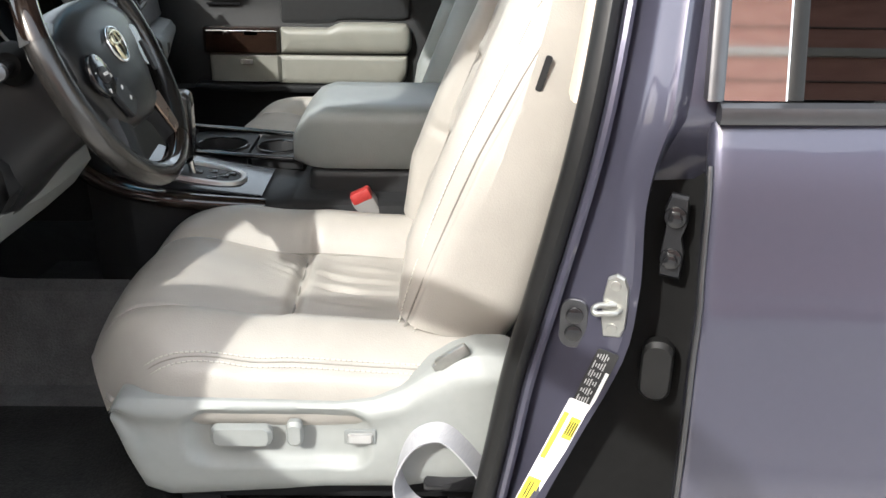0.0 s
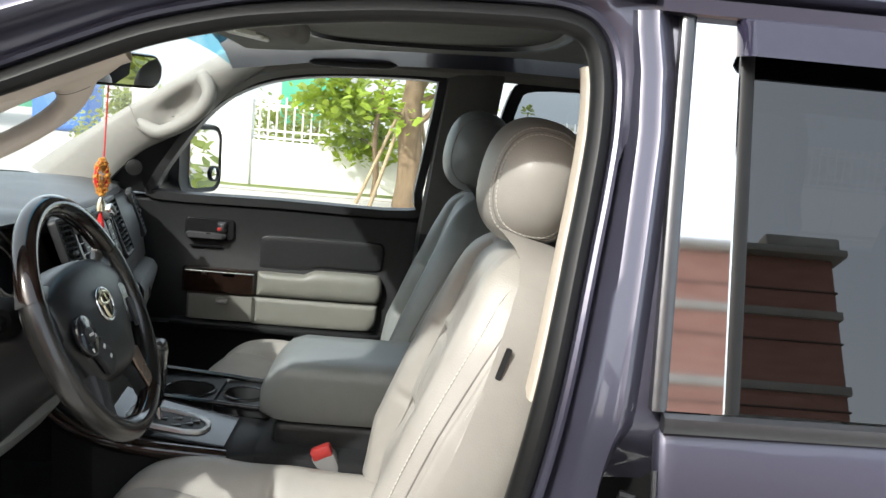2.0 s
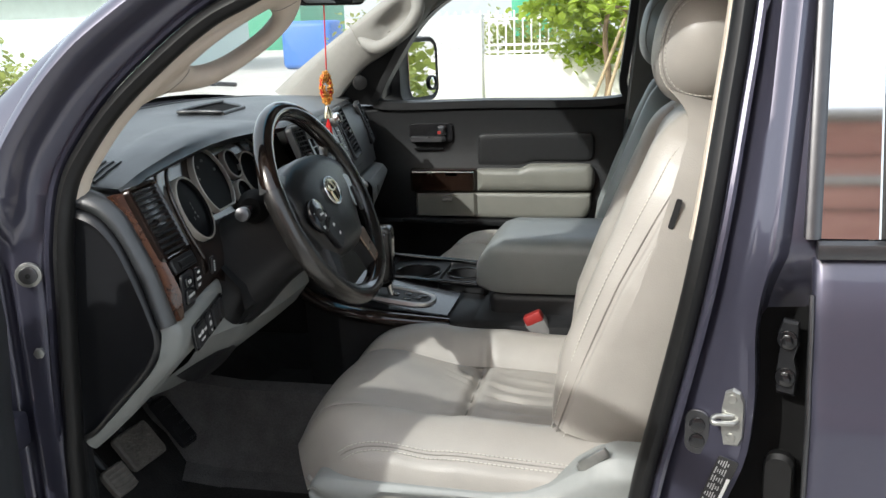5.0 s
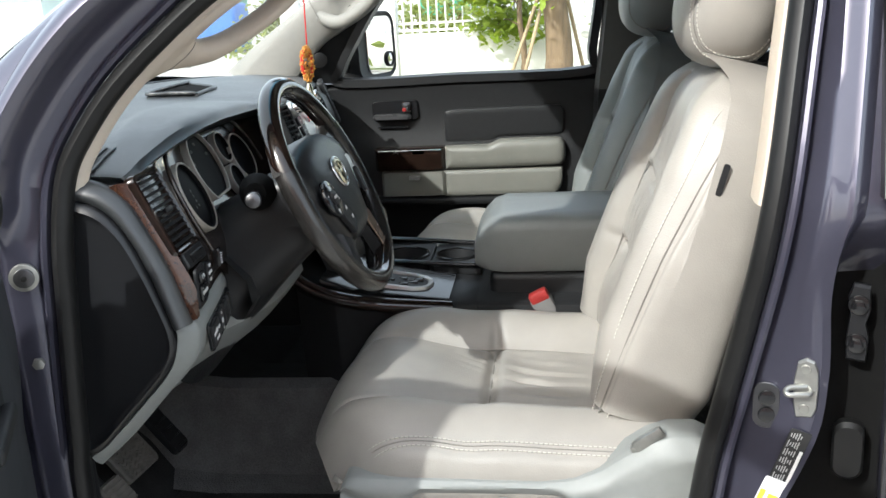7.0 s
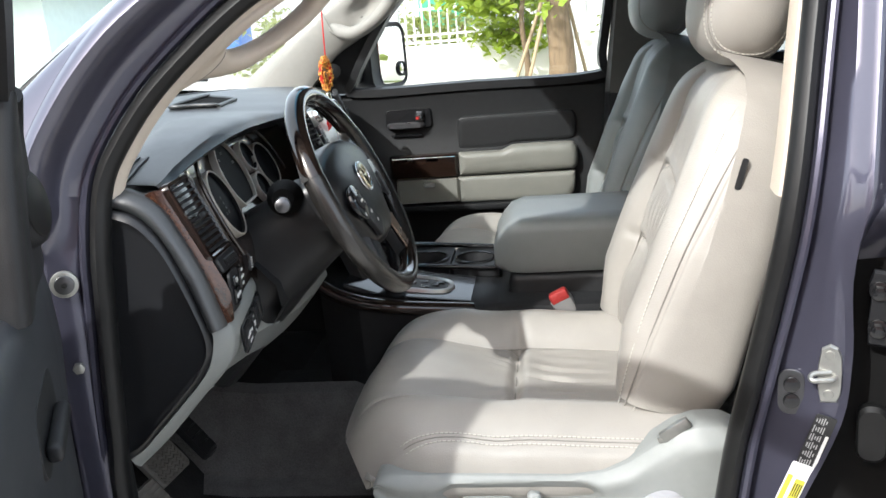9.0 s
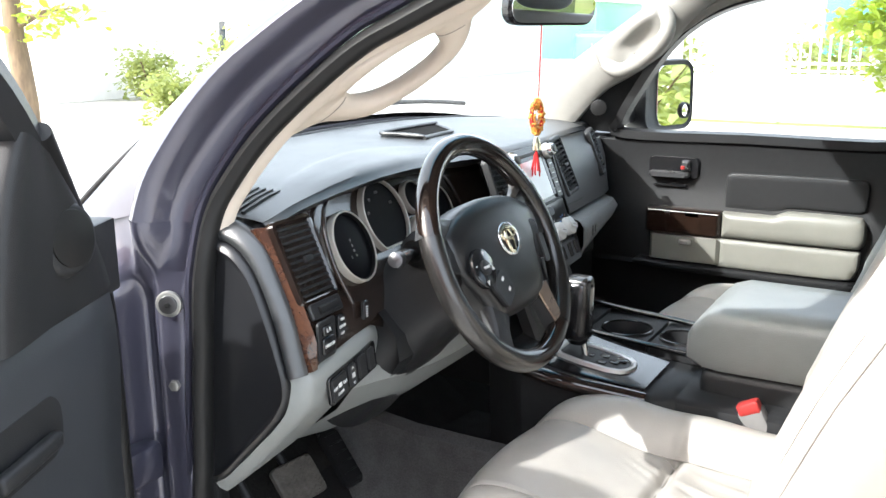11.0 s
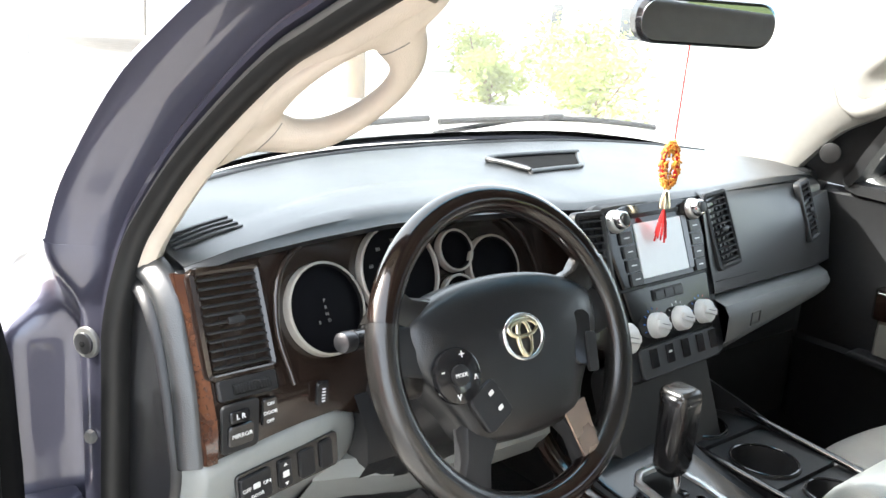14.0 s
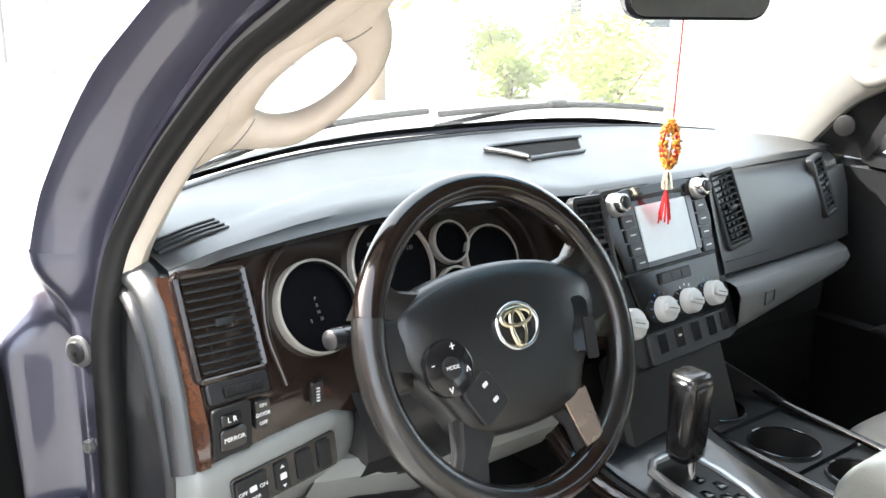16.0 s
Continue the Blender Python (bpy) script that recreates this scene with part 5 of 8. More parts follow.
path = smooth_path([(0.16, 0.935, 0.66), (0.12, 0.93, 0.72), (0.075, 0.925, 0.79), (0.03, 0.93, 0.85), (0.0, 0.935, 0.868), (-0.035, 0.935, 0.85), (-0.055, 0.93, 0.80), (-0.04, 0.92, 0.755), (0.0, 0.91, 0.735), (0.05, 0.90, 0.75), (0.10, 0.895, 0.78), (0.13, 0.90, 0.74), (0.15, 0.91, 0.66)], 5)
part("webbing", sweep("webbing", path, [(-0.0012, -0.024), (0.0012, -0.024), (0.0012, 0.024), (-0.0012, 0.024)], (0.15, 1, 0.25)), WEBBING, belt)
part("belt_anchor", span("belt_anchor", (-0.02, 0.95, 0.75), (0.06, 0.965, 0.80), 0.006), GLOSS_BLACK, belt)
# rear bench, mostly hidden behind the front seats
bench = thing("rear_bench", (0.95, MID, 0.6), "grey leather rear bench seat", "car seat")
part("cushion", span("cushion", (0.72, 1.05, 0.75), (1.25, 2.43, 0.93), 0.05, 4), LEATHER, bench)
part("backrest", block("backrest", (0.14, 1.38, 0.6), pose(1.36, MID, 1.18, 0, 14, 0), 0.05, 4), LEATHER, bench)
for y in (1.3, 2.18):
    part("headrest", ellipsoid("headrest", (1.45, y, 1.56), (0.05, 0.13, 0.08), 3), LEATHER_DARK, bench)


# ---- centre console ----
console = thing("centre_console", (-0.25, MID, 0.68), "black centre console with cup holders, gear gate and padded armrest", "console")
rows = []
for x, z, l, r in ((-0.66, 1.06, 1.53, 1.95), (-0.60, 1.035, 1.51, 1.97), (-0.572, 1.022, 1.495, 1.98), (-0.568, 1.02, 1.495, 1.98), (-0.45, 0.99, 1.50, 1.985), (-0.33, 0.972, 1.535, 1.975), (-0.282, 0.968, 1.555, 1.965), (-0.278, 0.968, 1.56, 1.96), (0.12, 0.96, 1.57, 1.95)):
    rows.append([(x, l + 0.05, 0.66), (x, l + 0.02, 0.80), (x, l + 0.004, z - 0.03), (x, l + 0.008, z - 0.008), (x, l + 0.02, z), (x, 1.755, z), (x, 1.757, z - (0.09 if x < -0.28 else 0.0)), (x, r - 0.03, z - (0.09 if x < -0.28 else 0.0)), (x, r - 0.026, z), (x, r - 0.008, z - 0.008), (x, r - 0.004, z - 0.03), (x, r - 0.02, 0.8), (x, r - 0.05, 0.66)])
part("console_body", grid("console_body", rows), BLACK_PLASTIC, console)
def console_z(x):
    return lerp([(-0.66, 1.06), (-0.60, 1.035), (-0.55, 1.012), (-0.45, 0.99), (-0.33, 0.972), (-0.27, 0.968), (0.12, 0.96)], x)


# glossy gear plate on the driver's side
gate = [(-0.60, 1.51), (-0.335, 1.56), (-0.33, 1.70), (-0.60, 1.72)]
rows = [[(x, y, console_z(x) + h) for x, y in ((-0.60 + 0.265 * f, 1.505 + 0.045 * f) for f in np.linspace(0, 1, 5))] for h in (0.002, 0.008)]
rows += [[(x, y, console_z(x) + 0.01) for x, y in ((-0.60 + 0.265 * f, 1.515 + 0.045 * f) for f in np.linspace(0, 1, 5))], [(x, 1.72, console_z(x) + 0.01) for x in np.linspace(-0.6, -0.335, 5)]]
part("gear_plate", grid("gear_plate", rows), GLOSS_BLACK, console, "glossy dark plate round the gear lever")
part("wood_edge", tube("wood_edge", smooth_path([(-0.70, 1.50, 1.12), (-0.66, 1.495, 1.06), (-0.60, 1.495, 1.018), (-0.5, 1.498, 0.992), (-0.33, 1.54, 0.965)], 5), 0.02, sides=12, flat=0.8), WOOD, console, "dark wood edge of the console")
bez = smooth_path([(-0.515, 1.565, console_z(-0.515) + 0.014), (-0.42, 1.575, console_z(-0.42) + 0.014), (-0.385, 1.60, console_z(-0.385) + 0.014), (-0.385, 1.645, console_z(-0.385) + 0.014), (-0.42, 1.665, console_z(-0.42) + 0.014), (-0.515, 1.655, console_z(-0.515) + 0.014), (-0.53, 1.61, console_z(-0.53) + 0.014)], 2, True)
part("gate_bezel", sweep("gate_bezel", bez, [(-0.008, -0.004), (-0.006, 0.002), (-0.002, 0.004), (0.004, 0.003), (0.006, -0.004)], (0, 0, 1), True), SATIN, console, "silver frame of the gear gate")
part("gate_well", mesh_from("gate_well", [p - np.array((0, 0, 0.002)) for p in bez], [tuple(range(len(bez)))]), RUBBER, console)
for k, (dx, dy) in enumerate(((-0.44, 1.60), (-0.42, 1.62), (-0.445, 1.635), (-0.47, 1.615), (-0.41, 1.64))):
    part("gate_tooth", span("gate_tooth", (dx - 0.010, dy - 0.008, console_z(dx) + 0.008), (dx + 0.010, dy + 0.008, console_z(dx) + 0.016), 0.002), GLOSS_BLACK, console)
# cup holders
def cup_patch(name, x0, x1, y0, y1, z, c, r, depth):
    """A flat patch with a round well sunk into it."""
    n = 40
    rim_, sq = [], []
    for k in range(n):
        a = 2 * math.pi * k / n
        dx, dy = math.cos(a), math.sin(a)
        rim_.append((dx, dy))
        t = min(((x1 if dx > 0 else x0) - c[0]) / dx if abs(dx) > 1e-6 else 9, ((y1 if dy > 0 else y0) - c[1]) / dy if abs(dy) > 1e-6 else 9)
        sq.append((c[0] + dx * t, c[1] + dy * t))
    rows = [[(x, y, z - 0.02) for x, y in sq], [(x, y, z) for x, y in sq]]
    for q, dz in ((r + 0.005, 0.0), (r + 0.004, 0.004), (r + 0.001, 0.0045), (r, 0.002), (r - 0.002, -depth), (0.001, -depth)):
        rows.append([(c[0] + dx * q, c[1] + dy * q, z + dz) for dx, dy in rim_])
    return grid(name, rows, False, True, False, 30)


for x0, x1, y0, z, c, r in ((-0.690, -0.548, 1.762, 1.004, (-0.608, 1.838), 0.052), (-0.546, -0.404, 1.762, 0.997, (-0.468, 1.836), 0.054), (-0.402, -0.283, 1.762, 0.990, (-0.347, 1.850), 0.046)):
    deck = part("cup_holder", cup_patch("cup_holder", x0, x1, y0, 1.955, z, c, r, 0.08), BLACK_PLASTIC, console, "round cup holder well")
    part("rim", tube("rim", [(c[0] + (r + 0.001) * math.cos(a), c[1] + (r + 0.001) * math.sin(a), z + 0.0045) for a in np.linspace(0, 2 * math.pi, 40, endpoint=False)], 0.0022, True, 6), GLOSS_BLACK, deck, "thin glossy rim")
part("tray_edge", tube("tray_edge", smooth_path([(-0.66, 1.757, 1.022), (-0.55, 1.757, 1.010), (-0.41, 1.757, 1.000), (-0.285, 1.760, 0.992)], 5), 0.007, sides=10, flat=0.8), GLOSS_BLACK, console, "glossy ridge beside the cup holders")
part("tray_edge", tube("tray_edge", smooth_path([(-0.66, 1.948, 1.022), (-0.55, 1.952, 1.010), (-0.41, 1.952, 1.000), (-0.285, 1.945, 0.992)], 5), 0.008, sides=10, flat=0.8), GLOSS_BLACK, console, "glossy ridge beside the cup holders")
part("coin_box", span("coin_box", (-0.335, 1.575, 0.90), (-0.262, 1.752, 0.962), 0.008, 3), BLACK_PLASTIC, console, "small black coin box behind the gear plate")
part("coin_slot", span("coin_slot", (-0.322, 1.60, 0.9605), (-0.275, 1.735, 0.964), 0.002), RECESS, console)
# gear lever
lever = part("gear_lever", tube("gear_lever", [(-0.475, 1.61, 0.99), (-0.485, 1.612, 1.05)], 0.007), CHROME, console, "gear lever")
part("gear_knob", block("gear_knob", (0.048, 0.056, 0.14), pose(-0.495, 1.615, 1.097, 0, 0, 0), 0.02, 5, taper=1.1), GLOSS_BLACK, lever, "glossy black gear knob with leather front")
part("knob_cap", block("knob_cap", (0.052, 0.05, 0.03), pose(-0.497, 1.615, 1.155, 0, 0, 0), 0.012, 3), WHEEL_LEATHER, lever)
# padded lid and bin
rows = []
for x in (-0.285, -0.28, -0.27, -0.25, -0.22, -0.1, 0.05, 0.12):
    f = max(0, (-0.22 - x) / 0.065)
    zt, zb, hw = 1.132 - 0.055 * f ** 2.2, 1.012 + 0.012 * f ** 2, 0.142 - 0.02 * f ** 2
    sec = []
    for s, k in ((-0.97, 0), (-1, 0.1), (-1.0, 0.45), (-0.985, 0.75), (-0.94, 0.92), (-0.85, 0.99), (-0.5, 1.0), (0, 1.01), (0.5, 1), (0.85, 0.99), (0.94, 0.92), (0.985, 0.75), (1, 0.45), (1, 0.1), (0.97, 0)):
        sec.append((x, 1.775 + s * hw, zb + (zt - zb) * k))
    rows.append(sec)
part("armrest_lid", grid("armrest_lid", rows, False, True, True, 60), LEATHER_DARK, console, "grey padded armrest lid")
part("bin", span("bin", (-0.255, 1.635, 0.70), (0.12, 1.91, 1.012), 0.02, 3), BLACK_PLASTIC, console, "black storage bin under the armrest")

# ---- dashboard ----
dash = thing("dashboard", (-0.9, MID, 0.9), "charcoal dashboard with wood fascia, round gauges and a blank screen", "dashboard")
BROW = [(0.90, -0.725, 1.372), (0.92, -0.712, 1.378), (0.95, -0.702, 1.386), (1.0, -0.700, 1.399), (1.1, -0.695, 1.412), (1.2, -0.69, 1.421), (1.3, -0.69, 1.422), (1.4, -0.695, 1.417), (1.5, -0.70, 1.412), (1.57, -0.692, 1.408), (1.63, -0.678, 1.412), (1.78, -0.672, 1.414), (1.86, -0.679, 1.412), (2.0, -0.711, 1.406), (2.1, -0.734, 1.401), (2.3, -0.779, 1.390), (2.45, -0.822, 1.377), (2.55, -0.855, 1.365)]


def brow(y):
    return lerp([(a, b) for a, b, _ in BROW], y), lerp([(a, c) for a, _, c in BROW], y)


def hood_z(y, f):
    """The instrument hood stands a little proud of the dash top."""
    return 0.009 * math.exp(-((y - 1.29) / 0.245) ** 6) * min(1.0, f / 0.06) * (0.5 - 0.5 * math.tanh((f - 0.30 - 0.10 * ((y - 1.29) / 0.25) ** 2 * -1) / 0.022))


ys = [0.937, 0.940, 0.946] + list(np.linspace(0.96, 2.56, 48))
rows = []
for y in ys:
    x0, z0 = brow(y)
    z0 -= 0.006 * max(0.0, (0.95 - y) / 0.026) ** 2
    e = abs(y - MID) / 0.84
    xf = -1.235 + 0.24 * e ** 2.2
    r = [(x0 - 0.05, y, z0 - 0.03), (x0 - 0.012, y, z0 - 0.018), (x0, y, z0 - 0.008), (x0 - 0.010, y, z0)]
    for f in (0.03, 0.06, 0.1, 0.15, 0.2, 0.25, 0.28, 0.30, 0.32, 0.34, 0.37, 0.42, 0.5, 0.6, 0.7, 0.8, 0.9, 1.0):
        r.append((x0 + (xf - x0) * f, y, z0 + (1.418 - 0.05 * e ** 3 - z0) * f + 0.012 * math.sin(math.pi * f) + hood_z(y, f)))
    rows.append(r)
part("dash_top", grid("dash_top", rows), DASH_PLASTIC, dash, "charcoal dash top pad")
# fascia behind wheel: leans back, wood look
TILT_X, TILT_Z = 0.41, 0.91


def lower_x(y):
    """Depth of the nearly upright grey panel under the fascia."""
    return -0.638 - 0.13 * (y - 0.92)


def rise(y):
    """How the seam between fascia and lower panel climbs towards the column."""
    return lerp([(0.925, 0.0), (1.02, 0.010), (1.10, 0.016), (1.135, 0.008), (1.16, -0.01)], y)


def fascia(y, z, out=0.0):
    """A place on the leaning fascia plane, out metres towards the cab."""
    bend = lerp([(0.915, 0.0), (0.925, 0.012), (0.94, 0.033), (1.02, 0.03), (1.108, 0.014), (1.24, 0.0)], y)
    base = -0.725 - (z - 1.352) * 0.447 + bend
    if y > 1.5:
        base -= 0.10 * max(0, y - 1.9)
    if y < 1.2:
        base = min(base, lower_x(y) + 0.007)
    return Vector((base + out * TILT_Z, y, z + out * TILT_X))




def on_fascia(y, z, out=0.0, turn=0.0):
    n = (fascia(y + 0.004, z) - fascia(y - 0.004, z)).cross(fascia(y, z + 0.004) - fascia(y, z - 0.004)).normalized()
    return facing(fascia(y, z) + n * out, n + Vector((0, turn, 0)))


part("fascia_panel", grid("fascia_panel", [[fascia(y, min(z, brow(y)[1] - 0.008)) for z in (1.41, 1.38, 1.35, 1.32, 1.29, 1.27, 1.255, 1.245, 1.235, 1.22, 1.19, 1.174 + rise(y))] for y in (0.925, 0.94, 0.97, 1.02, 1.06, 1.11, 1.17, 1.24, 1.3, 1.4, 1.5, 1.56, 1.63)]), WOOD_FASCIA, dash, "dark wood-look instrument fascia")
part("fascia_edge", grid("fascia_edge", [[fascia(0.923, z, -0.012), fascia(0.924, z, 0.002), fascia(0.9265, z, 0.005), fascia(0.9385, z, 0.005), fascia(0.9405, z, 0.0)] for z in np.linspace(1.374, 1.172, 16)]), WOOD_EDGE, dash, "reddish burl wood edge strip")
part("corner_core", span("corner_core", (-0.86, 0.932, 1.15), (-0.722, 1.02, 1.374), 0.006), END_PLASTIC, dash)
# end panel that faces the door opening: a black plate inside a charcoal rounded rim
endp = [(-0.80, 1.357), (-0.757, 1.352), (-0.730, 1.333), (-0.706, 1.30), (-0.685, 1.25), (-0.668, 1.2), (-0.657, 1.16), (-0.658, 1.13), (-0.671, 1.105), (-0.69, 1.08), (-0.75, 1.018), (-0.797, 0.972), (-0.825, 0.975), (-0.825, 1.1), (-0.825, 1.3)]
pts = smooth_path([(x, 0, z) for x, z in endp], 4, True)
mid = pts.mean(0)
rows = [[(p[0] + (mid[0] - p[0]) * k, y, p[2] + (mid[2] - p[2]) * k) for p in pts] for k, y in ((-0.03, 0.925), (0.0, 0.905), (0.025, 0.899), (0.07, 0.896), (0.10, 0.901), (0.16, 0.902), (0.6, 0.897), (0.98, 0.896))]
part("end_panel", grid("end_panel", rows, False, True, True, 50), END_PLASTIC, dash, "black end panel of the dashboard")
inner = smooth_path([(-0.83, 0.902, 1.362), (-0.785, 0.903, 1.360), (-0.752, 0.906, 1.352), (-0.727, 0.907, 1.334), (-0.704, 0.908, 1.30), (-0.683, 0.908, 1.25), (-0.666, 0.905, 1.2), (-0.655, 0.903, 1.165)], 4)
outer = smooth_path([(-0.83, 0.915, 1.388), (-0.785, 0.917, 1.387), (-0.742, 0.921, 1.378), (-0.708, 0.926, 1.352), (-0.680, 0.924, 1.30), (-0.658, 0.923, 1.25), (-0.642, 0.921, 1.2), (-0.633, 0.921, 1.170)], 4)
rows = [inner + np.array((0, 0.02, 0))] + [inner * (1 - f) + outer * f - np.array((0, 0.009 * math.sin(math.pi * min(1, f * 1.05)) ** 0.7, 0)) for f in (0.0, 0.12, 0.3, 0.5, 0.7, 0.88, 1.0)] + [outer + np.array((-0.004, 0.012, 0.0))]
part("end_rim", grid("end_rim", rows, sharp=50), DASH_PLASTIC, dash, "charcoal rounded rim of the dashboard end")
# light grey lower panel that sweeps down beside the end panel and under the fascia
corner = [(-0.652, 1.178), (-0.636, 1.173), (-0.630, 1.165), (-0.628, 1.150), (-0.637, 1.115), (-0.660, 1.085), (-0.69, 1.055), (-0.756, 0.986), (-0.81, 0.939)]
cheek = [(-0.672, 1.178), (-0.662, 1.174), (-0.655, 1.165), (-0.653, 1.150), (-0.664, 1.112), (-0.686, 1.082), (-0.710, 1.057), (-0.762, 1.004), (-0.815, 0.960)]
a, b = smooth_path([(x, 0.906, z) for x, z in cheek], 3), smooth_path([(x, 0.924, z) for x, z in corner], 3)
rows = [a + np.array((-0.01, 0.02, 0)), a, a * 0.5 + b * 0.5 - np.array((0, 0.0035, 0)), a * 0.15 + b * 0.85 - np.array((0, 0.002, 0)), b]
for y, dx in ((0.9285, 0.001), (0.935, 0.002), (0.97, 0.003), (1.02, 0.003), (1.06, 0.003), (1.10, 0.001), (1.135, -0.004), (1.15, -0.012), (1.163, -0.03)):
    rows.append([(p[0] - 0.13 * (y - 0.925) + dx, y, p[2] + rise(y) * min(1.0, max(0.0, (p[2] - 1.12) / 0.04))) for p in b])
part("lower_panel", grid("lower_panel", rows, sharp=50), GREY_PLASTIC, dash, "light grey lower dash panel")
rows = []
for y, dx in ((1.10, -0.062), (1.12, -0.054), (1.14, -0.048), (1.17, -0.036), (1.2, -0.022), (1.27, -0.005), (1.35, 0.0), (1.48, 0.0)):
    rows.append([(x + dx, y, z) for x, z in ((-0.66, 1.115), (-0.63, 1.10), (-0.625, 1.075), (-0.66, 1.03), (-0.74, 0.97), (-0.80, 0.93))])
part("knee_panel", grid("knee_panel", rows), GREY_PLASTIC, dash, "light grey knee panel")
rows = [[(x, y, z) for x, z in ((-0.66, 1.20), (-0.625, 1.16), (-0.62, 1.12), (-0.64, 1.09))] for y in (1.14, 1.25, 1.4, 1.52)]
part("column_surround", grid("column_surround", rows), BLACK_PLASTIC, dash)


def vent(y, z, w, h, n, m=None, label="black slatted air vent", frame_mat=None):
    """An upright air vent: dark well, raised bezel, thin slats, fins behind them and a thumb tab."""
    m = m or on_fascia(y, z, -0.004)
    v = part("air_vent", plate("air_vent", rounded(w, h, 0.004), 0.0015, m, 0.0005), RUBBER, dash, label)
    fr = [m @ Vector((*p, 0.0)) for p in rounded(w + 0.010, h + 0.010, 0.006)]
    nv = (m.to_3x3() @ Vector((0, 0, 1)))
    part("vent_frame", sweep("vent_frame", fr, [(-0.005, -0.004), (-0.005, 0.007), (-0.001, 0.010), (0.004, 0.009), (0.006, 0.004), (0.006, -0.004)], tuple(nv), True), frame_mat or BLACK_PLASTIC, v)
    for k in range(3):
        part("fin", block("fin", (0.0016, h * 0.97, 0.003), m @ pose(-w * 0.25 + w * 0.25 * k, 0, 0.0025), 0, 1), BLACK_PLASTIC, v)
    for k in range(n):
        yy = -h / 2 + h * (k + 0.5) / n
        part("slat", block("slat", (w * 0.97, 0.002, 0.008), m @ pose(0, yy, 0.0065, 22, 0, 0), 0.0006, 1), BLACK_PLASTIC, v)
    part("tab", block("tab", (0.022, 0.009, 0.006), m @ pose(0, 0, 0.012), 0.0025), BLACK_PLASTIC, v)
    return v


lv = vent(0.981, 1.322, 0.074, 0.112, 11, frame_mat=WOOD)
part("wheel_box", plate("wheel_box", rounded(0.076, 0.024, 0.004), 0.006, on_fascia(0.982, 1.252, 0.002), 0.002), BLACK_PLASTIC, lv, "black panel under the vent")
wl = part("vent_wheel", tube("vent_wheel", [on_fascia(0.985, 1.251, 0.006) @ Vector((q, 0, 0)) for q in (-0.024, -0.0235, 0.0235, 0.024)], [0.001, 0.007, 0.007, 0.001], sides=20), RUBBER, lv, "ribbed thumb wheel under the vent")
for k in range(12):
    part("rib", block("rib", (0.0012, 0.010, 0.0012), on_fascia(0.985, 1.251, 0.0128) @ pose(-0.021 + 0.0038 * k, 0, 0), 0, 1), BLACK_PLASTIC, wl)
vent(1.555, 1.335, 0.046, 0.122, 11, facing((-0.640, 1.548, 1.338), (0.93, -0.05, 0.36)))

# gauges
GAUGE_FACE = material("gauge_face", (0.004, 0.004, 0.005), 0.5, spec=0.06)
for y, z, r in ((1.108, 1.311, 0.058), (1.238, 1.335, 0.066), (1.340, 1.352, 0.029), (1.334, 1.294, 0.028), (1.405, 1.323, 0.046)):
    m = on_fascia(y, z, 0.002)
    if r > 0.06:
        # the largest ring is cut straight at its foot
        arc_pts = [(r * math.cos(radians(a)), r * math.sin(radians(a))) for a in np.linspace(-54, 234, 50)]
        chord = [(arc_pts[-1][0] * (1 - f) + arc_pts[0][0] * f, arc_pts[0][1]) for f in (0.03, 0.25, 0.5, 0.75, 0.97)]
        loop2 = arc_pts + chord
        g = part("gauge", plate("gauge", loop2, 0.006, m, 0.001), GAUGE_FACE, dash, "unlit round gauge with a silver ring")
        nv = m.to_3x3() @ Vector((0, 0, 1))
        rim_path = [m @ Vector((*p, 0.0)) for p in loop2]
        part("gauge_ring", sweep("gauge_ring", rim_path, [(-0.002, 0.0), (-0.002, 0.012), (-0.001, 0.013), (0.001, 0.013), (0.002, 0.012), (0.002, 0.0)], tuple(nv), True), RING_SATIN, g, "pale satin ring with a straight foot")
        continue
    g = part("gauge", disc("gauge", m, r, 0.006, 40, 0.001), GAUGE_FACE, dash, "unlit round gauge with a silver ring")
    part("gauge_ring", disc("gauge_ring", m, r + 0.002, 0.013, 56, 0.002, inner=r - 0.0015), RING_SATIN, g, "pale satin ring")
    part("gauge_sleeve", disc("gauge_sleeve", m, r - 0.0008, 0.0115, 48, 0.001, inner=r - 0.003), RECESS, g)
m = on_fascia(1.108, 1.311, 0.0085)
for t, dx, dy in (("P", 0.006, 0.006), ("R", 0.006, -0.006), ("N", 0.006, -0.018), ("D", 0.008, -0.030), ("S", -0.008, -0.030)):
    part("gauge_mark", words("gauge_mark", t, 0.0062, m @ pose(dx - 0.006, dy * 0.72 + 0.006, 0.0005)), DIM_INK, dash)
m = on_fascia(1.238, 1.335, 0.0085)
for t, dx, dy in (("60", -0.045, 0.014), ("80", -0.028, 0.035), ("100", 0.0, 0.044), ("120", 0.035, 0.02)):
    part("gauge_mark", words("gauge_mark", t, 0.0075, m @ pose(dx, dy, 0.0005)), DIM_INK, dash)
hood = smooth_path([fascia(y, z, 0.012) for y, z in ((1.04, 1.24), (1.03, 1.31), (1.06, 1.375), (1.15, 1.402), (1.3, 1.408), (1.42, 1.395), (1.47, 1.36), (1.49, 1.30))], 5)
part("cluster_rim", tube("cluster_rim", hood, 0.004, sides=8), WOOD_FASCIA, dash, "thin rim round the instrument cluster")


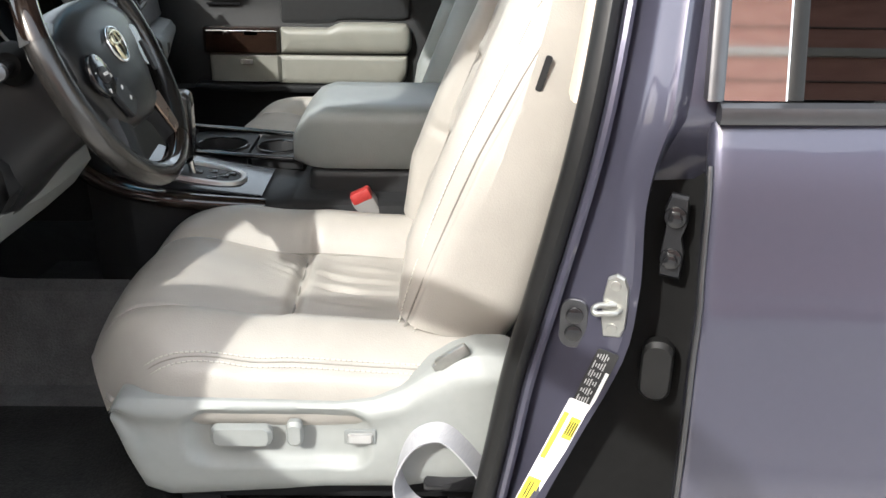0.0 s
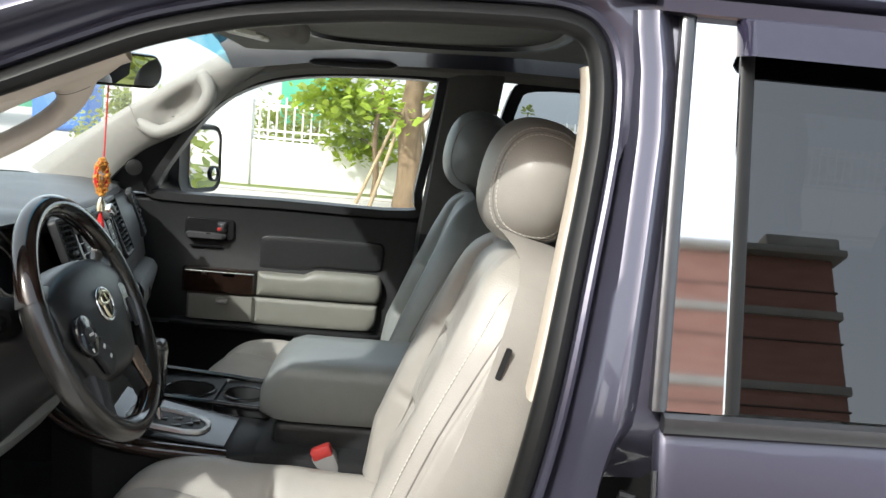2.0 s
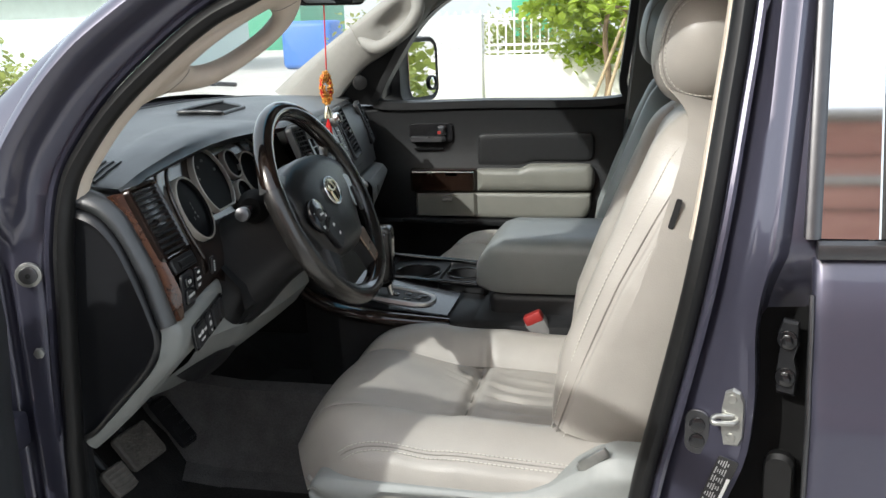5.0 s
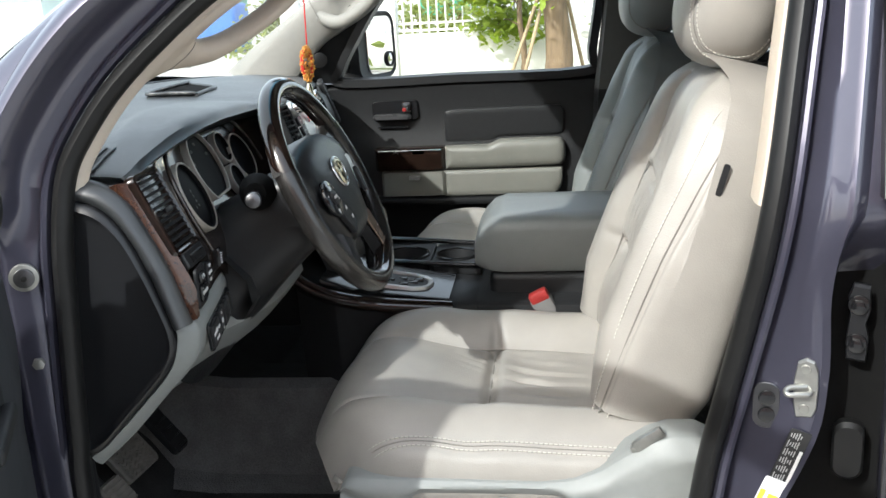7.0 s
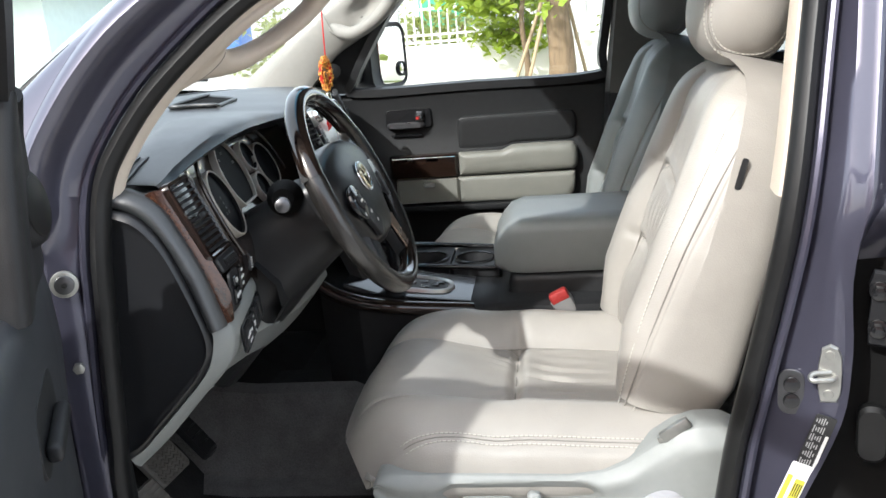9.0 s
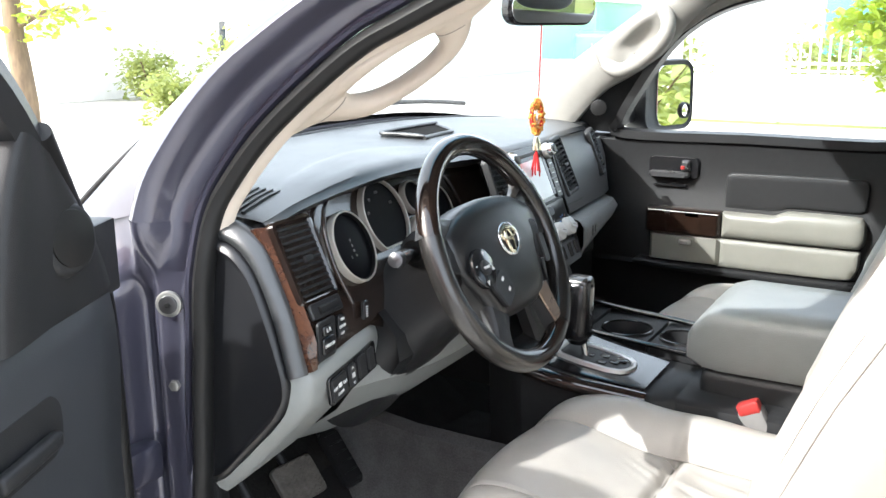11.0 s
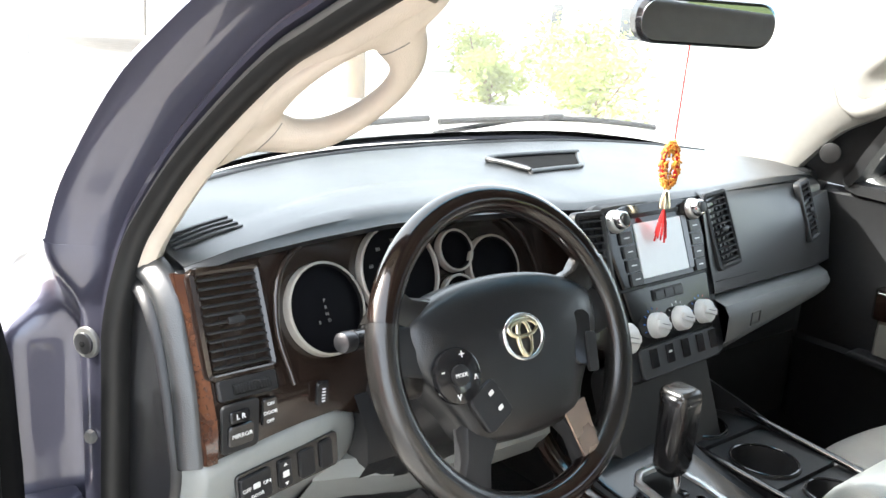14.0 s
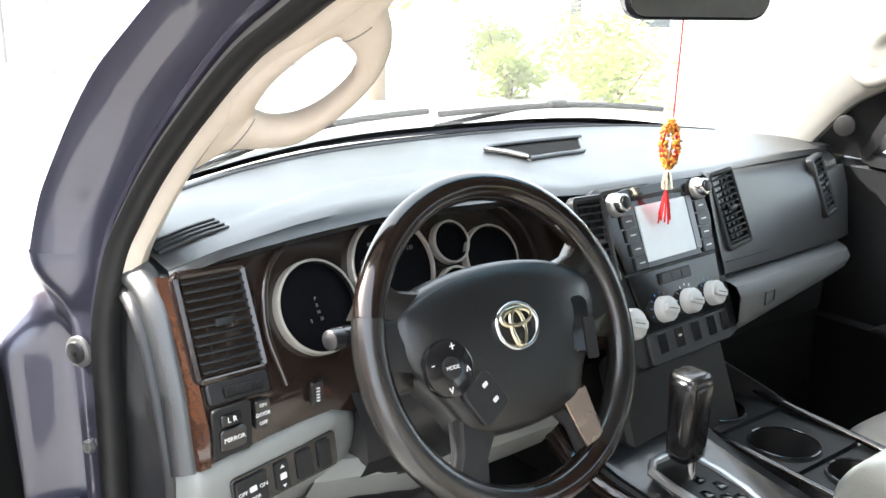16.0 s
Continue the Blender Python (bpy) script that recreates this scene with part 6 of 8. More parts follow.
def button(y, z, w, h, mat=GLOSS_BLACK, out=0.005, text="", size=0.006, turn=0, label=""):
    m = on_fascia(y, min(z, 1.232), out) @ pose(0, z - min(z, 1.232), 0, 0, 0, turn)
    b = part("button", plate("button", rounded(w, h, min(w, h) * 0.2), 0.005, m, 0.0015), mat, dash, label)
    if text:
        part("marking", words("marking", text, size, m @ pose(0, 0, 0.0055)), WHITE_INK, b)
    return b


part("button_plate", plate("button_plate", rounded(0.05, 0.06, 0.006), 0.004, on_fascia(0.967, 1.211, 0.0015), 0.001), BLACK_PLASTIC, dash, "black plate round the mirror buttons")
button(0.964, 1.225, 0.026, 0.014, text="L R", size=0.009)
button(0.966, 1.203, 0.034, 0.026, text="MIRROR", size=0.0075, label="mirror adjuster button")
bt = button(1.004, 1.220, 0.02, 0.036, text="DOOR", size=0.0065, label="door lamp switch")
for t, dz in (("ON", 0.011), ("OFF", -0.011)):
    part("marking", words("marking", t, 0.0062, on_fascia(1.004, 1.220, 0.0105) @ pose(0, dz, 0)), WHITE_INK, bt)
dim = button(1.082, 1.222, 0.018, 0.03, label="instrument dimmer wheel")
for k in range(5):
    part("rib", block("rib", (0.005, 0.0014, 0.002), on_fascia(1.082, 1.222, 0.0105) @ pose(0, -0.010 + 0.004 * k, 0), 0.0004, 1), WHITE_INK, dim)
sw = part("switch_bank", plate("switch_bank", rounded(0.15, 0.046, 0.006), 0.005, facing((-0.6405, 1.035, 1.135), (1, 0.13, 0.05)) @ pose(0, 0, 0, 0, 0, 5), 0.001), GLOSS_BLACK, dash, "black bank of four switches")
m0 = facing((-0.6355, 1.035, 1.135), (1, 0.13, 0.05)) @ pose(0, 0, 0, 0, 0, 5)
for dx, w, t in ((-0.05, 0.042, "OFF  ON"), (-0.008, 0.018, ""), (0.025, 0.022, ""), (0.055, 0.018, "")):
    part("switch", plate("switch", rounded(w, 0.036, 0.003), 0.004, m0 @ pose(dx, 0, 0), 0.001), BLACK_PLASTIC, sw)
part("marking", words("marking", "OFF", 0.007, m0 @ pose(-0.064, 0.002, 0.0045)), WHITE_INK, sw)
part("marking", words("marking", "ON", 0.007, m0 @ pose(-0.036, 0.002, 0.0045)), WHITE_INK, sw)
part("marking", words("marking", "DOOR", 0.006, m0 @ pose(-0.05, -0.009, 0.0045)), WHITE_INK, sw)
part("symbol", plate("symbol", rounded(0.010, 0.007, 0.001), 0.0005, m0 @ pose(-0.05, 0.003, 0.004), 0.0001), WHITE_INK, sw)
part("symbol", plate("symbol", rounded(0.009, 0.008, 0.001), 0.0005, m0 @ pose(-0.008, 0.0, 0.004), 0.0001), WHITE_INK, sw)
for s in (1, -1):
    part("symbol", plate("symbol", [(-0.003, 0), (0.003, 0), (0, 0.004 * s)][::s], 0.0005, m0 @ pose(-0.008, 0.011 * s, 0.004), 0.0001), WHITE_INK, sw)

# defroster slots and speaker tray, let into the dash top
def top_pad(y, f, up=0.0):
    """A place on the dash top, f of the way from its brow to the windscreen."""
    x0, z0 = brow(y)
    e = abs(y - MID) / 0.84
    xf = -1.235 + 0.24 * e ** 2.2
    x0 -= 0.010 * (1 - f)
    return Vector((x0 + (xf - x0) * f, y, z0 + (1.418 - 0.05 * e ** 3 - z0) * f + 0.012 * math.sin(math.pi * f) + up))


slots = part("defroster", grid("defroster", [[top_pad(y, f, 0.0012) for f in (0.16, 0.22, 0.29)] for y in np.linspace(0.945, 1.035, 6)]), RUBBER, dash, "dark side defroster outlet")
for k in range(4):
    f = 0.165 + 0.04 * k
    part("rib", tube("rib", [top_pad(y, f + 0.03 * (y - 0.945), 0.002) for y in np.linspace(0.945, 1.035, 5)], 0.0026, sides=6), DASH_PLASTIC, slots)
MESH = material("black_speaker_cloth", (0.006, 0.006, 0.006), 1.0, vary=0.3, grain=300, spec=0.1)


def deck_z(x, y):
    """Height of the dash top at a place."""
    f = min(1.0, max(0.0, (brow(y)[0] - x) / (brow(y)[0] + 1.235 - 0.24 * (abs(y - MID) / 0.84) ** 2.2)))
    return top_pad(y, f).z


WEDGE = [(-0.862, 1.622), (-0.865, 1.690), (-0.868, 1.752), (-0.915, 1.80), (-0.970, 1.853), (-0.972, 1.74), (-0.968, 1.615), (-0.915, 1.618)]
tray = part("speaker_tray", mesh_from("speaker_tray", [(x, y, deck_z(x, y) + 0.003) for x, y in WEDGE], [tuple(range(8))]), MESH, dash, "dark speaker grille let into the dash top")
part("tray_lip", tube("tray_lip", smooth_path([(x, y, deck_z(x, y) + 0.006) for x, y in WEDGE[4:] + WEDGE[:1]], 4), [0.005] * 16 + [0.003], sides=8), DASH_PLASTIC, tray)
part("tray_hood", tube("tray_hood", smooth_path([(x, y, deck_z(x, y) + 0.002) for x, y in WEDGE[:5]], 4), 0.005, sides=8), DASH_PLASTIC, tray)
part("screen_outlet", tube("screen_outlet", [top_pad(y, 0.88, 0.001) for y in np.linspace(1.08, 2.4, 20)], 0.006, sides=6, flat=0.5), RUBBER, dash, "long dark demister slot under the windscreen")

# centre stack and the passenger's side
def pad_x(y):
    """Depth of the pad's upper edge, receding towards the passenger's door."""
    return -0.675 - 0.215 * (y - 1.86) - 0.35 * max(0.0, y - 2.36) ** 2


def groove_z(y):
    """Height of the groove between the pad and the glove box."""
    return 1.24 - 0.09 * (y - 1.85)


STACK = facing((-0.646, 1.727, 1.3387), (0.927, 0.0565, 0.370))


def on_stack(dy, dz, out=0.0):
    """A frame on the centre stack: dy to the passenger's side, dz up from the screen's middle."""
    return STACK @ pose(dy, dz, out)


part("stack_body", plate("stack_body", rounded(0.285, 0.285, 0.02), 0.03, on_stack(-0.012, -0.062, -0.034), 0.008), BLACK_PLASTIC, dash, "black centre stack")
part("stack_foot", plate("stack_foot", rounded(0.285, 0.20, 0.02), 0.03, on_stack(-0.012, -0.275, -0.075), 0.008), BLACK_PLASTIC, dash, "black lower part of the centre stack")
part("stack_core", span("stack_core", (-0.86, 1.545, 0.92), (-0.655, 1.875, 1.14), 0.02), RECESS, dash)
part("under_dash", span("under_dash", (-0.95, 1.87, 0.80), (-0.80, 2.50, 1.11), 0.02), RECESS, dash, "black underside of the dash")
radio = part("radio", plate("radio", [(-0.135, 0.066), (-0.142, 0.0), (-0.128, -0.056), (0.100, -0.056), (0.114, 0.0), (0.106, 0.066), (0.06, 0.072), (-0.09, 0.072)][::-1], 0.010, on_stack(0, 0, -0.006), 0.003), PIANO, dash, "car radio with a blank screen, two knobs and side buttons")
part("screen", plate("screen", rounded(0.128, 0.088, 0.002), 0.0025, on_stack(-0.0135, -0.002, 0.004), 0.0008), SCREEN, radio, "blank pale grey screen")
part("screen_edge", plate("screen_edge", rounded(0.014, 0.088, 0.002), 0.0025, on_stack(0.0595, -0.002, 0.004), 0.0008), DULL_METAL, radio, "dark bezel beside the screen")
part("disc_slot", block("disc_slot", (0.13, 0.007, 0.003), on_stack(-0.014, 0.054, 0.0045), 0.001), RUBBER, radio)
for dx in (-0.122, 0.090):
    kb = part("knob", disc("knob", on_stack(dx, 0.050, 0.003), 0.0185, 0.012, 28, 0.003, 0.0175), SATIN, radio, "silver rotary knob")
    part("knob_grip", disc("knob_grip", on_stack(dx, 0.050, 0.015), 0.0145, 0.012, 28, 0.003, 0.0135), CHROME, kb)
    part("knob_face", disc("knob_face", on_stack(dx, 0.050, 0.027), 0.0095, 0.002, 20, 0.001), RUBBER, kb)
    side = -0.1035 if dx < 0 else 0.0865
    for k in range(4):
        b = part("radio_button", plate("radio_button", rounded(0.030, 0.0195, 0.002), 0.004, on_stack(side + (0.006 if dx < 0 else -0.002) * k * 0.5, 0.022 - 0.022 * k, 0.004), 0.001), BUTTON_GREY, radio)
        part("print_bar", block("print_bar", (0.013, 0.0018, 0.0006), on_stack(side + (0.006 if dx < 0 else -0.002) * k * 0.5, 0.022 - 0.022 * k, 0.0083), 0, 1), SATIN, b)
strip_ob = part("climate_panel", plate("climate_panel", [(-0.128, -0.060), (-0.120, -0.10), (-0.112, -0.150), (0.092, -0.150), (0.100, -0.10), (0.104, -0.060)], 0.008, on_stack(0, 0, -0.006), 0.002), PIANO, dash, "glossy black climate panel with white knobs")
slot = part("display_slot", plate("display_slot", rounded(0.082, 0.018, 0.003), 0.003, on_stack(-0.018, -0.076, 0.002), 0.001), BLACK_PLASTIC, strip_ob)
for k in range(3):
    part("slot_key", plate("slot_key", rounded(0.024, 0.012, 0.002), 0.002, on_stack(-0.044 + 0.026 * k, -0.076, 0.005), 0.0006), BUTTON_GREY, slot)
KNOB_WHITE = material("white_knob_plastic", (0.62, 0.62, 0.60), 0.35)


def ribbed_knob(name, m, r, parent, label):
    """A pale control knob: a tapered barrel with a raised grip bar and a fine pointer."""
    kb = part(name, disc(name, m, r, 0.017, 36, 0.003, r * 0.93), KNOB_WHITE, parent, label)
    part("grip", plate("grip", rounded(r * 1.62, r * 0.6, r * 0.2), 0.005, m @ pose(0, 0, 0.0165, 0, 0, -18), 0.002), KNOB_WHITE, kb)
    part("pointer", block("pointer", (r * 0.9, 0.0012, 0.0006), m @ pose(0, 0, 0.0217, 0, 0, -18), 0, 1), DULL_METAL, kb)
    return kb


for k in range(3):
    m = on_stack(-0.066 + 0.066 * k, -0.122, 0.002)
    ribbed_knob("climate_knob", m, 0.0205, strip_ob, "pale ribbed climate knob")
    for a in range(-4, 5):
        an = radians(90 + a * 26)
        part("scale_mark", block("scale_mark", (0.0015, 0.004, 0.0006), m @ pose(0.027 * math.cos(an), 0.027 * math.sin(an), 0.0002, 0, 0, math.degrees(an) - 90), 0, 1), WHITE_INK if k == 1 else (RED if a < 0 else BLUE_INK), strip_ob)
lower = part("switch_strip", plate("switch_strip", rounded(0.215, 0.048, 0.005), 0.008, on_stack(-0.010, -0.176, -0.006), 0.002), BUTTON_GREY, dash, "grey strip with a row of dark switch openings")
for k, dx in enumerate((-0.085, -0.042, 0.002, 0.045, 0.083)):
    part("lower_switch", plate("lower_switch", rounded(0.019, 0.030, 0.002), 0.0025, on_stack(dx, -0.171, 0.002), 0.0006), GLOSS_BLACK, lower)
    if k == 1:
        part("print_bar", block("print_bar", (0.008, 0.0035, 0.0006), on_stack(dx, -0.168, 0.0047), 0, 1), WHITE_INK, lower)
ribbed_knob("drive_knob", on_stack(-0.148, -0.128, 0.0), 0.0245, dash, "pale drive mode knob")
part("red_light", block("red_light", (0.011, 0.016, 0.004), on_stack(-0.158, -0.222, -0.02), 0.001), material("orange_lens", (0.6, 0.12, 0.03), 0.3), dash)
part("stack_trim", tube("stack_trim", smooth_path([on_stack(-0.146, 0.062, 0.0) @ Vector(), on_stack(-0.152, 0.0, 0.001) @ Vector(), on_stack(-0.146, -0.06, 0.001) @ Vector()], 6), 0.005, sides=8, flat=0.7), WOOD_EDGE, dash, "thin wood strip beside the radio")
vent(0, 0, 0.058, 0.118, 11, on_stack(0.176, 0.006, -0.004) @ pose(0, 0, 0, 0, 0, 5))
vent(2.33, 1.31, 0.046, 0.112, 9, facing((pad_x(2.36) + 0.026, 2.362, 1.318), (0.92, 0.19, 0.34)) @ pose(0, 0, 0, 0, 0, 6))

# passenger's side: padded face, groove and grey glove box lid
rows = []
for y in np.linspace(1.848, 2.54, 24):
    o, zt, zg = pad_x(y), 1.409 - 0.045 * (y - 1.86) / 0.6, groove_z(y)
    rows.append([(o - 0.04, y, zt + 0.003), (o - 0.010, y, zt), (o + 0.001, y, zt - 0.008), (o + 0.006, y, zt - 0.022), (o + 0.022, y, 1.34), (o + 0.040, y, 1.29), (o + 0.054, y, zg + 0.015), (o + 0.056, y, zg + 0.006), (o + 0.050, y, zg), (o + 0.02, y, zg - 0.002)])
part("passenger_pad", grid("passenger_pad", rows), DASH_PLASTIC, dash, "charcoal padded passenger dash face")
part("pad_seam", tube("pad_seam", [(pad_x(y) + 0.0505, y, groove_z(y) + 0.024) for y in np.linspace(1.86, 2.46, 14)], 0.0012, sides=6), RUBBER, dash)
rows = []
for y, k in ((1.848, 0.95), (1.852, 1), (1.95, 1), (2.05, 1), (2.15, 1), (2.25, 1), (2.35, 1), (2.42, 0.97), (2.455, 0.85), (2.475, 0.6), (2.49, 0.25)):
    o, zg = pad_x(y), groove_z(y)
    lo = 1.150 - 0.02 * (y - 1.85)
    rows.append([(o + 0.0, y, zg - 0.004), (o + 0.03 + 0.03 * k, y, zg - 0.005), (o + 0.03 + 0.052 * k, y, zg - 0.010), (o + 0.03 + 0.064 * k, y, zg - 0.026), (o + 0.03 + 0.064 * k, y, lo + 0.022), (o + 0.03 + 0.055 * k, y, lo + 0.004), (o + 0.03 + 0.03 * k, y, lo - 0.010), (o - 0.02, y, lo - 0.028), (o - 0.12, y, lo - 0.045), (o - 0.3, y, lo - 0.05)])
part("glove_box", grid("glove_box", rows), material("mid_grey_plastic", (0.115, 0.12, 0.12), 0.42, vary=0.08, bump=0.2, bump_scale=700), dash, "grey glove box lid")
part("glove_latch", sweep("glove_latch", [(pad_x(y) + 0.0955, y, z) for y, z in ((1.945, 1.178), (1.985, 1.176), (1.985, 1.198), (1.945, 1.200))], [(-0.0015, 0.0), (0.0015, 0.0), (0.0015, 0.002), (-0.0015, 0.002)], (1, 0, 0), True), DASH_PLASTIC, dash, "small latch outline on the glove box")
part("dash_core", span("dash_core", (-1.2, 0.96, 0.98), (-0.80, 2.52, 1.33), 0.03), BLACK_PLASTIC, dash)

# ---- steering wheel and stalk ----
WN = Vector((0.91, -0.0, 0.42)).normalized()
WC = Vector((-0.495, 1.252, 1.300))
wheel = thing("steering_wheel", tuple(WC), "black leather and dark wood steering wheel with a pale gold emblem", "steering wheel")
W = facing(WC, WN)
R = 0.1845


def rim_point(a, r=R, z=0.0):
    return W @ Vector((r * math.sin(radians(a)), r * math.cos(radians(a)), z))


def arc(a0, a1, n):
    return [rim_point(a) for a in np.linspace(a0, a1, n)]


# angles run clockwise from the top as the driver sees it
part("rim_top", tube("rim_top", arc(-72, 62, 40), 0.0178, sides=16), WOOD, wheel, "glossy dark wood upper rim")
part("rim_left", tube("rim_left", arc(-172, -72, 30), 0.0188, sides=16), WHEEL_LEATHER, wheel, "worn black leather rim")
part("rim_right", tube("rim_right", arc(62, 148, 26), 0.0188, sides=16), WHEEL_LEATHER, wheel, "worn black leather rim")
part("rim_bottom", tube("rim_bottom", arc(148, 188, 14), 0.018, sides=16), WOOD, wheel, "glossy dark wood lower rim")
hub = [(-0.152, 0.045), (-0.125, 0.068), (-0.07, 0.086), (0.0, 0.092), (0.07, 0.086), (0.125, 0.068), (0.152, 0.045), (0.150, 0.005), (0.128, -0.028), (0.105, -0.06), (0.078, -0.096), (0.0, -0.106), (-0.078, -0.096), (-0.105, -0.06), (-0.128, -0.028), (-0.150, 0.005)]
hp = smooth_path([(*p, 0) for p in hub], 4, True)
rows = []
for k, z in ((1.0, -0.035), (1.0, -0.01), (0.97, 0.004), (0.9, 0.012), (0.7, 0.019), (0.4, 0.023), (0.05, 0.024)):
    rows.append([W @ Vector((p[0] * k, p[1] * k, z)) for p in hp])
pad = part("airbag_pad", grid("airbag_pad", rows, False, True, True, 50), PAD_PLASTIC, wheel, "black airbag pad")
em = W @ pose(0, 0.012, 0.0235)
part("emblem_ring", tube("emblem_ring", [em @ Vector((0.030 * math.cos(a), 0.026 * math.sin(a), 0.002)) for a in np.linspace(0, 2 * math.pi, 36, endpoint=False)], 0.0028, True, 8), CHROME, pad, "chrome oval emblem with gold loops")
part("emblem_oval", tube("emblem_oval", [em @ Vector((0.010 * math.cos(a), -0.002 + 0.021 * math.sin(a), 0.003)) for a in np.linspace(0, 2 * math.pi, 28, endpoint=False)], 0.0034, True, 8, flat=0.7), GOLD, pad)
part("emblem_oval", tube("emblem_oval", [em @ Vector((0.022 * math.cos(a), 0.010 + 0.010 * math.sin(a), 0.003)) for a in np.linspace(0, 2 * math.pi, 28, endpoint=False)], 0.0034, True, 8, flat=0.7), GOLD, pad)


def spoke(nm, pts, widths, mat=BLACK_PLASTIC, zs=None):
    """A flat spoke in the wheel's plane along 2D points with given half widths."""
    p = np.array(pts, float)
    t = tangents(np.c_[p, np.zeros(len(p))], False)
    rows = []
    for i, (q, w) in enumerate(zip(p, widths)):
        n = np.array((-t[i][1], t[i][0]))
        z = zs[i] if zs else -0.004
        rows.append([W @ Vector((*(q + n * u * w), z + v)) for u, v in ((-1, -0.012), (-1, 0.002), (-0.8, 0.009), (0, 0.012), (0.8, 0.009), (1, 0.002), (1, -0.012))])
    return part(nm, grid(nm, rows, False, True, True), mat, wheel)


spoke("spoke_left", [(-0.08, 0.015), (-0.12, 0.02), (-0.178, 0.025)], [0.05, 0.035, 0.03])
spoke("spoke_right", [(0.08, 0.015), (0.12, 0.02), (0.178, 0.025)], [0.05, 0.035, 0.03])
for sd in (-1, 1):
    spoke("spoke_ear", [(sd * 0.112, 0.052), (sd * 0.140, 0.064), (sd * 0.160, 0.078), (sd * 0.172, 0.088)], [0.026, 0.020, 0.024, 0.034], WHEEL_LEATHER, [-0.006, -0.006, -0.004, -0.004])
    spoke("spoke_cuff", [(sd * 0.135, 0.0), (sd * 0.155, 0.004), (sd * 0.176, 0.010)], [0.030, 0.034, 0.048], WHEEL_LEATHER, [-0.010, -0.008, -0.006])
spoke("spoke_lower_left", [(-0.06, -0.06), (-0.085, -0.115), (-0.10, -0.155)], [0.035, 0.02, 0.026])
spoke("spoke_lower_right", [(0.06, -0.06), (0.085, -0.115), (0.10, -0.155)], [0.035, 0.02, 0.026])
part("spoke_insert", plate("spoke_insert", [(-0.016, -0.034), (0.014, -0.034), (0.018, 0.030), (-0.022, 0.034)], 0.003, W @ pose(0.080, -0.112, 0.009, 0, 0, 12), 0.001), material("brown_satin_insert", (0.30, 0.22, 0.17), 0.28, 0.7), wheel, "satin brown insert of the lower spoke")
# thumb switches
pod = part("switch_pod", disc("switch_pod", W @ pose(-0.105, -0.014, 0.018), 0.032, 0.008, 32, 0.003), GLOSS_BLACK, wheel, "round switch pod with volume and mode keys")
part("mode_key", disc("mode_key", W @ pose(-0.105, -0.014, 0.026), 0.012, 0.004, 24, 0.001), BLACK_PLASTIC, pod)
part("marking", words("marking", "MODE", 0.0062, W @ pose(-0.105, -0.014, 0.0304)), WHITE_INK, pod)
for t, dx, dy in (("+", 0.008, 0.022), ("-", -0.022, 0.008), ("^", 0.022, -0.008), ("v", -0.006, -0.022)):
    part("marking", words("marking", t, 0.015, W @ pose(-0.105 + dx, -0.014 + dy, 0.0264)), WHITE_INK, pod)
keys = part("phone_keys", plate("phone_keys", rounded(0.045, 0.05, 0.008), 0.008, W @ pose(-0.066, -0.056, 0.016, 0, 0, 28), 0.002), BLACK_PLASTIC, wheel, "two phone keys")
for d in (-0.009, 0.012):
    part("symbol", plate("symbol", rounded(0.008, 0.005, 0.001), 0.0005, W @ pose(-0.066, -0.056, 0.024, 0, 0, 28) @ pose(0.008, d, 0), 0.0001), WHITE_INK, keys)
part("cruise_pod", plate("cruise_pod", rounded(0.03, 0.07, 0.01), 0.006, W @ pose(0.102, -0.005, 0.014, 0, 0, -12), 0.002), GLOSS_BLACK, wheel)
part("voice_key", plate("voice_key", rounded(0.016, 0.05, 0.004), 0.005, W @ pose(0.112, -0.025, 0.018, 0, 0, -8), 0.001), BLACK_PLASTIC, wheel)
part("hub_back", disc("hub_back", W @ pose(0, -0.01, -0.09), 0.075, 0.075, 32, 0.01, 0.06), BLACK_PLASTIC, wheel)
column = thing("steering_column", tuple(WC - WN * 0.12), "black plastic steering column cover", "steering column")
rows = []
for d, rx, ry, drop in ((0.045, 0.055, 0.055, 0.0), (0.05, 0.068, 0.066, 0.002), (0.075, 0.076, 0.074, 0.006), (0.12, 0.084, 0.082, 0.014), (0.17, 0.094, 0.092, 0.026), (0.22, 0.108, 0.104, 0.040), (0.28, 0.128, 0.118, 0.056), (0.34, 0.15, 0.13, 0.075)):
    m = facing(WC - WN * d + Vector((0, 0.004, -0.012 - drop)), WN)
    row = []
    for a in np.linspace(0, 2 * math.pi, 40, endpoint=False):
        c, q = math.cos(a), math.sin(a)
        k = (abs(c) ** 2.8 + abs(q) ** 2.8) ** (-1 / 2.8)
        row.append(m @ Vector((rx * k * c, ry * k * q, 0)))
    rows.append(row)
part("column_cover", grid("column_cover", rows, False, True, True, 50), BLACK_PLASTIC, column)
part("column_collar", disc("column_collar", facing(WC - WN * 0.075, WN), 0.066, 0.035, 36, 0.008), BLACK_PLASTIC, column)
part("stalk_boot", tube("stalk_boot", [(-0.605, 1.19, 1.303), (-0.600, 1.165, 1.306), (-0.597, 1.150, 1.308)], [0.032, 0.027, 0.018], sides=20), RECESS, column, "round boot at the foot of the light stalk")
stalk = thing("light_stalk", (-0.6, 1.12, 1.31), "black light stalk with a silver tip", "lever")
a, b = Vector((-0.60, 1.17, 1.305)), Vector((-0.575, 1.075, 1.315))
part("arm", tube("arm", [a, a.lerp(b, 0.5), b], [0.009, 0.011, 0.013]), GLOSS_BLACK, stalk)
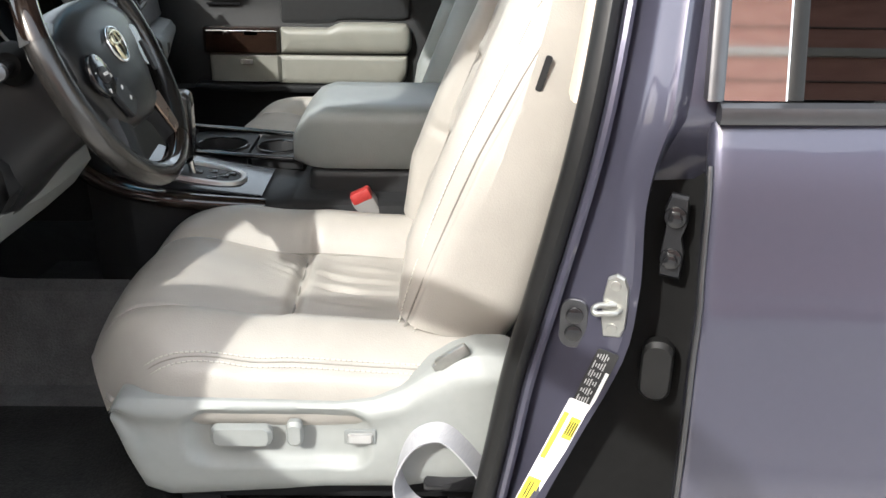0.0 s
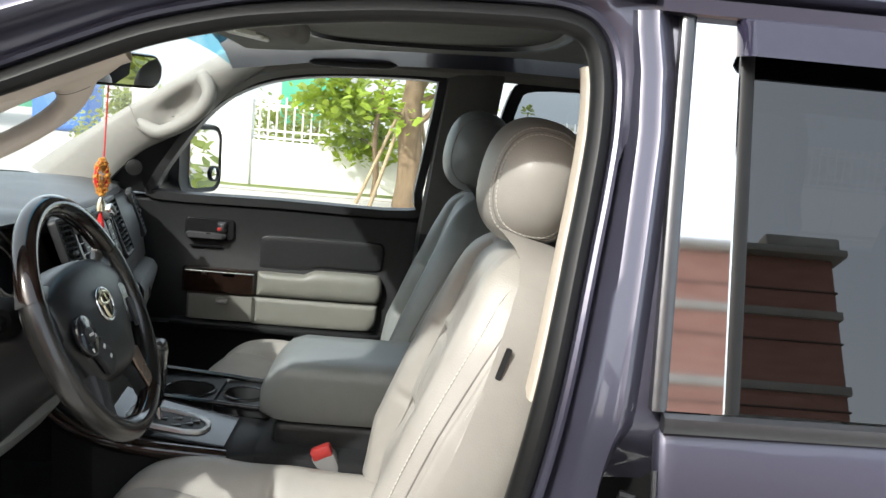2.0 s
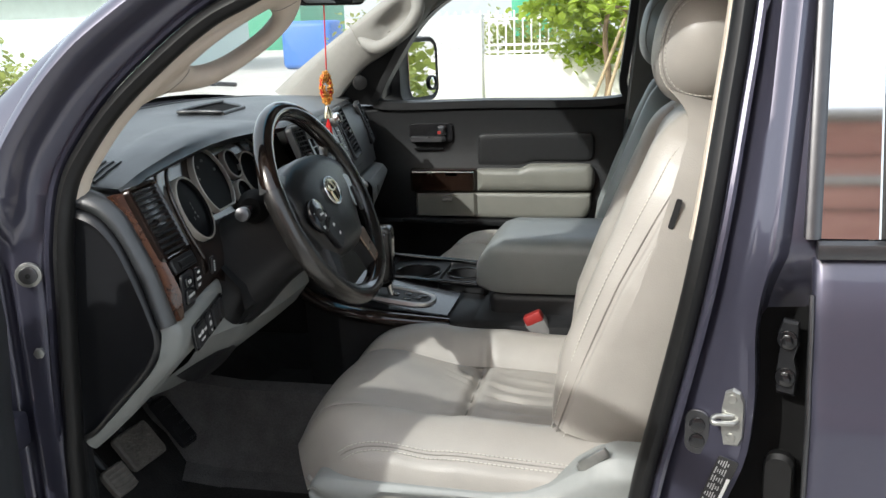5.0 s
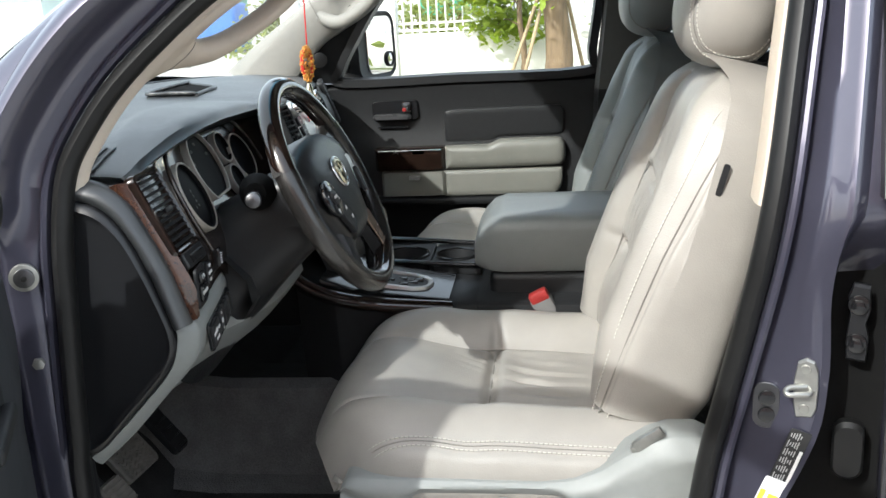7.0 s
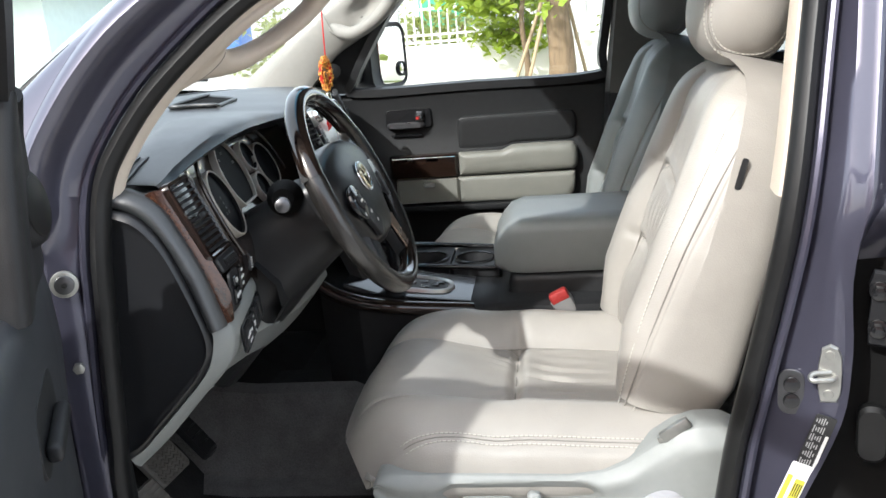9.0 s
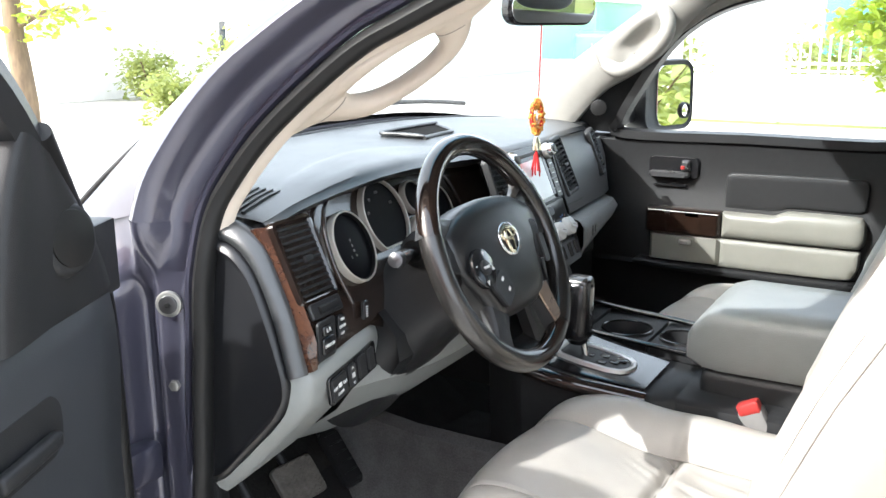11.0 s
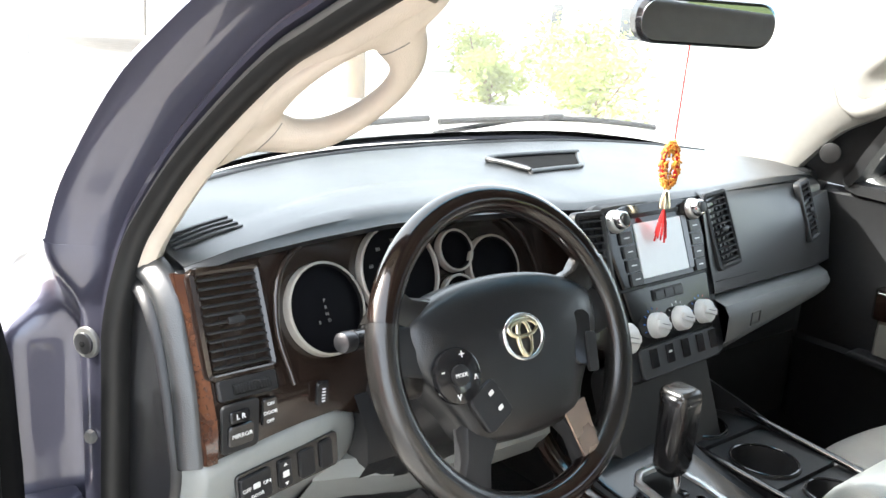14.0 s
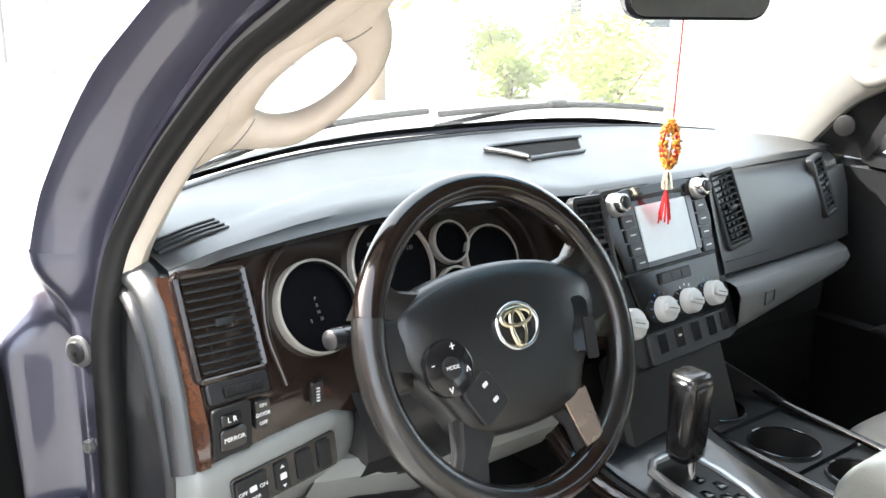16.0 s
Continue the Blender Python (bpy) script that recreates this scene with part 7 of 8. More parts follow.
part("tip", tube("tip", [b, b.lerp(a, -0.10), b.lerp(a, -0.17), b.lerp(a, -0.20)], [0.012, 0.0128, 0.0115, 0.005], sides=18), DULL_METAL, stalk, "silver rotary tip")
part("wiper_arm", tube("wiper_arm", [(-0.60, 1.31, 1.305), (-0.58, 1.42, 1.312)], 0.008), GLOSS_BLACK, stalk)
part("ignition_ring", disc("ignition_ring", facing((-0.625, 1.50, 1.235), (0.9, -0.1, 0.3)), 0.03, 0.012, 32, 0.003, inner=0.02), SATIN, dash, "silver ring round the ignition lock")

# ---- pillar trims, grab handles, roof fittings ----
idx = [i for i, p in enumerate(RING) if p[0] < -0.38 and p[2] > 1.37]
idx.sort(key=lambda i: RING[i][0])
rows = [ring_path(o, dy)[idx] for o, dy in ((-0.006, 0.016), (-0.014, 0.02), (-0.021, 0.026), (-0.023, 0.034), (-0.014, 0.046), (0.0, 0.05))]
part("pillar_cover", grid("pillar_cover", rows), CREAM, truck, "cream front pillar trim")
# the near grab handle is moulded in one with its trim panel: (inner edge, outer edge) round the opening
HA, HU, HV, HN = Vector((-0.69, 0.945, 1.532)), Vector((0.8401, 0.1764, 0.5130)), Vector((-0.1546, -0.8286, 0.5380)), Vector((0.5200, -0.5313, -0.6689))
loop = [(0.103, -0.035, -0.019, -0.011), (0.109, -0.033, 0.067, -0.003), (0.149, -0.026, 0.135, -0.001), (0.195, -0.024, 0.184, -0.002), (0.232, -0.027, 0.243, -0.003), (0.2457, -0.031, 0.330, -0.008),
        (0.2485, -0.033, 0.352, -0.034), (0.250, -0.037, 0.311, -0.044), (0.246, -0.055, 0.289, -0.065), (0.230, -0.067, 0.264, -0.0815), (0.200, -0.075, 0.225, -0.093), (0.1535, -0.076, 0.166, -0.099),
        (0.120, -0.068, 0.100, -0.0945), (0.099, -0.054, 0.060, -0.074), (0.096, -0.041, 0.0215, -0.048), (0.099, -0.037, -0.0575, -0.0345)]
gh = thing("pillar_grab_handle", (-0.53, 0.97, 1.55), "cream grab handle moulded into the front pillar trim", "grab handle")


def handle_at(pair, s, side=1.0):
    a, b, c, d = pair
    k = 1 - s
    h = 0.016 * max(0.0, 1 - abs(2 * s - 1) ** 2.6) ** 0.5
    return HA + HU * (a * k + c * s) + HV * (b * k + d * s) + HN * (side * h - 0.010)


def handle_row(pair):
    steps = [0.5 - 0.5 * math.cos(a) for a in np.linspace(0, math.pi, 13)]
    return [tuple(handle_at(pair, s)) for s in steps] + [tuple(handle_at(pair, s, -1.0)) for s in steps[-2:0:-1]]


ends = loop + loop[:1]
inner = smooth_path([(p[0], p[1], 0) for p in ends], 5)[:-1]
outer = smooth_path([(p[2], p[3], 0) for p in ends], 5)[:-1]
part("handle", grid("handle", [handle_row((p[0], p[1], q[0], q[1])) for p, q in zip(inner, outer)], True, True, False, 60), CREAM, gh)
for pair, s0, s1 in ((loop[14], 0.03, 0.97), (loop[7], 0.03, 0.7)):
    part("cover_seam", tube("cover_seam", [handle_at(pair, s) for s in np.linspace(s0, s1, 14)], 0.0007, False, 5), SEAM, gh, "dark joint of the screw cover")
# passenger's front pillar trim: a bowed panel from the screen to the door opening, hollowed behind its handle
screen_side = smooth_path([(-1.12, 2.555, 1.40), (-1.022, 2.54, 1.474), (-0.884, 2.515, 1.566), (-0.763, 2.49, 1.644), (-0.594, 2.452, 1.752), (-0.50, 2.43, 1.80)], 8)
door_side = smooth_path([(-0.93, 2.535, 1.33), (-0.863, 2.53, 1.409), (-0.797, 2.525, 1.474), (-0.729, 2.52, 1.515), (-0.626, 2.505, 1.582), (-0.532, 2.475, 1.677), (-0.44, 2.45, 1.745)], 8)
door_side = np.array([[np.interp(k, range(len(door_side)), door_side[:, i]) for i in range(3)] for k in np.linspace(0, len(door_side) - 1, len(screen_side))])
HOLLOW = np.array((-0.676, 0.0, 1.622))
HOLLOW_ALONG = np.array((0.78, 0.0, 0.62))


def far_trim_at(f, p, q):
    c = p * (1 - f) + q * f
    c = c + np.array((0, -0.022 * math.sin(math.pi * f) ** 0.6, 0))
    d = c - HOLLOW
    along = d[0] * HOLLOW_ALONG[0] + d[2] * HOLLOW_ALONG[2]
    across = d[2] * HOLLOW_ALONG[0] - d[0] * HOLLOW_ALONG[2]
    c[1] += 0.028 * math.exp(-((along / 0.062) ** 4) - (across / 0.026) ** 4)
    return c


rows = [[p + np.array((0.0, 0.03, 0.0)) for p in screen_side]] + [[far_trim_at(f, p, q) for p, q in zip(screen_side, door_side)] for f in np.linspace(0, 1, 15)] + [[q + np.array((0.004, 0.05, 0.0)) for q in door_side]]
# panel and handle take the shade-greyed trim colour
part("far_pillar_cover", grid("far_pillar_cover", rows), FAR_TRIM, truck, "far pillar trim, greyed for shade")
fg = thing("far_grab_handle", (-0.7, 2.47, 1.55), "grab handle moulded into the passenger's pillar trim, greyed for shade", "grab handle")
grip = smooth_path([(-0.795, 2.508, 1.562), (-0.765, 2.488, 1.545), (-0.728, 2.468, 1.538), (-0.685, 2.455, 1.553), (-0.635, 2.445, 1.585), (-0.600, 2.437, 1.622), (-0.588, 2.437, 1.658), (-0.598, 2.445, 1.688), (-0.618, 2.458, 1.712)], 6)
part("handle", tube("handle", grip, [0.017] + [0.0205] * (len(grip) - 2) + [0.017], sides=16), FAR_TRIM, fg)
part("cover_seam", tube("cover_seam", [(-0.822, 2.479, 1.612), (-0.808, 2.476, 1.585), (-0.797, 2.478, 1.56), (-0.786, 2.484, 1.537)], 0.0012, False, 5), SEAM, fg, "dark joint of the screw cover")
rg = thing("roof_grab_handle", (-0.2, 2.40, 1.78), "dark folding grab handle at the roof", "grab handle")
part("handle", tube("handle", smooth_path([(-0.33, 2.425, 1.80), (-0.31, 2.40, 1.778), (-0.27, 2.395, 1.772), (-0.12, 2.395, 1.777), (-0.08, 2.40, 1.785), (-0.06, 2.425, 1.805)], 8), 0.011, sides=14), BLACK_PLASTIC, rg)
oc = thing("overhead_console", (-0.40, MID, 1.80), "grey overhead console with map lamps", "overhead console")
part("pod", block("pod", (0.22, 0.22, 0.05), pose(-0.36, MID, 1.815, 0, 8, 0), 0.02, 3), HEADLINER, oc)
part("lens", block("lens", (0.09, 0.07, 0.01), pose(-0.38, MID - 0.05, 1.788, 0, 8, 0), 0.004), material("pale_lens", (0.6, 0.6, 0.5), 0.3), oc, "pale lamp lens")
part("lens", block("lens", (0.09, 0.07, 0.01), pose(-0.38, MID + 0.05, 1.788, 0, 8, 0), 0.004), bpy.data.materials["pale_lens"], oc)

mirror = thing("interior_mirror", (-0.60, MID, 1.75), "black interior mirror on a short arm", "mirror")
MM = facing((-0.60, 1.70, 1.692), (0.86, -0.42, -0.075))
part("mirror_body", plate("mirror_body", rounded(0.228, 0.070, 0.030), 0.026, MM @ pose(0, 0, -0.026), 0.006), GLOSS_BLACK, mirror, "black mirror housing")
part("mirror_face", plate("mirror_face", rounded(0.216, 0.058, 0.025), 0.002, MM @ pose(0, 0, 0.0005), 0.0005), MIRROR, mirror, "mirror glass")
part("mirror_arm", tube("mirror_arm", [(-0.625, 1.72, 1.70), (-0.65, 1.735, 1.745), (-0.66, MID, 1.79)], 0.011), BLACK_PLASTIC, mirror)

charm = thing("hanging_charm", (-0.63, 1.70, 1.45), "bead charm with a red tassel on a red cord", "charm")
part("cord", tube("cord", [(-0.628, 1.70, 1.665), (-0.632, 1.70, 1.515)], 0.0016, sides=6), RED_CORD, charm, "red cord")
verts, faces = [], []
rnd = random.Random(4)
ico = bmesh.new()
bmesh.ops.create_icosphere(ico, subdivisions=1, radius=1)
iv, ifc = [v.co.copy() for v in ico.verts], [[v.index for v in f.verts] for f in ico.faces]
ico.free()
part("core", tube("core", [(-0.635 + 0.0085 * math.cos(a), 1.70 + 0.0085 * math.cos(a), 1.474 + 0.031 * math.sin(a)) for a in np.linspace(0, 2 * math.pi, 24, endpoint=False)], 0.004, True, 6), RED_CORD, charm)
for k in range(460):
    a, b = rnd.uniform(0, 2 * math.pi), rnd.uniform(0, 2 * math.pi)
    rr = rnd.uniform(0.005, 0.0078)
    w = 0.0095 * math.cos(a) + rr * math.cos(b) * math.cos(a)
    q = rr * math.sin(b) * 0.7
    c = Vector((-0.635 + w * 0.7 + q, 1.70 + w * 0.7 - q, 1.474 + (0.032 + rr * math.cos(b)) * math.sin(a)))
    n0 = len(verts)
    sz = rnd.uniform(0.0015, 0.0026)
    verts += [c + v * sz for v in iv]
    faces += [tuple(n0 + i for i in f) for f in ifc]
part("bead_ball", mesh_from("bead_ball", verts, faces), BEAD, charm, "cluster of amber and red beads")
part("bell", tube("bell", [(-0.635, 1.70, 1.432), (-0.635, 1.70, 1.42), (-0.635, 1.70, 1.405)], [0.004, 0.008, 0.010]), GOLD, charm)
for k in range(9):
    a = k * 0.7
    part("tassel_thread", tube("tassel_thread", [(-0.635, 1.70, 1.405), (-0.635 + 0.006 * math.cos(a), 1.70 + 0.006 * math.sin(a), 1.38), (-0.635 + 0.009 * math.cos(a), 1.70 + 0.009 * math.sin(a), 1.350 + 0.006 * (k % 3))], 0.0016, sides=5), RED_CORD, charm)

# wipers at the foot of the screen
def screen_foot(y, up):
    """A place just outside the screen, up metres above its foot."""
    x, z = np.interp(y, low[:, 1], low[:, 0]), np.interp(y, low[:, 1], low[:, 2])
    return Vector((x + up * 0.8 - 0.012, y, z + up * 0.62 + 0.012))


for y0, y1 in ((1.12, 1.66), (1.70, 2.30)):
    wp = thing("wiper", (-1.22, y0, 1.40), "black windscreen wiper at rest", "wiper", "windscreen wipers")
    part("blade", tube("blade", [screen_foot(y, 0.03 + 0.03 * (y - y0)) for y in np.linspace(y0, y1, 8)], 0.007, sides=8), RUBBER, wp)
    part("wiper_arm", tube("wiper_arm", [screen_foot(y0 + 0.02, -0.02), screen_foot(y0 + 0.2, 0.03), screen_foot((y0 + y1) / 2, 0.045)], 0.006, sides=8), BLACK_PLASTIC, wp)
    part("bridge", block("bridge", (0.02, 0.05, 0.014), Matrix.Translation(screen_foot((y0 + y1) / 2, 0.046)), 0.004), BLACK_PLASTIC, wp)

# ---- footwell ----
mat_ob = thing("floor_mat", (-0.75, 1.25, 0.605), "dark grey carpet mat on the driver's floor", "mat")
part("mat", grid("mat", [[(x, y, 0.612 + max(0, -x - 0.95) * 1.2 + h) for y, h in ((1.03, -0.01), (1.035, 0.0), (1.25, 0.002), (1.46, 0.0), (1.465, -0.01))] for x in (-1.1, -0.95, -0.8, -0.6, -0.48)]), MAT, mat_ob)
PEDAL = material("worn_pedal_rubber", (0.17, 0.155, 0.135), 0.6, vary=0.35, grain=60)
for nm, x, y, z, w, h, lb in (("brake_pedal", -0.95, 1.258, 0.765, 0.105, 0.085, "worn grey brake pedal with a zigzag tread"), ("accelerator_pedal", -0.94, 1.385, 0.762, 0.05, 0.13, "long black rubber accelerator pedal"), ("parking_brake_pedal", -0.90, 1.10, 0.775, 0.06, 0.06, "ribbed rubber parking brake pedal")):
    p = thing(nm, (x, y, z), lb, "pedal")
    m = facing((x, y, z), (0.75, -0.1, 0.66))
    rubber = BLACK_PLASTIC if nm == "accelerator_pedal" else PEDAL
    pad = part("pad", plate("pad", rounded(w, h, 0.012), 0.014, m, 0.004), rubber, p)
    n = 9 if nm == "brake_pedal" else 6
    for k in range(n):
        v = -h * 0.42 + h * 0.84 * k / (n - 1)
        if nm == "brake_pedal":
            part("rib", tube("rib", [m @ Vector((-w * 0.42 + w * 0.84 * q / 10, v + 0.0028 * (-1) ** q, 0.0155)) for q in range(11)], 0.0017, sides=5), rubber, pad)
        else:
            part("rib", block("rib", (w * 0.85, 0.004, 0.003), m @ pose(0, v, 0.015), 0.001, 1), rubber, pad)
    part("lever", tube("lever", [(x - 0.01, y, z), (x - 0.10, y, z + 0.12), (x - 0.14, y, z + 0.3)], 0.009), BLACK_PLASTIC, p)


# ---- the yard round the truck ----
CONCRETE = material("pale_concrete_paving", (0.50, 0.48, 0.44), 0.85, vary=0.2, grain=3, bump=0.3, bump_scale=40)
GRASS = material("short_grass", (0.10, 0.16, 0.03), 0.9, second=(0.16, 0.17, 0.05), grain=8, bump=0.6, bump_scale=60)
WALL_WHITE = material("white_rendered_wall", (0.78, 0.77, 0.74), 0.85, vary=0.08, grain=6)
FENCE_WHITE = material("white_painted_steel", (0.78, 0.78, 0.76), 0.45, vary=0.05)
BARK = material("grey_brown_bark", (0.24, 0.17, 0.10), 0.9, second=(0.12, 0.085, 0.055), grain=14, bump=0.9, bump_scale=40, stretch=(1, 1, 0.25))
BAMBOO = material("weathered_stake_wood", (0.36, 0.28, 0.17), 0.8, vary=0.25, grain=20)


def leaf_material(name, colour, island):
    """Thin leaves: lit from the front and letting light through from behind."""
    m = material(name, colour, 0.5, vary=0.3, island=island)
    nt = m.node_tree
    b, out = nt.nodes["Principled BSDF"], nt.nodes["Material Output"]
    tl, mx = nt.nodes.new("ShaderNodeBsdfTranslucent"), nt.nodes.new("ShaderNodeMixShader")
    tl.inputs[0].default_value = (colour[0] * 1.6, colour[1] * 1.4, colour[2], 1)
    mx.inputs[0].default_value = 0.45
    nt.links.new(b.outputs[0], mx.inputs[1])
    nt.links.new(tl.outputs[0], mx.inputs[2])
    nt.links.new(mx.outputs[0], out.inputs[0])
    return m


LEAF = leaf_material("fresh_green_leaf", (0.27, 0.38, 0.05), 0.35)
LEAF_DARK = leaf_material("shrub_leaf", (0.27, 0.33, 0.12), 0.3)
GREEN_PAINT = material("green_sheet_metal", (0.06, 0.33, 0.2), 0.5, vary=0.1, grain=2)
TEAL = material("pale_teal_render", (0.58, 0.70, 0.66), 0.8, vary=0.08, grain=3)
BLUE_TARP = material("blue_tarpaulin", (0.04, 0.16, 0.5), 0.5, vary=0.1, grain=3)
BRICK = material("red_brick", (0.38, 0.20, 0.155), 0.85, second=(0.28, 0.13, 0.10), grain=7, island=0.2, stretch=(0.5, 1, 2.5))
BAND = material("grey_concrete_band", (0.36, 0.34, 0.31), 0.85, vary=0.2, grain=5)
DARK_JOINT = material("dark_mortar_joint", (0.12, 0.085, 0.07), 0.9, vary=0.2, grain=8)
DARK_GLASS = material("dark_window_glass", (0.02, 0.03, 0.035), 0.08)
ROOFING = material("grey_sheet_roof", (0.3, 0.3, 0.3), 0.6, vary=0.15, grain=2)

solo("ground", grid("ground", [[(x, y, -0.02 * (abs(x) > 300)) for x in (-3000, -60, -30, -15, 0, 15, 30, 60, 3000)] for y in (-3000, -60, -30, -10, 0, 10, 30, 60, 3000)]), CONCRETE, "pale concrete yard", "ground", kind="structure")
JOINT = material("dark_paving_joint", (0.16, 0.145, 0.125), 0.95, vary=0.3, grain=12)
yard = bpy.data.objects["ground"]
for k in range(4):
    part("paving_joint", span("paving_joint", (-12, -0.62 - 2.4 * k + 4.8 * (k == 3), 0.0), (12, -0.608 - 2.4 * k + 4.8 * (k == 3), 0.003), 0.0), JOINT, yard)
for k in range(8):
    part("paving_joint", span("paving_joint", (-9.0 + 2.4 * k, -8, 0.0), (-8.988 + 2.4 * k, 14, 0.003), 0.0), JOINT, yard)
solo("lawn", grid("lawn", [[(x, y, 0.03) for x in np.linspace(-6, 22, 9)] for y in (16.25, 16.5, 16.75, 17.0)]), GRASS, "narrow strip of lawn along the wall", "lawn", kind="structure")
solo("kerb", span("kerb", (-6, 16.1, 0.0), (22, 16.25, 0.05), 0.02), CONCRETE, "low concrete kerb", "kerb", kind="structure")

fence = thing("boundary_wall", (0, 17.1, 0), "white rendered wall with white steel railings on top", "wall", kind="structure")
for k in range(6):
    part("wall_panel", span("wall_panel", (-4.9 + 4.4 * k, 17.0, 0), (-0.5 + 4.4 * k - 0.02, 17.18, 0.86), 0.01), WALL_WHITE, fence)
    part("wall_post", span("wall_post", (-7.67 + 4.4 * k, 16.93, 0), (-7.3 + 4.4 * k, 17.25, 1.62), 0.02) if k else span("wall_post", (-5.1, 16.93, 0), (-4.75, 17.25, 1.62), 0.02), WALL_WHITE, fence)
me = block("railing_bar", (0.03, 0.03, 0.84), None, 0.004, 1)
for k in range(int(25 / 0.16)):
    ob = part("railing_bar", me, FENCE_WHITE, fence, "", Matrix.Translation((-4.7 + 0.16 * k, 17.09, 1.26)))
for z in (0.92, 1.05, 1.52):
    part("rail", span("rail", (-4.75, 17.07, z - 0.02), (20, 17.11, z + 0.02), 0.004), FENCE_WHITE, fence)


def leaves(name, centres, rnd, n, size, spread):
    """Many small bent leaves scattered in clumps."""
    verts, faces = [], []
    for c in centres:
        for _ in range(n):
            d = Vector((rnd.gauss(0, 1), rnd.gauss(0, 1), rnd.gauss(0, 0.8))) * spread
            p = Vector(c) + d
            s = size * rnd.uniform(0.6, 1.3)
            e = Euler((rnd.uniform(-0.9, 0.9), rnd.uniform(-0.9, 0.9), rnd.uniform(0, 6.3))).to_matrix()
            k = len(verts)
            for q in ((-0.22, -0.5, 0), (0.22, -0.5, 0), (0.32, 0, 0.08), (0, 0.6, -0.05), (-0.32, 0, 0.08)):
                verts.append(p + e @ (Vector(q) * s))
            faces.append((k, k + 1, k + 2, k + 3, k + 4))
    me = bpy.data.meshes.new(name)
    me.from_pydata([tuple(v) for v in verts], [], faces)
    return me


def tree(at, height, seed, crown, trunk_r, label, n=26, leaf=0.17, stakes=False):
    rnd = random.Random(seed)
    t = thing("tree", at, label, "tree", "trees along the wall")
    b = Vector(at)
    pts = [b + Vector((0.04 * math.sin(k * 1.3), 0.03 * math.cos(k), height * 0.62 * k / 6)) for k in range(7)]
    part("trunk", tube("trunk", pts, [trunk_r * (1.25 - 0.5 * k / 6) for k in range(7)], sides=12), BARK, t)
    centres = []
    for k in range(crown):
        a, u = rnd.uniform(0, 6.28), rnd.uniform(0.0, 1)
        s = pts[3 + k % 4]
        tip = s + Vector((math.cos(a) * rnd.uniform(0.5, 1.25), math.sin(a) * rnd.uniform(0.4, 1.1), rnd.uniform(-0.1, height * 0.38)))
        part("limb", tube("limb", [s, s.lerp(tip, 0.5) + Vector((0, 0, 0.12)), tip], [trunk_r * 0.3, trunk_r * 0.2, 0.01], sides=6), BARK, t)
        centres += [tip, s.lerp(tip, 0.65)]
    part("crown", leaves("crown", centres, rnd, n, leaf, 0.22), LEAF, t)
    if stakes:
        for dx, dy in ((-0.85, 0.1), (-0.6, -0.5), (0.5, 0.7)):
            part("stake", tube("stake", [b + Vector((dx, dy, 0)), b + Vector((dx * 0.04, dy * 0.05, 2.1))], 0.032, sides=8), BAMBOO, t)
    return t
tree((0.05, 15.3, 0), 4.2, 3, 9, 0.2, "tree with a thick trunk held by leaning wooden stakes", stakes=True)
tree((-0.55, 16.2, 0), 3.1, 8, 8, 0.05, "slim young tree with bright green leaves", n=110, leaf=0.17)
tree((13.0, 9.0, 0), 5.0, 51, 12, 0.16, "leafy tree standing behind the truck")
tree((16.0, 12.5, 0), 5.5, 52, 12, 0.16, "leafy tree standing behind the truck")
tree((18.5, 8.5, 0), 5.0, 53, 12, 0.16, "leafy tree standing behind the truck")
tree((6.5, 16.0, 0), 4.0, 12, 10, 0.12, "young leafy tree by the wall")


def shrub(at, size, seed, name="shrub", label="rounded leafy shrub", n=70):
    rnd = random.Random(seed)
    centres = [Vector(at) + Vector((rnd.gauss(0, size * 0.4), rnd.gauss(0, size * 0.4), size * rnd.uniform(0.15, 1.0))) for _ in range(16)]
    s = thing(name, at, label, "shrub")
    for k in range(5):
        part("stem", tube("stem", [Vector(at), centres[k]], 0.02, sides=5), BARK, s)
    part("foliage", leaves("foliage", centres, rnd, n, 0.12 * max(1, size), size * 0.22), LEAF_DARK, s)


palm = thing("palm_tree", (37.6, 289, 0), "far fan palm with a round crown on a bare trunk", "tree")
part("trunk", tube("trunk", [(37.6, 289, 0), (37.7, 289, 2.0), (37.6, 289, 4.2)], [0.32, 0.26, 0.22], sides=8), BARK, palm)
verts, faces = [], []
rnd = random.Random(77)
for k in range(46):
    a, u = rnd.uniform(0, 6.28), rnd.uniform(-0.5, 1.0)
    d = Vector((math.cos(a) * math.sqrt(1 - u * u), math.sin(a) * math.sqrt(1 - u * u), u))
    w = d.cross(Vector((0, 0.3, 1))).normalized() * 0.55
    tip = Vector((37.6, 289, 4.5)) + d * rnd.uniform(1.7, 2.4)
    n0 = len(verts)
    verts += [Vector((37.6, 289, 4.5)) + d * 0.6, tip + w, tip + d * 0.25, tip - w]
    faces.append((n0, n0 + 1, n0 + 2, n0 + 3))
me = bpy.data.meshes.new("crown")
me.from_pydata([tuple(v) for v in verts], [], faces)
part("crown", me, LEAF_DARK, palm)

# far bushes behind the wall
verts_rnd = random.Random(21)
for k in range(7):
    shrub((-7 + 4.2 * k + verts_rnd.uniform(-1, 1), 24 + verts_rnd.uniform(-2, 3), 0), 1.1 + verts_rnd.random() * 0.4, 40 + k, label="wild bush behind the wall")


for k, p in enumerate(((11.5, 8.8, 0), (14.5, 10.2, 0), (16.0, 8.0, 0))):
    shrub(p, 2.0, 90 + k, label="tall green bush behind the truck")
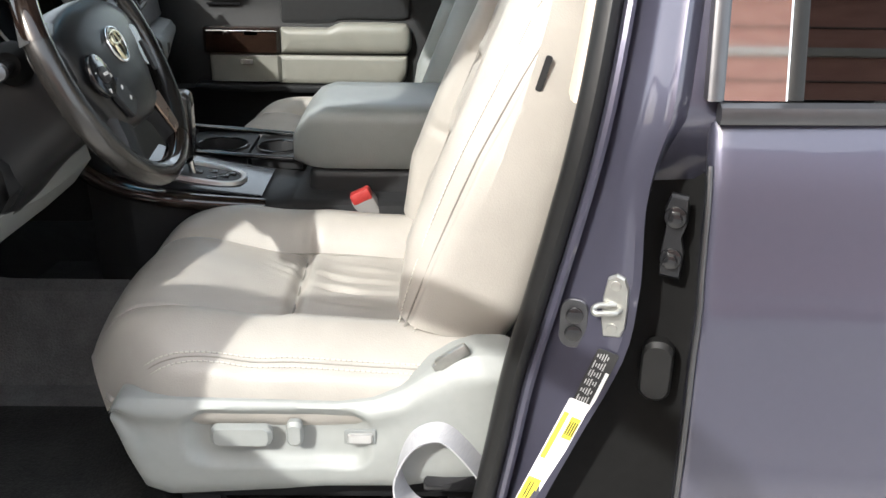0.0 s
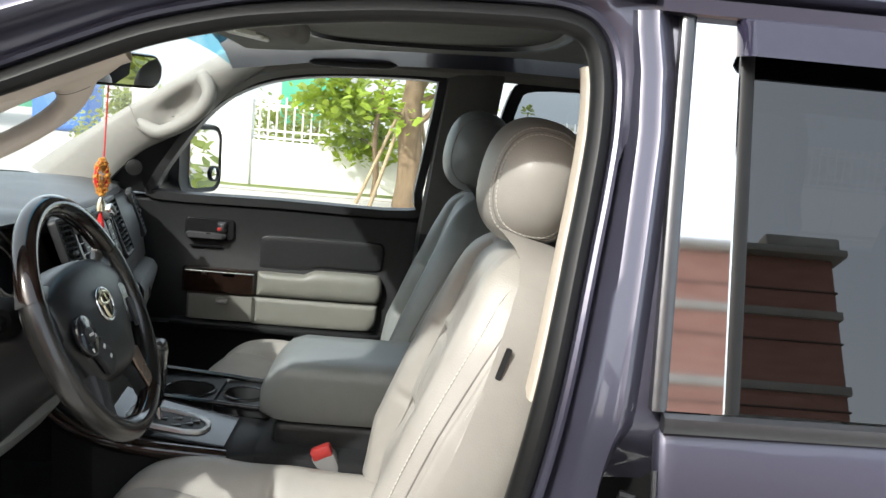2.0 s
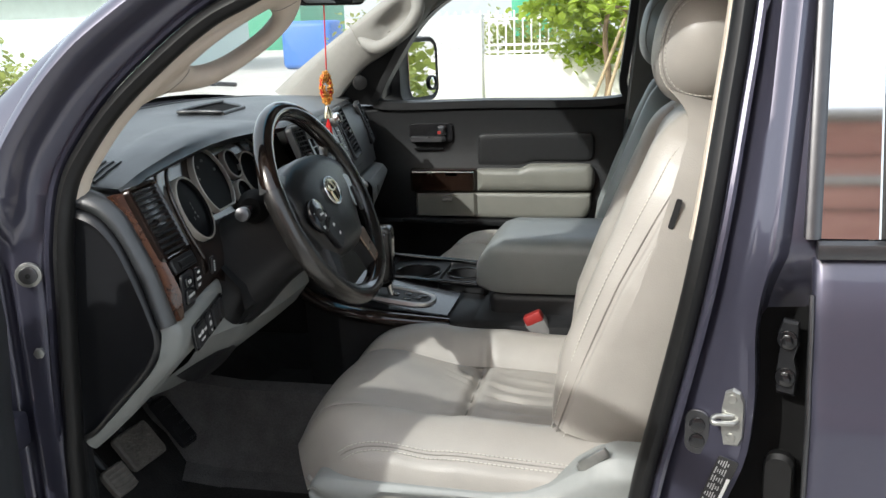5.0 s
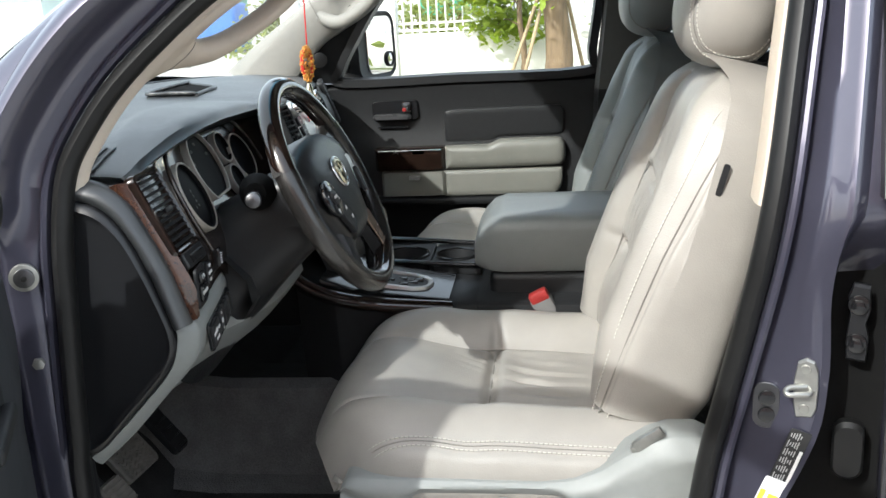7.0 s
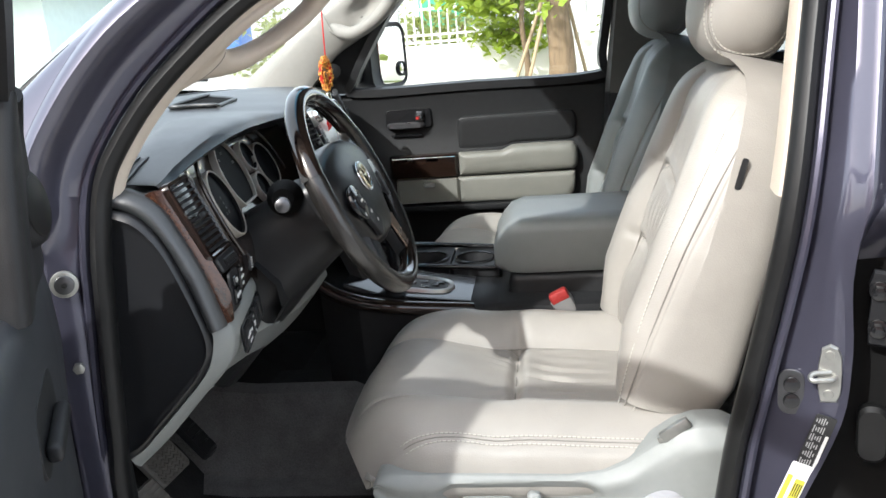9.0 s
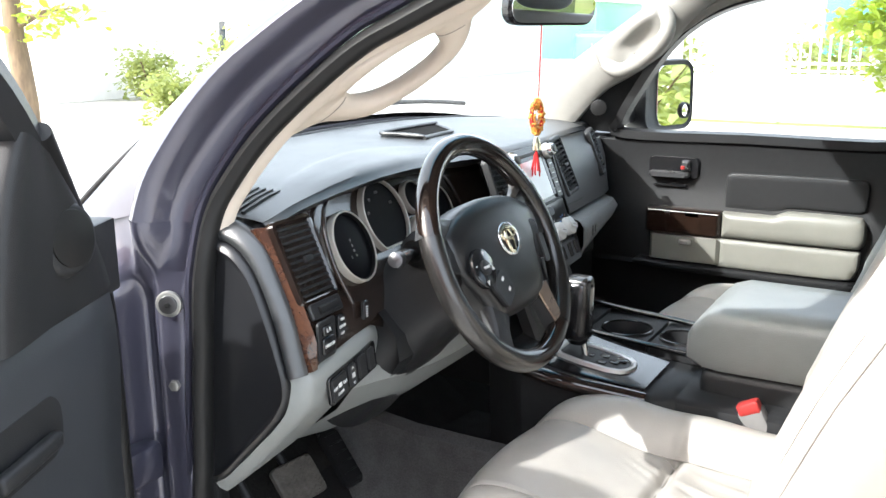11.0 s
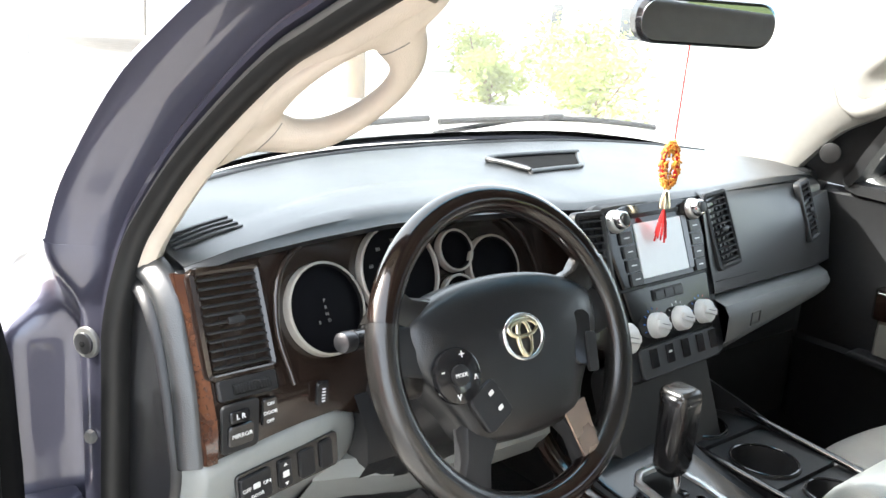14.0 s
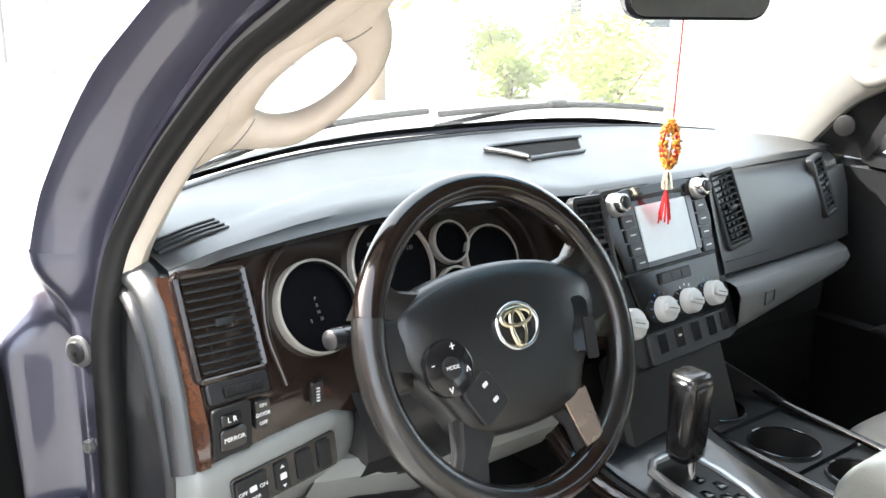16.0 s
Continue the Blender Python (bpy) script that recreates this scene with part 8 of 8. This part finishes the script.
solo("lawn_behind", grid("lawn_behind", [[(x, y, 0.03) for x in np.linspace(7, 30, 9)] for y in (2.0, 6.0, 10.0, 14.0)]), GRASS, "lawn behind the truck", "lawn", kind="structure")


def hut(name, lo, hi, wall, roof, label, windows=(), eave=0.4, rise=0.8, cat="building"):
    """A plain building with a pitched roof and recessed windows on the side towards the truck."""
    h = thing(name, ((lo[0] + hi[0]) / 2, (lo[1] + hi[1]) / 2, 0), label, cat)
    part("wall", span("wall", lo, hi, 0.02), wall, h)
    x0, x1, y0, y1, z = lo[0] - eave, hi[0] + eave, lo[1] - eave, hi[1] + eave, hi[2]
    ym = (y0 + y1) / 2
    part("roof", grid("roof", [[(x, y0, z), (x, y0, z + 0.12), (x, ym, z + rise), (x, y1, z + 0.12), (x, y1, z)] for x in (x0, x1)], False, True, True), roof, h)
    for x, zz, w, hh in windows:
        wd = part("window", span("window", (x - w / 2, lo[1] - 0.05, zz - hh / 2), (x + w / 2, lo[1] - 0.01, zz + hh / 2), 0.01), WALL_WHITE, h)
        part("pane", span("pane", (x - w / 2 + 0.07, lo[1] - 0.06, zz - hh / 2 + 0.07), (x + w / 2 - 0.07, lo[1] - 0.045, zz + hh / 2 - 0.07), 0.004), DARK_GLASS, wd)
    return h


hut("green_shed", (-8.6, 62, 0), (-5.2, 70, 4.0), GREEN_PAINT, WALL_WHITE, "green gabled shed far behind the wall")
hut("green_hall", (-34, 50, 0), (-19, 58, 3.2), GREEN_PAINT, WALL_WHITE, "long green hall with a white roof")
hut("teal_house", (-36, 28, 0), (-16, 36, 2.9), TEAL, WALL_WHITE, "pale teal single-storey house with a white roof edge", [(-32, 1.5, 1.6, 1.3), (-27, 1.5, 1.6, 1.3), (-22.5, 1.5, 1.6, 1.3)], 1.0, 1.0)
tank = thing("blue_tank", (-11.2, 30, 0), "large blue plastic water tank", "tank")
part("shell", span("shell", (-12.0, 29.5, 0.0), (-10.2, 31, 1.6), 0.2, 3), BLUE_TARP, tank)
for k in range(2):
    sl = thing("silo", (-7.2 + 2.4 * k, 72, 0), "pale steel silo with a pointed top", "silo", "silos")
    part("drum", tube("drum", [(-7.2 + 2.4 * k, 78, 0), (-7.2 + 2.4 * k, 78, 6.4), (-7.2 + 2.4 * k, 78, 7.2)], [1.0, 1.0, 0.2], sides=20), ROOFING, sl)
for p, s in (((-15.5, 17.5, 0), 1.3), ((-17.5, 16.0, 0), 1.0), ((-12.5, 12.0, 0), 0.75), ((-10.4, 12.6, 0), 1.05), ((-11.8, 13.6, 0), 0.8)):
    shrub(p, s, int(-p[0] * 10), label="bright rounded shrub in the yard")
hut("white_house", (-30, 14, 0), (-19, 20, 2.7), WALL_WHITE, ROOFING, "white single-storey house with a grey roof", [(-27, 1.5, 1.4, 1.2), (-23, 1.5, 1.4, 1.2)], 0.8, 1.0)
cp = thing("carport", (-28, 8, 0), "open steel carport with a flat roof", "carport")
part("roof", span("roof", (-31.5, 6, 2.3), (-21.5, 13, 2.45), 0.02), ROOFING, cp)
for x in (-31.0, -26.5, -22.0):
    for y in (6.4, 12.6):
        part("post", span("post", (x - 0.05, y - 0.05, 0), (x + 0.05, y + 0.05, 2.3), 0.01), ROOFING, cp)
tree((-13.5, 9.6, 0), 5.5, 31, 8, 0.16, "tree with an orange-brown trunk")

# brick building behind the camera, seen in the truck's glass and polished trim
bb = thing("brick_building", (-3, -7, 0), "red brick building with grey concrete bands and a flat roof", "building")
part("wall", span("wall", (-9, -9, 0), (3.7, -5.05, 4.2), 0.02), BRICK, bb, "red brick wall")
for z in (0.5, 1.14, 1.77, 2.40, 3.05, 3.69):
    part("concrete_band", span("concrete_band", (-9.03, -9.03, z - 0.038), (3.73, -5.02, z + 0.038), 0.012), BAND, bb)
for z in (0.8, 1.44, 2.1, 2.73, 2.88, 3.45, 3.9):
    part("joint_strip", span("joint_strip", (-9.01, -9.01, z - 0.008), (3.71, -5.04, z + 0.008), 0.003), DARK_JOINT, bb)
part("parapet", span("parapet", (-9.1, -9.1, 4.2), (3.8, -4.95, 4.27), 0.02), BAND, bb)
part("roof_kerb", span("roof_kerb", (3.1, -5.8, 4.27), (3.75, -4.98, 4.38), 0.02), BAND, bb)

# roof rack rails
for yy in (1.16, 2.32):
    rk = thing("roof_rack_rail", (0.4, yy, 1.89), "black roof rack rail on the truck roof", "roof rack", "roof rack rails")
    part("rail", tube("rail", smooth_path([(-0.37, yy, 1.838), (-0.31, yy, 1.856), (-0.15, yy, 1.898), (0.1, yy, 1.926), (0.6, yy, 1.936), (1.2, yy, 1.922), (1.42, yy, 1.84)], 5), [0.006] + [0.017] * 29 + [0.008], sides=10, flat=0.8), BLACK_PLASTIC, rk)
    for xx, tilt in ((-0.20, -14), (1.34, 20)):
        part("foot", block("foot", (0.15, 0.026, 0.07), pose(xx, yy, 1.855, 0, tilt, 0), 0.012, 2), BLACK_PLASTIC, rk)
